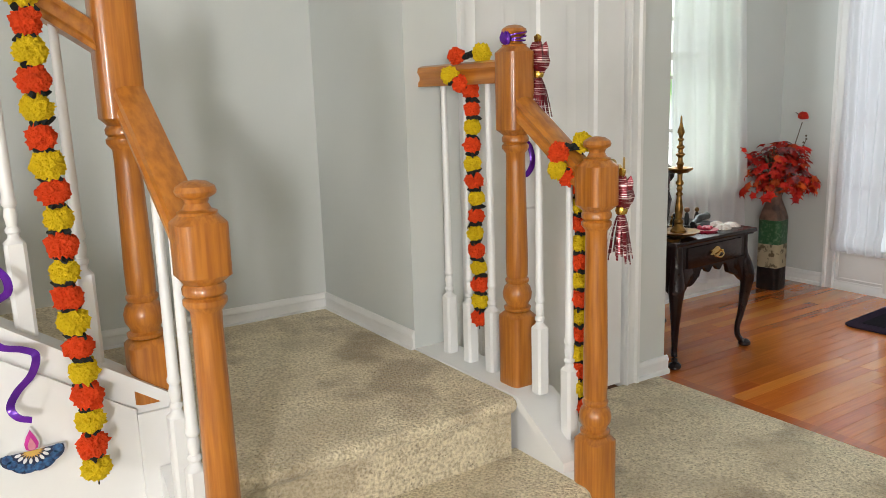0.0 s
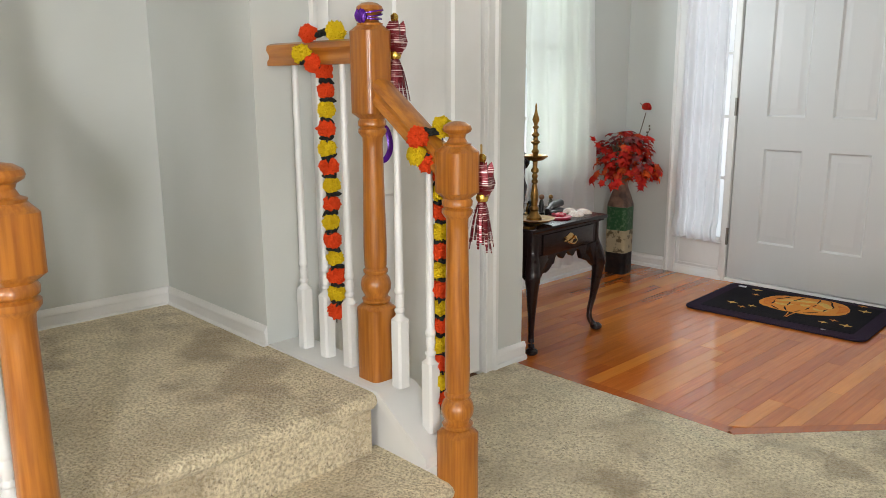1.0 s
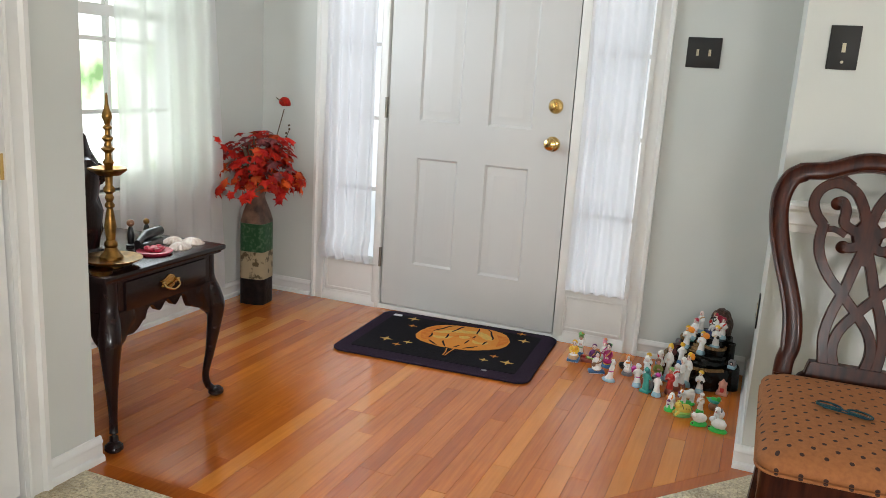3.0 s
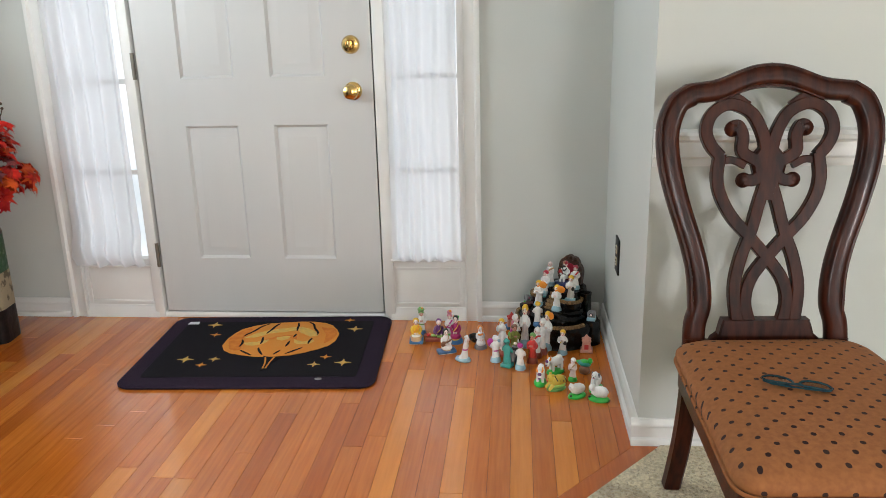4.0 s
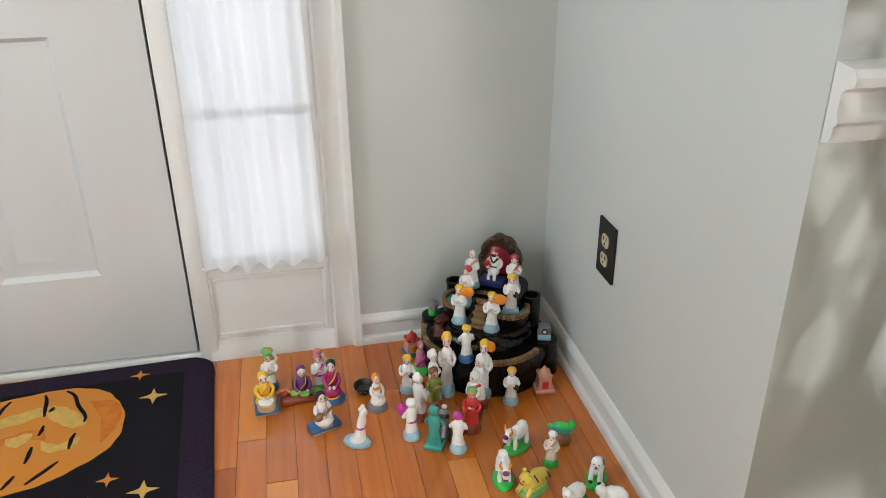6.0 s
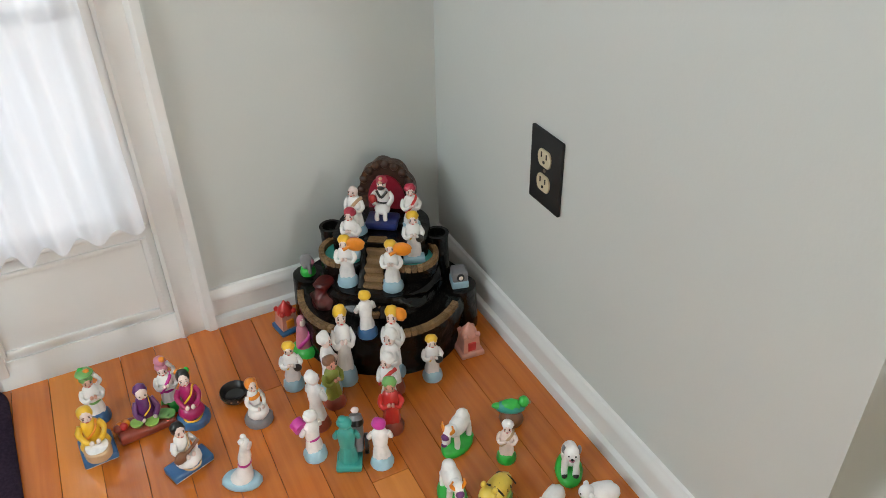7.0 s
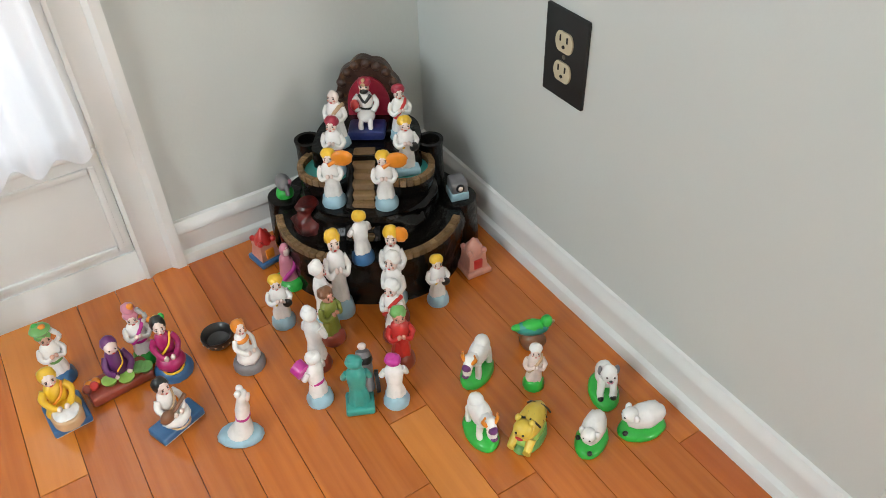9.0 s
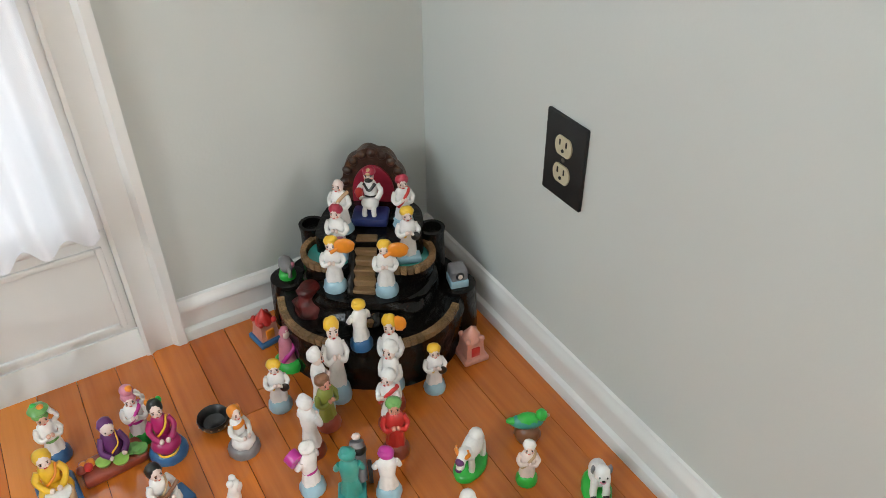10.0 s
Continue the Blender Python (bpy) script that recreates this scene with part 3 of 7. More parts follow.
def rod(name, a, b, r, mat, label):
    bm = bmesh.new()
    tube(bm, [Vector(a), Vector(b)], r, n=10)
    return tagged(part(name, bm, mat), label, "curtain rod")


drape("sheer_curtain", (XD - 0.020, 1.128, 0), (XD - 0.020, 1.405, 0), 2.06, 0.258, (-1, 0, 0), 5, 0.040, "white gathered sheer curtain over the sidelight", ruffle=0.030, seed=3, gather=0.2, flare=-0.02)
drape("sheer_curtain", (XD - 0.020, 2.415, 0), (XD - 0.020, 2.705, 0), 2.06, 0.232, (-1, 0, 0), 5, 0.040, "white gathered sheer curtain over the sidelight", ruffle=0.030, seed=8, gather=0.15)
for y0, y1, z in ((1.125, 1.41, 0.252), (2.40, 2.70, 0.224), (1.125, 1.41, 2.04), (2.40, 2.70, 2.04)):
    rod("curtain_rod", (XD - 0.012, y0, z), (XD - 0.012, y1, z), 0.005, TRIM, "thin white sash rod holding a sheer curtain")

# ---- foyer window ----
win = thing("window_3", "white double-hung foyer window with small panes", "window", kind="structure")
bm = bmesh.new()
for x0, x1, z0, z1 in ((WX0, WX0 + 0.045, WZ0, WZ1), (WX1 - 0.045, WX1, WZ0, WZ1), (WX0, WX1, WZ0, WZ0 + 0.05), (WX0, WX1, WZ1 - 0.05, WZ1), (WX0, WX1, 1.34, 1.385)):
    box(bm, x0, x1, YW + 0.05, YW + 0.09, z0, z1)
part("window_frame", bm, TRIM, win)
bm = bmesh.new()
box(bm, WX0 - 0.11, WX1 + 0.115, YW - 0.035, YW + 0.05, WZ0 - 0.022, WZ0, bevel=0.006)
part("window_sill", bm, TRIM, win)
bm = bmesh.new()
casing(bm, WX0, -1, WZ0 + 0.001, WZ1 + 0.06, lambda u, d: (u, YW - d, 0), None)
casing(bm, WX1, 1, WZ0 + 0.001, WZ1 + 0.06, lambda u, d: (u, YW - d, 0), None)
box(bm, WX0 - 0.07, WX1 + 0.07, YW - 0.02, YW, WZ1 + 0.06, WZ1 + 0.12), box(bm, WX0 - 0.07, WX1 + 0.07, YW - 0.015, YW, WZ0 - 0.08, WZ0 - 0.023)
part("window_casing", bm, TRIM, win)
cols = [WX0 + 0.045 + (WX1 - WX0 - 0.09) * k / 5 for k in range(6)]
zrows = [WZ0 + 0.05, 0.96, 1.25, 1.34, 1.385, 1.56, 1.80, WZ1 - 0.05]
for x in cols[1:-1]:
    bm = bmesh.new()
    box(bm, x - 0.009, x + 0.009, YW + 0.058, YW + 0.082, WZ0 + 0.05, WZ1 - 0.05)
    part("muntin", bm, TRIM, win)
for z in (0.96, 1.25, 1.56, 1.80):
    bm = bmesh.new()
    box(bm, WX0 + 0.045, WX1 - 0.045, YW + 0.060, YW + 0.080, z - 0.009, z + 0.009)
    part("muntin", bm, TRIM, win)
for x0, x1 in zip(cols, cols[1:]):
    for z0, z1 in ((WZ0 + 0.05, 0.96), (0.96, 1.25), (1.25, 1.34), (1.385, 1.56), (1.56, 1.80), (1.80, WZ1 - 0.05)):
        bm = bmesh.new()
        box(bm, x0 + 0.008, x1 - 0.008, YW + 0.068, YW + 0.072, z0 + 0.008, z1 - 0.008)
        part("pane", bm, GLASS, win).visible_shadow = False
drape("sheer_curtain", (4.02, YW - 0.06, 0), (4.56, YW - 0.06, 0), 2.25, 0.10, (0, -1, 0), 5, 0.035, "long white sheer curtain hanging over the window sill", flare=0.22, seed=11, step=(0.62, 0.64))
rod("curtain_rod", (3.35, YW - 0.07, 2.26), (4.72, YW - 0.07, 2.26), 0.009, BLACKPLATE, "dark curtain rod above the foyer window")

bm = bmesh.new()
prism(bm, [(0.5, 6.2), (9, 6.2), (9, 6.25), (0.5, 6.25)], -3.5, 5.0)
structure("backdrop_garden", bm, OUTGREEN, "bright blurred garden outside the foyer window", "backdrop")
bm = bmesh.new()
prism(bm, [(7.6, -3), (7.65, -3), (7.65, 6.1), (7.6, 6.1)], -3.5, 5.0)
structure("backdrop_street", bm, OUTSTREET, "bright hazy daylight outside the front door", "backdrop")

# ---- closet door ----
closet = thing("door_2", "white six-panel closet door with brass lever, closed", "closet door", kind="structure")
bm = bmesh.new()
panelled(bm, lambda u, e, z: (u, YC + 0.012 + e, z), DX0 + 0.006, DX1 - 0.006, 0.012, DZ1 - 0.006, [(2.395, 2.555), (2.675, 2.832)], [(0.20, 0.79), (1.00, 1.60), (1.72, 1.93)])
part("leaf", bm, TRIM, closet, angle=25)
bm = bmesh.new()
lathe(bm, [(0.001, 0), (0.030, 0), (0.030, 0.004), (0.022, 0.010), (0.011, 0.014), (0.011, 0.045), (0.001, 0.046)], n=20, m=Matrix.Translation((2.905, YC + 0.012, 0.905)) @ Matrix.Rotation(radians(90), 4, "X"))
tube(bm, smooth_line([(2.905, YC - 0.03, 0.905), (2.88, YC - 0.036, 0.906), (2.84, YC - 0.034, 0.902), (2.80, YC - 0.028, 0.896)]), [0.011] * 10 + [0.010] * 5 + [0.007] * 4, n=10)
part("lever", bm, BRIGHTBRASS, closet, "polished brass lever handle")
bm = bmesh.new()
box(bm, DX1 - 0.007, DX1 + 0.004, YC + 0.008, YC + 0.012, 0.87, 0.935)
part("strike_plate", bm, BRIGHTBRASS, closet, "polished brass strike plate")
bm = bmesh.new()
casing(bm, DX0 - 0.003, -1, -0.01, DZ1 + 0.07, lambda u, d: (u, YC - d, 0), None)
casing(bm, DX1 + 0.003, 1, -0.01, DZ1 + 0.07, lambda u, d: (u, YC - d, 0), None)
box(bm, DX0 - 0.06, DX1 + 0.06, YC - 0.02, YC, DZ1 + 0.07, DZ1 + 0.13)
box(bm, DX0 - 0.012, DX0 - 0.001, YC, YC + 0.10, -0.01, DZ1 + 0.01), box(bm, DX1 + 0.001, DX1 + 0.012, YC, YC + 0.10, -0.01, DZ1 + 0.01)
structure("trim_closet_casing", bm, TRIM, "white moulded casing round the closet door", "casing")


# ---- stair ----
def nosed_step(y0, y1, x0, x1, ztop, zbot):
    """A carpeted tread with a rounded nose over a carpeted riser, climbing along y."""
    prof = [(y1, zbot), (y0 + 0.028, zbot), (y0 + 0.028, ztop - 0.052), (y0 + 0.014, ztop - 0.044), (y0 + 0.004, ztop - 0.032), (y0, ztop - 0.018), (y0 + 0.006, ztop - 0.006), (y0 + 0.02, ztop), (y1, ztop)]
    bm = bmesh.new()
    rows = [[Vector((x, y, z)) for y, z in prof] for x in (x0, x1)]
    return rings(bm, rows)


stair = thing("stairs", "beige carpeted stair with a low landing and white stringers", "stairs", kind="structure")
part("tread", nosed_step(1.545, 1.86, 1.10, 2.04, 0.182, -0.005), CARPET, stair, angle=60)
part("landing", nosed_step(1.80, 3.033, 1.085, 1.988, 0.362, -0.004), CARPET, stair, angle=60)
for k in range(7):
    bm = bmesh.new()
    x = 1.03 - 0.262 * k
    prof = [(x - 0.30, 0.362 + 0.18 * k - 0.1), (x - 0.022, 0.362 + 0.18 * k - 0.1), (x - 0.022, 0.50 + 0.18 * k), (x, 0.52 + 0.18 * k), (x - 0.004, 0.536 + 0.18 * k), (x - 0.02, 0.542 + 0.18 * k), (x - 0.30, 0.542 + 0.18 * k)]
    rings(bm, [[Vector((px, y, pz)) for px, pz in prof] for y in (1.935, 3.033)])
    part("tread", bm, CARPET, stair, angle=60)

# right stringer: a low wall whose cap runs level, then slopes to the first newel
bm = bmesh.new()
rows = [[Vector((x, y, z)) for y, z in ((YC, 0.0), (YC, 0.348), (1.815, 0.348), (1.585, 0.185), (1.585, 0.0))] for x in (2.028, 2.108)]
rings(bm, rows)
part("stringer", bm, TRIM, stair)
bm = bmesh.new()
rows = [[Vector((x, y, z)) for y, z in ((YC, 0.340), (YC, 0.366), (1.80, 0.366), (1.612, 0.241), (1.612, 0.213), (1.812, 0.340))] for x in (1.990, 2.122)]
rings(bm, rows)
part("cap", bm, TRIM, stair)
# left stringer of the lower flight
bm = bmesh.new()
rows = [[Vector((x, y, z)) for y, z in ((1.86, 0.0), (1.86, 0.42), (1.46, 0.15), (1.46, 0.0))] for x in (1.045, 1.10)]
rings(bm, rows)
part("stringer", bm, TRIM, stair)
# panelled side of the upper flight
SL = 0.18 / 0.262
bm = bmesh.new()
zc = lambda x: 0.552 + SL * (1.085 - x)
rings(bm, [[Vector((x, y, z)) for x, z in ((1.085, 0.0), (1.085, zc(1.085)), (-0.8, zc(-0.8)), (-0.8, 0.0))] for y in (1.875, 1.935)])
part("side_panel", bm, TRIM, stair)
bm = bmesh.new()
rings(bm, [[Vector((x, y, z)) for x, z in ((1.10, zc(1.10) + 0.002), (1.10, zc(1.10) + 0.03), (-0.8, zc(-0.8) + 0.03), (-0.8, zc(-0.8) + 0.002))] for y in (1.845, 1.955)])
part("cap", bm, TRIM, stair)
bm = bmesh.new()
rings(bm, [[Vector((x, y, z)) for x, z in ((1.01, zc(1.01) - 0.075), (1.01, zc(1.01) - 0.045), (-0.8, zc(-0.8) - 0.045), (-0.8, zc(-0.8) - 0.075))] for y in (1.862, 1.8755)])
box(bm, 1.012, 1.088, 1.864, 1.8755, 0.0, zc(1.088) - 0.004)
part("panel_moulding", bm, TRIM, stair)
bm = bmesh.new()
rings(bm, [[Vector((x, y, z)) for x, z in ((1.05, 0.36), (1.05, 0.45), (-0.8, 0.45 + SL * 1.85 + 0.16), (-0.8, 0.36 + SL * 1.85))] for y in (3.020, 3.0355)])
part("skirt_board", bm, TRIM, stair)


def newel(x, y, z_base, z_square, z_block, z_block_top, turn=0.0):
    """A turned oak newel: square foot, ring and ball, tapering shaft, chamfered block, mushroom cap."""
    t = thing("newel_post", "turned golden oak newel post with mushroom cap", "newel post", pose(x, y, 0, 0, 0, turn), group="newel posts")
    h = 0.0435
    bm = bmesh.new()
    turned(bm, [(z_base, h, 1), (z_square - 0.012, h, 1), (z_square, h * 0.84, 0.3), (z_square + 0.004, h * 0.72, 0)])
    part("foot", bm, OAK, t)
    bm = bmesh.new()
    b = z_square
    L = z_block - b
    turned(bm, [(b + 0.003, h * 0.7, 0), (b + 0.006, h * 0.86, 0), (b + 0.014, h * 0.9, 0), (b + 0.019, h * 0.72, 0), (b + 0.026, h * 0.74, 0), (b + 0.04, h * 0.92, 0), (b + 0.056, h * 0.96, 0), (b + 0.072, h * 0.86, 0),
                (b + 0.083, h * 0.66, 0), (b + 0.088, h * 0.76, 0), (b + 0.095, h * 0.78, 0), (b + 0.101, h * 0.66, 0), (b + 0.108, h * 0.70, 0), (b + 0.16, h * 0.71, 0.1), (z_block - 0.075, h * 0.60, 0.1),
                (z_block - 0.05, h * 0.62, 0), (z_block - 0.040, h * 0.80, 0), (z_block - 0.036, h * 0.86, 0), (z_block - 0.028, h * 0.86, 0), (z_block - 0.023, h * 0.72, 0), (z_block - 0.018, h * 0.84, 0), (z_block - 0.008, h * 0.86, 0), (z_block, h * 0.74, 0)])
    part("shaft", bm, OAK, t)
    bm = bmesh.new()
    turned(bm, [(z_block - 0.002, h * 0.72, 0), (z_block + 0.014, h * 1.0, 0.95), (z_block_top - 0.014, h * 1.0, 0.95), (z_block_top, h * 0.76, 0.2)])
    part("block", bm, OAK, t)
    bm = bmesh.new()
    z = z_block_top - 0.001
    turned(bm, [(z, h * 0.74, 0), (z + 0.006, h * 0.78, 0), (z + 0.010, h * 0.56, 0), (z + 0.02, h * 0.44, 0), (z + 0.028, h * 0.50, 0), (z + 0.034, h * 0.74, 0), (z + 0.040, h * 0.80, 0), (z + 0.048, h * 0.74, 0), (z + 0.056, h * 0.45, 0), (z + 0.0585, h * 0.1, 0)])
    part("finial", bm, OAK, t)
    return t


NX, NY1, NY2 = 2.068, 1.577, 1.893
newel(NX, NY1, 0.0, 0.315, 0.905, 1.028)
newel(NX, NY2, 0.364, 0.580, 1.082, 1.316)
LX, LY1, LY2 = 1.075, 1.50, 1.905
newel(LX, LY1, 0.0, 0.315, 0.895, 1.012)
upper = newel(LX - 0.02, LY2, 0.566, 0.70, 1.155, 1.425)
for v in upper.children[0].data.vertices:
    # the foot is cut to the slope of the cap that it stands on
    if v.co.z < 0.60:
        v.co.z = zc(LX - 0.02 + v.co.x) + 0.028

GRIP = [(-0.029, 0.0), (-0.029, 0.012), (-0.023, 0.02), (-0.023, 0.03), (-0.031, 0.044), (-0.028, 0.058), (-0.012, 0.064), (0.012, 0.064), (0.028, 0.058), (0.031, 0.044), (0.023, 0.03), (0.023, 0.02), (0.029, 0.012), (0.029, 0.0)]


def handrail(a, b, side, label):
    bm = bmesh.new()
    rings(bm, [[Vector(p) + Vector(side) * d + Vector((0, 0, z)) for d, z in GRIP] for p in (a, b)])
    return tagged(part("handrail", bm, OAK_RAIL), label, "handrail")


handrail((NX, YC, 1.222), (NX, NY2 + 0.03, 1.222), (1, 0, 0), "short level golden oak handrail between wall and newel")
handrail((NX, NY2 - 0.03, 1.128), (NX, NY1 + 0.03, 0.948), (1, 0, 0), "sloping golden oak handrail between two newels")
handrail((LX - 0.01, LY2 - 0.03, 1.178), (LX, LY1 + 0.03, 0.925), (1, 0, 0), "sloping golden oak handrail between two newels")
handrail((LX - 0.05, LY2, 1.292), (LX - 1.6, LY2, 1.292 + SL * 1.55), (0, 1, 0), "golden oak handrail rising along the upper flight")


def baluster(x, y, z0, z1):
    bm = bmesh.new()
    h = 0.0195
    sq = 0.20
    turned(bm, [(z0, h, 1), (z0 + sq - 0.01, h, 1), (z0 + sq, h * 0.60, 0.2), (z0 + sq + 0.008, h * 0.55, 0), (z0 + sq + 0.012, h * 0.72, 0), (z0 + sq + 0.018, h * 0.72, 0), (z0 + sq + 0.023, h * 0.52, 0), (z0 + sq + 0.045, h * 0.67, 0),
                (z0 + sq + 0.06, h * 0.52, 0), (z0 + sq + 0.066, h * 0.72, 0), (z0 + sq + 0.073, h * 0.72, 0), (z0 + sq + 0.08, h * 0.60, 0), (z1, h * 0.44, 0)], at=(x, y, 0), n=16)
    return tagged(part("baluster", bm, TRIM), "slim white turned baluster with square foot", "baluster", "stair balusters")


for y in (2.245, 2.13, 2.015):
    baluster(NX, y, 0.364, 1.225)
baluster(NX, 1.795, 0.364, 1.075), baluster(NX, 1.675, 0.275, 1.005)
baluster(LX, 1.785, 0.365, 1.10), baluster(LX, 1.675, 0.29, 1.03)
for k in range(5):
    x = 0.945 - 0.115 * k
    baluster(x, LY2, zc(x) + 0.02, 1.30 + SL * (LX - 0.05 - x))

# ---- foyer: wall plates ----


def wall_plate(name, label, centre, wide, high, turn, category):
    t = thing(name, label, category, pose(*centre, 0, 0, turn))
    bm = bmesh.new()
    box(bm, -wide / 2, wide / 2, -0.006, 0.0, -high / 2, high / 2, bevel=0.002)
    part("plate", bm, BLACKPLATE, t)
    return t


outlet = wall_plate("outlet", "black duplex outlet plate with two ivory sockets", (4.722, YO, 0.388), 0.080, 0.122, 180, "outlet")
for z in (-0.0205, 0.0205):
    bm = bmesh.new()
    pts = [(0.0165 * math.cos(a), max(-0.0135, min(0.0135, 0.0175 * math.sin(a)))) for a in [2 * math.pi * k / 24 for k in range(24)]]
    rings(bm, [[Vector((x, y, z + q)) for x, q in pts] for y in (-0.0058, -0.0085)])
    s = part("socket", bm, IVORY, outlet, "ivory plastic socket")
    bm = bmesh.new()
    box(bm, -0.0075, -0.0055, -0.0095, -0.0084, z + 0.001, z + 0.009), box(bm, 0.0055, 0.0075, -0.0095, -0.0084, z + 0.001, z + 0.009)
    lathe(bm, [(0.0025, 0), (0.0025, 0.0012)], n=10, m=Matrix.Translation((0, -0.0083, z - 0.006)) @ Matrix.Rotation(radians(90), 4, "X"))
    part("slot", bm, BLACKPLATE, s)
bm = bmesh.new()
lathe(bm, [(0.003, 0), (0.003, 0.001)], n=10, m=Matrix.Translation((0, -0.006, 0)) @ Matrix.Rotation(radians(90), 4, "X"))
part("screw", bm, STEEL, outlet)
switch = wall_plate("light_switch", "black two-gang light switch plate by the door", (XD, 0.925, 1.343), 0.135, 0.122, -90, "light switch")
for x in (-0.024, 0.024):
    bm = bmesh.new()
    box(bm, x - 0.005, x + 0.005, -0.008, -0.005, -0.013, 0.013), box(bm, x - 0.0035, x + 0.0035, -0.017, -0.007, -0.002, 0.010, bevel=0.001)
    part("toggle", bm, IVORY, switch, "ivory switch toggle")
switch = wall_plate("light_switch", "black single light switch plate above the chair rail", (XR, 0.466, 1.331), 0.080, 0.122, -90, "light switch")
bm = bmesh.new()
box(bm, -0.005, 0.005, -0.008, -0.005, -0.013, 0.013), box(bm, -0.0035, 0.0035, -0.017, -0.007, -0.002, 0.010, bevel=0.001)
part("toggle", bm, IVORY, switch, "ivory switch toggle")
bm = bmesh.new()
lathe(bm, [(0.004, 0), (0.004, 0.004)], n=10, m=Matrix.Translation((0.0, -0.006, -0.04)) @ Matrix.Rotation(radians(90), 4, "X"))
part("screw", bm, IVORY, switch)

# ---- foyer: console table and what stands on it ----
TZ = 0.56
table = thing("console_table", "dark cherry side table with drawer and cabriole legs", "side table", pose(3.535, 2.60, 0, 0, 0, 2))
bm = bmesh.new()
box(bm, -0.285, 0.285, -0.265, 0.265, TZ - 0.020, TZ, bevel=0.006)
box(bm, -0.272, 0.272, -0.253, 0.253, TZ - 0.028, TZ - 0.020)
part("tabletop", bm, BLACKWOOD, table)
bm = bmesh.new()
wave = []
for k in range(49):
    u = -0.225 + 0.45 * k / 48
    a = abs(u) / 0.225
    z = -0.150 + 0.014 * math.cos(a * math.pi * 6) * (a < 0.5) - 0.066 * max(0.0, min(1.0, (a - 0.42) / 0.3)) ** 0.7 + 0.010 * math.sin(max(0.0, a - 0.62) * 9)
    wave.append((u, TZ + z))
for y0, y1 in ((-0.243, -0.223), (0.223, 0.243)):
    rings(bm, [[Vector((u, y, z)) for u, z in wave] + [Vector((0.225, y, TZ - 0.028)), Vector((-0.225, y, TZ - 0.028))] for y in (y0, y1)])
for x0, x1 in ((-0.255, -0.235), (0.235, 0.255)):
    box(bm, x0, x1, -0.222, 0.222, TZ - 0.165, TZ - 0.028)
part("apron", bm, BLACKWOOD, table)
bm = bmesh.new()
box(bm, -0.19, 0.19, -0.250, -0.241, TZ - 0.128, TZ - 0.036, bevel=0.004)
drawer = part("drawer", bm, BLACKWOOD, table)
bm = bmesh.new()
tube(bm, smooth_line([(-0.034, -0.257, TZ - 0.072), (-0.03, -0.269, TZ - 0.086), (0, -0.275, TZ - 0.096), (0.03, -0.269, TZ - 0.086), (0.034, -0.257, TZ - 0.072)]), 0.0035, n=8)
pts = [((0.034 + 0.008 * math.cos(5 * a)) * math.cos(a), 0.02 * math.sin(a) * (1 + 0.25 * math.cos(4 * a))) for a in [2 * math.pi * k / 40 for k in range(40)]]
rings(bm, [[Vector((x * 1.25, y, TZ - 0.075 + z)) for x, z in pts] for y in (-0.250, -0.2535)])
for x in (-0.033, 0.033):
    ball(bm, (x, -0.257, TZ - 0.072), 0.006, n=8)
part("drawer_pull", bm, BRIGHTBRASS, drawer, "brass bat-wing drawer pull")
for sx in (-1, 1):
    for sy in (-1, 1):
        bm = bmesh.new()
        path = smooth_line([(sx * 0.230, sy * 0.221, TZ - 0.03), (sx * 0.231, sy * 0.222, TZ - 0.11), (sx * 0.242, sy * 0.232, TZ - 0.165), (sx * 0.252, sy * 0.241, TZ - 0.215), (sx * 0.25, sy * 0.239, TZ - 0.28), (sx * 0.238, sy * 0.229, 0.17), (sx * 0.226, sy * 0.219, 0.09), (sx * 0.230, sy * 0.223, 0.045), (sx * 0.248, sy * 0.240, 0.016)], 5)
        spots = ((0.0, 0.013), (0.03, 0.0135), (0.09, 0.0125), (0.17, 0.0165), (0.28, 0.026), (0.345, 0.034), (0.395, 0.033), (0.44, 0.027), (0.56, 0.026))
        rad = []
        for p in path:
            k = max(i for i in range(len(spots) - 1) if spots[i][0] <= max(p.z, 0))
            (za, ra), (zb, rb) = spots[k], spots[k + 1]
            rad.append(ra + (rb - ra) * (p.z - za) / (zb - za))
        tube(bm, path, rad, n=14)
        lathe(bm, [(0.001, 0.0), (0.020, 0.001), (0.028, 0.009), (0.027, 0.020), (0.017, 0.029), (0.001, 0.032)], at=(sx * 0.252, sy * 0.243, 0), n=18)
        for turn in (0, 1):
            # scrolled bracket from the knee towards the middle of the apron
            pts = [(0.0, -0.125), (0.085, -0.125), (0.098, -0.150), (0.094, -0.172), (0.078, -0.182), (0.064, -0.192), (0.048, -0.218), (0.022, -0.238), (0.0, -0.25)]
            rows = []
            for off, grow in ((-0.012, 0.92), (0.004, 1.0), (0.017, 0.96), (0.022, 0.8)):
                if turn:
                    rows.append([Vector((sx * (0.236 + off), sy * (0.226 - u * grow), TZ + z * (0.97 + 0.03 * grow))) for u, z in pts])
                else:
                    rows.append([Vector((sx * (0.236 - u * grow), sy * (0.226 + off), TZ + z * (0.97 + 0.03 * grow))) for u, z in pts])
            rings(bm, rows)
        part("leg", bm, BLACKWOOD, table)

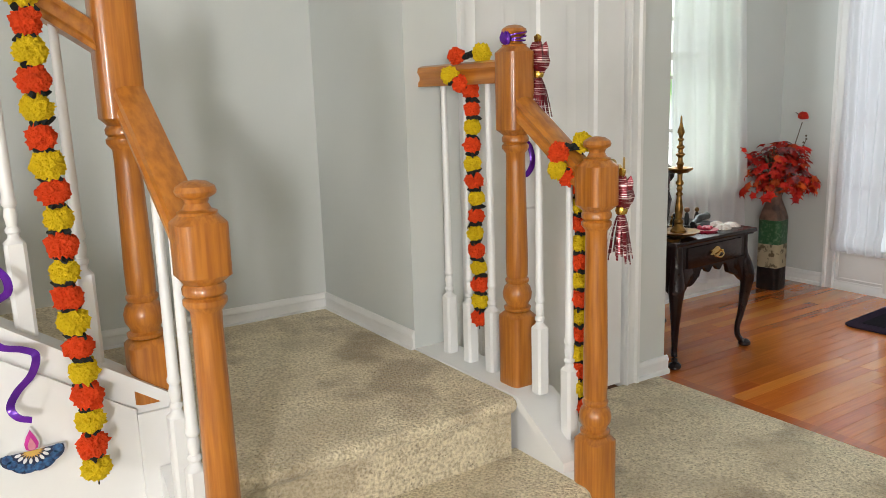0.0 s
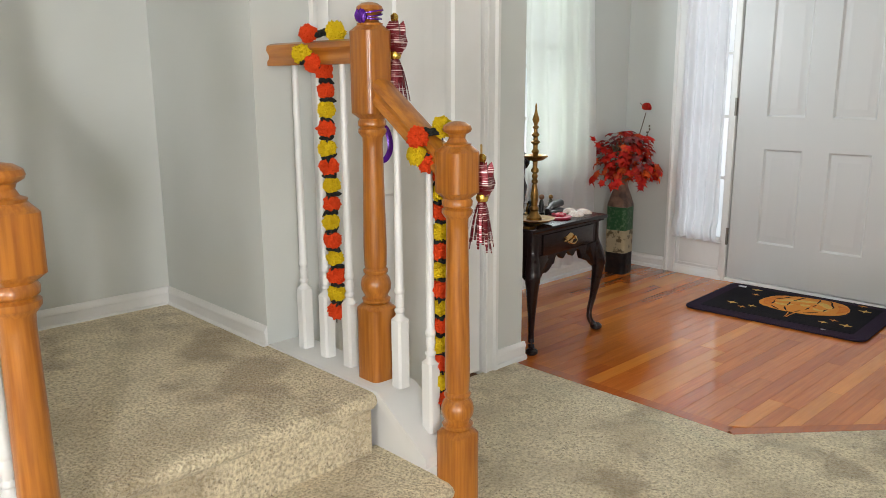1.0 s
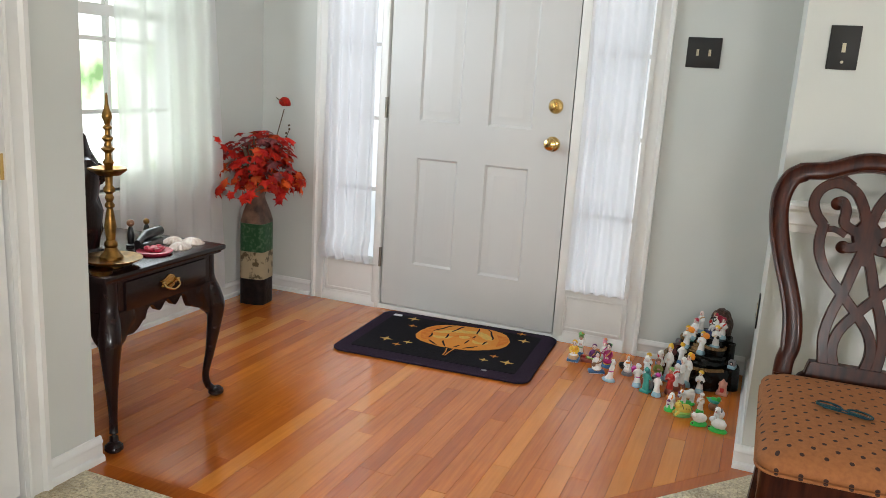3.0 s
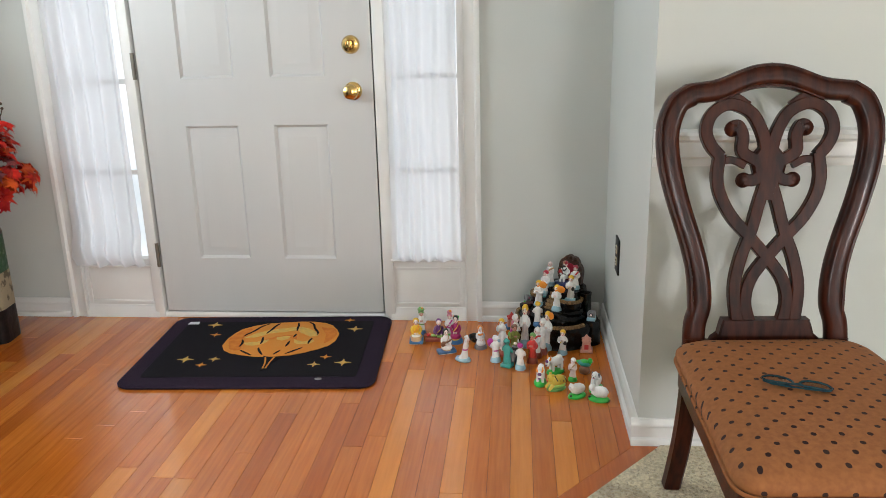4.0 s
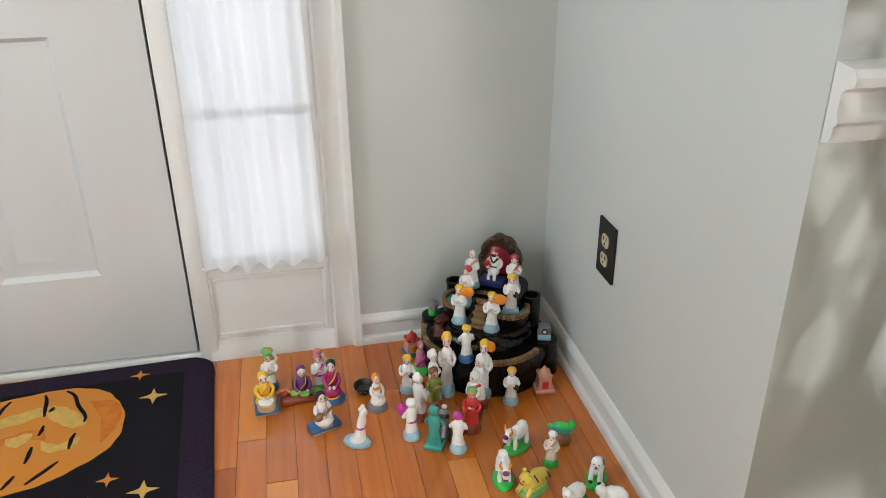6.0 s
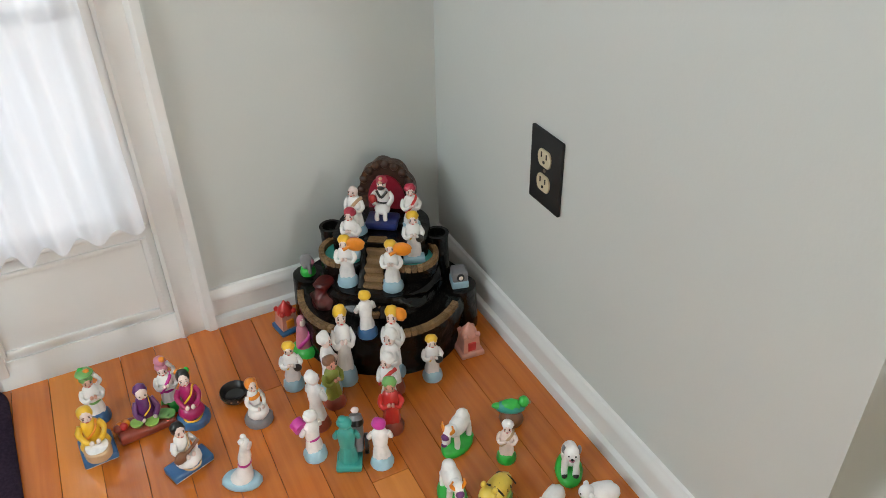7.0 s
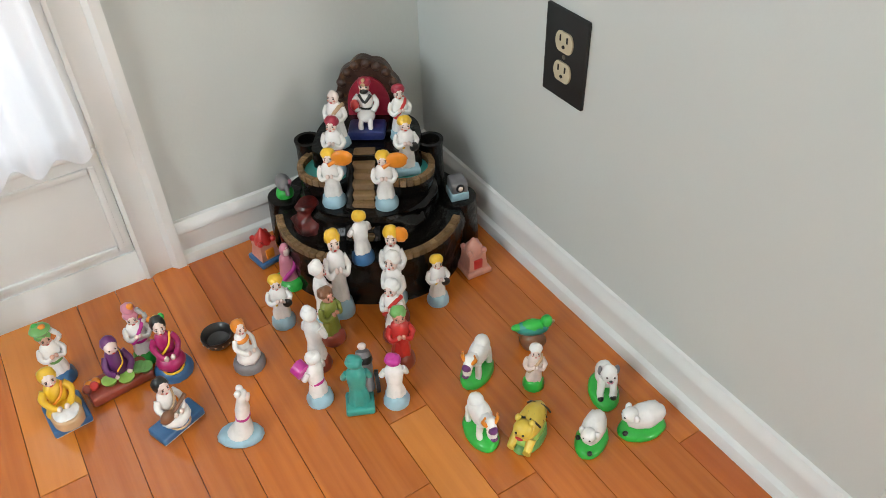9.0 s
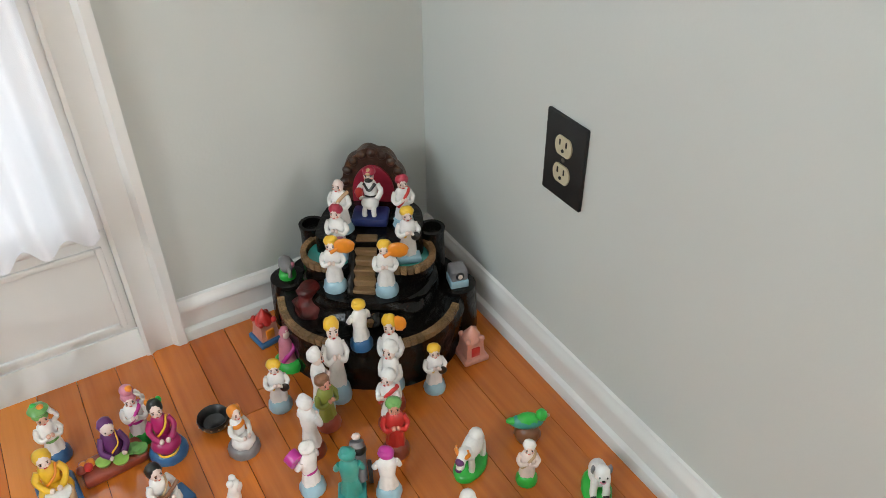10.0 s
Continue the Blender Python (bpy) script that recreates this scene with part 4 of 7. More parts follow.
lamp_at = (3.368, 2.412, TZ)
lamp = thing("oil_lamp", "tall turned brass oil lamp on a round brass plate", "oil lamp", pose(*lamp_at))
bm = bmesh.new()
lathe(bm, [(0.002, 0.002), (0.035, 0.002), (0.036, 0.018), (0.07, 0.016), (0.088, 0.026), (0.090, 0.030), (0.086, 0.031), (0.066, 0.024), (0.03, 0.026), (0.002, 0.027)], n=32)
part("plate", bm, BRASS, lamp)
bm = bmesh.new()
lathe(bm, [(0.034, 0.024), (0.034, 0.034), (0.022, 0.048), (0.017, 0.062), (0.020, 0.066), (0.020, 0.074), (0.013, 0.084), (0.015, 0.10), (0.0175, 0.125), (0.012, 0.165), (0.009, 0.180), (0.014, 0.186), (0.014, 0.192), (0.009, 0.20), (0.0135, 0.212), (0.009, 0.224), (0.0165, 0.232), (0.0165, 0.240), (0.010, 0.25), (0.011, 0.275), (0.018, 0.282)], n=24)
part("stem", bm, BRASS, lamp)
bm = bmesh.new()
ring = []
for r0, z in ((0.012, 0.279), (0.034, 0.281), (0.050, 0.297), (0.050, 0.302), (0.045, 0.301), (0.03, 0.289), (0.010, 0.288)):
    ring.append([Vector(((r0 * (1 + 0.14 * max(0, math.cos(5 * a)) ** 6 * (r0 > 0.04))) * math.cos(a), r0 * (1 + 0.14 * max(0, math.cos(5 * a)) ** 6 * (r0 > 0.04)) * math.sin(a), z)) for a in [2 * math.pi * k / 40 for k in range(40)]])
rings(bm, ring)
part("oil_dish", bm, BRASS, lamp)
bm = bmesh.new()
lathe(bm, [(0.012, 0.286), (0.012, 0.31), (0.017, 0.318), (0.010, 0.328), (0.0095, 0.345), (0.0135, 0.350), (0.0195, 0.356), (0.0195, 0.360), (0.011, 0.366), (0.009, 0.378), (0.0165, 0.386), (0.0165, 0.391), (0.0085, 0.398), (0.0075, 0.412), (0.0135, 0.418), (0.0135, 0.422), (0.007, 0.428), (0.010, 0.438), (0.0155, 0.450), (0.0135, 0.460), (0.008, 0.474), (0.0045, 0.494), (0.004, 0.512), (0.0015, 0.52)], n=24)
part("finial", bm, BRASS, lamp)

bm = bmesh.new()
lathe(bm, [(0.001, 0), (0.06, 0), (0.062, 0.02), (0.05, 0.03), (0.055, 0.08), (0.062, 0.14), (0.05, 0.19), (0.058, 0.24), (0.052, 0.29), (0.035, 0.33), (0.02, 0.37), (0.006, 0.395), (0.001, 0.40)], n=18)
for v in bm.verts:
    v.co *= 1 + 0.12 * noise.noise(v.co * 22)
for k in range(5):
    ball(bm, (0.055 * math.cos(k * 1.9), 0.055 * math.sin(k * 1.9), 0.08 + 0.06 * k), (0.02, 0.02, 0.032), lumps=0.3)
st = tagged(part("statuette", bm, BLACKWOOD), "tall black carved statuette standing on the side table", "statuette")
st.matrix_world = pose(3.425, 2.585, TZ)


def small_idol(x, y, h, mats, label):
    bm = bmesh.new()
    lathe(bm, [(0.001, 0), (0.016, 0), (0.016, 0.008), (0.010, 0.012), (0.012, h * 0.4), (0.009, h * 0.62), (0.005, h * 0.7), (0.001, h * 0.72)], n=12)
    ball(bm, (0, 0, h * 0.82), h * 0.13, mi=len(mats) - 1, n=10)
    ob = tagged(part("figurine", bm, mats), label, "figurine", "idols on the side table")
    ob.matrix_world = pose(x, y, TZ)


small_idol(3.50, 2.545, 0.085, [PAINT["black"]], "small dark figurine on the side table")
small_idol(3.60, 2.56, 0.10, [PAINT["black"], PAINT["brown"]], "small dark figurine with brown head on the side table")
small_idol(3.70, 2.585, 0.085, [PAINT["black"], BRASS], "small dark figurine with brass head on the side table")
small_idol(3.55, 2.60, 0.06, [BRASS], "small brass figurine on the side table")
small_idol(3.46, 2.50, 0.06, [PAINT["crimson"], PAINT["brown"]], "small crimson figurine on the side table")
bm = bmesh.new()
tube(bm, smooth_line([(-0.07, 0, 0.03), (0, 0.01, 0.045), (0.07, 0, 0.05)]), [0.012] * 6 + [0.017] * 7, n=10)
box(bm, -0.06, 0.06, -0.02, 0.02, 0, 0.03, bevel=0.006)
ob = tagged(part("carved_boat", bm, PAINT["black"]), "black carved ornament on the side table", "ornament")
ob.matrix_world = pose(3.62, 2.50, TZ, 0, 0, 12)
bm = bmesh.new()
lathe(bm, [(0.001, 0.0), (0.05, 0.0), (0.058, 0.010), (0.054, 0.012), (0.03, 0.008), (0.001, 0.008)], n=24)
for k in range(9):
    ball(bm, (0.03 * math.cos(k * 2.4) * (k / 9 + 0.2), 0.03 * math.sin(k * 2.4) * (k / 9 + 0.2), 0.016), (0.012, 0.012, 0.008), n=8, lumps=0.3)
ob = tagged(part("dish", bm, PAINT["crimson"]), "small red dish of powder on the side table", "dish")
ob.matrix_world = pose(3.575, 2.435, TZ)


def shell(x, y, turn, size):
    bm = bmesh.new()
    rows = []
    for j in range(9):
        t = j / 8
        rows.append([Vector(((t * size) * math.cos(a) * (1 + 0.05 * math.cos(18 * a)), t * size * 0.8 * math.sin(a), 0.003 + 0.018 * (1 - t * t) + 0.0018 * math.cos(16 * a) * t)) if t else Vector((0.0005 * math.cos(a), 0.0005 * math.sin(a), 0.021)) for a in [2 * math.pi * k / 48 for k in range(48)]])
    rows.append([Vector((p.x * 0.97, p.y * 0.97, 0.0)) for p in rows[-1]])
    rings(bm, rows)
    ob = tagged(part("seashell", bm, SHELLY), "pale pink ribbed seashell lying on the side table", "seashell", "seashells")
    ob.matrix_world = pose(x, y, TZ, 0, 0, turn)


shell(3.685, 2.425, 30, 0.046), shell(3.765, 2.44, 100, 0.042), shell(3.735, 2.50, 10, 0.042)
bm = bmesh.new()
lathe(bm, [(0.001, 0), (0.03, 0.0), (0.034, 0.012), (0.03, 0.012), (0.001, 0.006)], n=20)
ob = tagged(part("dish", bm, BRASS), "small copper dish on the side table", "dish")
ob.matrix_world = pose(3.292, 2.375, TZ)

# ---- foyer: vase with leaves ----
vase = thing("floor_vase", "tall square ceramic vase banded black, cream and green", "vase", pose(4.842, 2.945, 0, 0, 0, 8))
VBEIGE = material("vase_cream", (0.34, 0.28, 0.18), 0.45, grain=26, second=(0.10, 0.075, 0.04), contrast=(0.55, 0.62), spec=0.2)
VGREEN = material("vase_green", (0.022, 0.075, 0.030), 0.4, grain=45, second=(0.10, 0.16, 0.09), bump=1.0, bump_scale=60, spec=0.2, contrast=(0.5, 0.7))
VBLACK = material("vase_black", (0.008, 0.006, 0.006), 0.4, grain=40, second=(0.02, 0.012, 0.010), bump=1.0, bump_scale=50, spec=0.15)
VCOPPER = material("vase_copper", (0.28, 0.15, 0.10), 0.4, grain=12, second=(0.06, 0.035, 0.028), spec=0.3)
h = 0.067
for nm, rows, mat in (("base_band", [(0.0, h, 1), (0.132, h, 1)], VBLACK), ("cream_band", [(0.133, h * 1.01, 1), (0.272, h * 1.01, 1)], VBEIGE), ("green_band", [(0.273, h, 1), (0.415, h, 1)], VGREEN),
                      ("neck", [(0.416, h * 1.0, 1), (0.425, h, 1), (0.47, h * 0.84, 0.9), (0.53, h * 0.56, 0.7), (0.56, h * 0.5, 0.5), (0.59, h * 0.56, 0.3), (0.602, h * 0.62, 0.2), (0.602, h * 0.5, 0.2), (0.56, h * 0.4, 0.2)], VCOPPER)):
    bm = bmesh.new()
    turned(bm, rows)
    part(nm, bm, mat, vase)

LEAFRED = material("maple_red", (0.34, 0.007, 0.009), 0.7, grain=30, second=(0.48, 0.025, 0.010), vary=0.4, spec=0.12)
LEAFORANGE = material("maple_orange", (0.58, 0.085, 0.012), 0.7, spec=0.12, grain=30, second=(0.45, 0.05, 0.02), vary=0.25)
LEAFDARK = material("maple_dark", (0.10, 0.012, 0.016), 0.6, grain=30, second=(0.2, 0.02, 0.02))
STEM = material("twig", (0.09, 0.06, 0.035), 0.8)
bouquet = thing("leaf_bouquet", "bunch of artificial red maple leaves with one rose", "artificial flowers", pose(4.842, 2.945, 0.59) @ Matrix.Diagonal((1.12, 1.12, 1.05, 1)))


def maple_mesh(name, mat, seed):
    rnd = random.Random(seed)
    bm = bmesh.new()
    pts = []
    for k in range(20):
        a = 2 * math.pi * k / 20
        lobe = 1 if k % 4 == 0 else 0.62 if k % 2 == 0 else 0.48
        pts.append((math.cos(a) * 0.045 * lobe * rnd.uniform(0.9, 1.1), math.sin(a) * 0.045 * lobe * rnd.uniform(0.9, 1.1)))
    c = bm.verts.new((0, 0, 0.006))
    ring = [bm.verts.new((x, y, -0.35 * (x * x + y * y) / 0.05 + rnd.uniform(-0.003, 0.003))) for x, y in pts]
    for k in range(20):
        bm.faces.new((c, ring[k], ring[(k + 1) % 20]))
    me = bpy.data.meshes.new(name)
    bm.to_mesh(me), bm.free()
    me.materials.append(mat)
    return me


leaves = [maple_mesh("leaf", LEAFRED, 1), maple_mesh("leaf", LEAFRED, 2), maple_mesh("leaf", LEAFORANGE, 3), maple_mesh("leaf", LEAFDARK, 4), maple_mesh("leaf", LEAFRED, 5)]
rnd = random.Random(21)
for k in range(300):
    a, up = rnd.uniform(0, 2 * math.pi), rnd.uniform(-0.3, 1.0)
    r = 0.215 * math.sqrt(rnd.random()) * (1 - 0.35 * max(up, 0))
    p = Vector((r * math.cos(a), r * math.sin(a), 0.075 + 0.20 * up - 0.25 * r))
    if p.x > 0.20 or p.y > 0.12:
        continue
    ob = new("leaf", leaves[rnd.randrange(5) if up > 0.1 else rnd.choice((0, 2, 4))])
    ob.parent = bouquet
    d = (p + Vector((0, 0, 0.06)) + Vector((rnd.uniform(-0.1, 0.1), rnd.uniform(-0.1, 0.1), 0))).normalized()
    s = rnd.uniform(0.6, 1.05)
    ob.matrix_basis = Matrix.Translation(p) @ d.to_track_quat("Z", "X").to_matrix().to_4x4() @ Matrix.Rotation(rnd.uniform(0, 6), 4, "Z") @ Matrix.Diagonal((s, s, s, 1))
for k in range(7):
    a = k * 0.9
    bm = bmesh.new()
    tube(bm, smooth_line([(0.008 * math.cos(a), 0.008 * math.sin(a), -0.10), (0.02 * math.cos(a), 0.02 * math.sin(a), 0.02), (0.11 * math.cos(a), 0.10 * math.sin(a), 0.14)]), 0.0022, n=6)
    part("stem", bm, STEM, bouquet)
bm = bmesh.new()
tube(bm, smooth_line([(0.0, -0.01, -0.10), (0.03, -0.03, 0.1), (0.06, -0.06, 0.25), (0.09, -0.075, 0.37)]), 0.0022, n=6)
tube(bm, smooth_line([(0.09, -0.075, 0.405), (0.06, -0.075, 0.41), (0.035, -0.07, 0.425)]), 0.0016, n=6)
tube(bm, smooth_line([(0.01, -0.01, -0.1), (0.06, -0.05, 0.1), (0.13, -0.08, 0.28)]), 0.0018, n=6)
for t in range(9):
    ball(bm, (0.075 + 0.006 * t + 0.008 * math.sin(t * 3), -0.06 - 0.003 * t, 0.15 + 0.018 * t), 0.0055, n=6)
part("stem", bm, STEM, bouquet)
for k in range(9):
    bm = bmesh.new()
    ball(bm, (0, 0, 0), (0.019, 0.007, 0.022), n=10, m=Matrix.Rotation(k * 0.7, 4, "Z") @ Matrix.Translation((0, 0.004 + 0.0022 * k, 0)) @ Matrix.Rotation(0.06 * k, 4, "X"))
    ob = part("petal", bm, LEAFRED, bouquet)
    ob.location = (0.092, -0.075, 0.405)
bm = bmesh.new()
for k in range(3):
    tube(bm, smooth_line([(-0.02 * k, 0.0, -0.05), (-0.03 - 0.03 * k, -0.01, 0.15), (-0.03 - 0.04 * k, 0.0, 0.24 - 0.02 * k)]), [0.004] * 6 + [0.008] * 4 + [0.004] * 3, n=6)
part("seed_spike", bm, STEM, bouquet)
# a loose spray reaching to the side
for p, s in (((-0.20, 0.02, 0.20), 0.7), ((-0.23, 0.03, 0.235), 0.6), ((-0.17, 0.0, 0.17), 0.9), ((0.14, -0.13, 0.06), 0.8)):
    ob = new("leaf", leaves[0])
    ob.parent = bouquet
    ob.matrix_basis = Matrix.Translation(p) @ Matrix.Rotation(1.1, 4, "Y") @ Matrix.Diagonal((s, s, s, 1))

# ---- foyer: door mat ----
mat = thing("door_mat", "black door mat with orange pumpkin and small stars", "door mat", pose(4.762, 1.838, 0.0, 0, 0, 3))


def rounded(w, hgt, r, n=8):
    out = []
    for cx, cy, a0 in ((w - r, hgt - r, 0), (-w + r, hgt - r, 90), (-w + r, -hgt + r, 180), (w - r, -hgt + r, 270)):
        for k in range(n + 1):
            a = radians(a0 + 90 * k / n)
            out.append((cx + r * math.cos(a), cy + r * math.sin(a)))
    return out


bm = bmesh.new()
rw = []
for inset, z in ((0.004, 0.0), (0.0, 0.004), (0.0, 0.009), (0.005, 0.013), (0.02, 0.0145), (0.066, 0.0145)):
    rw.append([Vector((x, y, z)) for x, y in rounded(0.318 - inset, 0.440 - inset, 0.055 - inset * 0.6)])
rings(bm, rw)
part("border", bm, MATPURPLE, mat)
bm = bmesh.new()
prism(bm, rounded(0.252, 0.372, 0.012), 0.012, 0.0168)
part("field", bm, MATBLACK, mat)


def flat_shape(name, pts, z, m, parent, thick=0.0012):
    bm = bmesh.new()
    rings(bm, [[Vector((x, y, q)) for x, y in pts] for q in (z - 0.001, z + thick)])
    return part(name, bm, m, parent)


def mat_uv(x, y):
    d = pose(0, 0, 0, 0, 0, -3) @ Vector((x - 4.762, y - 1.838, 0))
    return d.x, d.y


pc = mat_uv(4.842, 1.800)


def pump(u, v):
    """Pumpkin outline place: u across (-1..1), v from stem end (-1) to far end (1)."""
    return (pc[0] + 0.168 * v + 0.02 * u, pc[1] - 0.212 * u)


outline = []
for k in range(96):
    a = 2 * math.pi * k / 96
    r = 1 - 0.035 * abs(math.sin(2.5 * a + 0.6)) ** 4 + 0.006 * math.sin(23 * a)
    u, v = math.copysign(abs(math.cos(a)) ** 0.92, math.cos(a)) * r, math.copysign(abs(math.sin(a)) ** 0.80, math.sin(a)) * r
    outline.append(pump(u, v))
flat_shape("pumpkin_motif", outline, 0.0172, MATORANGE, mat)


def mat_patch(name, pts, z, m):
    """A dyed patch with a soft, slightly uneven edge."""
    line = [(q.x, q.y) for q in smooth_line([(u, v, 0) for u, v in pts] + [(*pts[0], 0)], 5)][:-1]
    return flat_shape(name, [pump(u + 0.012 * math.sin(19 * k), v + 0.012 * math.cos(17 * k)) for k, (u, v) in enumerate(line)], z, m, mat)


mat_patch("shading", ((-0.95, 0.1), (-0.8, 0.55), (-0.66, 0.62), (-0.72, 0.1), (-0.62, -0.55), (-0.8, -0.5)), 0.0178, MATDEEP)
mat_patch("shading", ((-0.30, -0.05), (-0.05, 0.14), (0.20, 0.12), (0.26, -0.12), (0.12, -0.02), (-0.12, -0.04)), 0.0178, MATDEEP)
mat_patch("shading", ((0.62, 0.55), (0.88, 0.42), (0.95, 0.0), (0.80, -0.4), (0.76, 0.1)), 0.0178, MATDEEP)
mat_patch("highlight", ((-0.70, 0.10), (-0.44, 0.42), (-0.18, 0.55), (0.16, 0.62), (0.28, 0.50), (0.02, 0.36), (-0.26, 0.30), (-0.46, 0.12)), 0.0180, MATYELLOW)
mat_patch("highlight", ((0.26, 0.62), (0.44, 0.44), (0.62, 0.10), (0.50, 0.02), (0.36, 0.18), (0.24, 0.38)), 0.0180, MATYELLOW)
mat_patch("highlight", ((-0.66, -0.18), (-0.42, -0.16), (-0.24, -0.06), (-0.28, -0.28), (-0.50, -0.36)), 0.0180, MATYELLOW)
mat_patch("highlight", ((0.24, -0.12), (0.40, -0.26), (0.58, -0.20), (0.54, -0.38), (0.30, -0.36)), 0.0180, MATYELLOW)
mat_patch("highlight", ((-0.10, 0.06), (0.10, 0.10), (0.12, -0.02), (0.02, -0.14), (-0.08, -0.06)), 0.0182, MATYELLOW)
for u0, gaps in ((-0.70, (5, 11)), (-0.34, (6, 12)), (0.26, (4, 9, 13)), (0.64, (5, 10))):
    line = []
    for k in range(19):
        v = -0.90 + 1.80 * k / 18
        u = u0 * math.sqrt(max(0.05, 1 - (v * 0.94) ** 2)) * (1.0 + 0.05 * math.sin(9 * v)) - 0.06 * (1 - v) * (1 if u0 > 0 else 0)
        x, y = pump(u, v)
        line.append(Vector((x, y, 0.0189)))
    cuts = [0, *gaps, 19]
    for k0, k1 in zip(cuts, cuts[1:]):
        dash = line[k0:k1 - (k1 < 19)]
        if len(dash) > 1:
            bm = bmesh.new()
            tube(bm, dash, [0.0046 - 0.0022 * abs(2 * i / (len(dash) - 1) - 1) ** 3 for i in range(len(dash))], n=6, side=(0, 0, 1), flat=0.22)
            part("rib_line", bm, MATBLACK, mat)
sx, sy = mat_uv(4.60, 1.785)
flat_shape("stalk_motif", [(sx + dx, sy + dy) for dx, dy in ((0.075, 0.03), (0.055, -0.035), (0.01, -0.004), (-0.038, -0.012), (-0.044, 0.012), (-0.01, 0.026), (0.03, 0.03))], 0.0186, MATBLACK, mat)
for off in (-0.006, 0.010):
    bm = bmesh.new()
    tube(bm, smooth_line([(sx + 0.065, sy + off * 2, 0.0198), (sx + 0.02, sy + off, 0.0198), (sx - 0.03, sy + off * 0.6, 0.0198)]), 0.003, n=6, side=(0, 0, 1), flat=0.25)
    part("stalk_line", bm, MATORANGE, mat)


def star(x, y, r, m):
    u, v = mat_uv(x, y)
    pts = []
    for k in range(16):
        a = 2 * math.pi * k / 16
        rr = r if k % 4 == 0 else r * 0.42 if k % 2 else r * 0.34
        pts.append((u + rr * math.cos(a), v + rr * math.sin(a)))
    flat_shape("star", pts, 0.0172, m, mat)


for x, y in ((4.966, 2.109), (4.638, 2.094), (4.945, 1.539), (4.635, 1.521)):
    star(x, y, 0.030, MATYELLOW)
for x, y in ((4.645, 1.990), (4.615, 1.620)):
    star(x, y, 0.022, MATYELLOW)
for x, y in ((4.868, 2.070), (4.594, 2.020), (5.036, 1.579), (4.680, 1.593)):
    star(x, y, 0.021, MATORANGE)
u, v = mat_uv(4.983, 2.201)
flat_shape("care_tag", [(u - 0.012, v - 0.022), (u + 0.012, v - 0.018), (u + 0.012, v + 0.02), (u - 0.012, v + 0.022)], 0.0175, WHITETAG, mat)
u, v = mat_uv(4.506, 1.578)
flat_shape("spot", [(u + 0.008 * math.cos(t), v + 0.012 * math.sin(t)) for t in [2 * math.pi * k / 16 for k in range(16)]], 0.0150, PAINT["grey"], mat)

# ---- dining chair ----
chair = thing("dining_chair", "carved mahogany dining chair with dotted rust seat cushion", "chair", pose(3.60, 0.327, 0, 0, 0, 3.0))
# in the chair's own frame x points to its back, y to its left side, z up


def back_x(z):
    return 0.298 + 0.118 * max(0.0, (z - 0.42) / 0.62)


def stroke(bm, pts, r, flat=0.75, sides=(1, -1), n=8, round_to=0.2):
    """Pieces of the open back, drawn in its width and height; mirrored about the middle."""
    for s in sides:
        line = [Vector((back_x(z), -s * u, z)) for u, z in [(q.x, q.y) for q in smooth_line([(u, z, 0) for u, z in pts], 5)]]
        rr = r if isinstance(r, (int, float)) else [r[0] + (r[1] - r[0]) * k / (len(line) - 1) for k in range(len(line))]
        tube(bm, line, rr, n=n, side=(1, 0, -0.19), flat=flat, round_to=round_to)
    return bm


for s in (1, -1):
    bm = bmesh.new()
    stroke(bm, ((0.162, 0.401), (0.160, 0.468), (0.148, 0.517), (0.153, 0.585), (0.169, 0.651), (0.198, 0.740), (0.218, 0.819), (0.226, 0.882), (0.221, 0.927), (0.203, 0.967), (0.174, 0.984)), 0.0245, 0.8, (s,), 16, 0.55)
    # the raised bead along the outer edge
    stroke(bm, ((0.168, 0.470), (0.170, 0.520), (0.174, 0.585), (0.189, 0.651), (0.218, 0.740), (0.239, 0.819), (0.246, 0.882), (0.242, 0.933), (0.220, 0.980), (0.184, 1.005)), 0.0060, 3.2, (s,), 8, 0.8)
    line = [Vector((x, -s * u, z)) for u, x, z in ((0.164, 0.299, 0.44), (0.164, 0.299, 0.30), (0.168, 0.32, 0.15), (0.174, 0.365, 0.0))]
    tube(bm, smooth_line(line, 4), 0.021, n=8, flat=0.95)
    part("back_post", bm, CHAIRWOOD, chair)
bm = bmesh.new()
stroke(bm, ((0.212, 0.953), (0.197, 0.974), (0.169, 0.987), (0.119, 0.993), (0.071, 1.011), (0.036, 1.022), (-0.002, 1.026)), 0.0225, 0.85, n=16, round_to=0.55)
stroke(bm, ((0.184, 1.005), (0.119, 1.014), (0.071, 1.032), (0.036, 1.043), (-0.002, 1.047)), 0.0050, 3.4, n=8, round_to=0.8)
stroke(bm, ((0.116, 0.970), (0.071, 0.989), (0.036, 0.999), (-0.002, 1.003)), 0.0045, 3.4, n=8, round_to=0.8)
part("crest_rail", bm, CHAIRWOOD, chair)
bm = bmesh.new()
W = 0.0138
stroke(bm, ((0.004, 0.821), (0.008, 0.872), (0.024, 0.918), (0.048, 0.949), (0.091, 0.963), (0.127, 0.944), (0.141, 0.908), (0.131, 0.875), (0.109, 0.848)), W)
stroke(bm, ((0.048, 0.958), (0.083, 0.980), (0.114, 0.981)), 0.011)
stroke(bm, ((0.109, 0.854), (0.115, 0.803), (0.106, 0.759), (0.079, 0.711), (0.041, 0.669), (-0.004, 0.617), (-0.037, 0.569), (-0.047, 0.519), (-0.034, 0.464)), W)
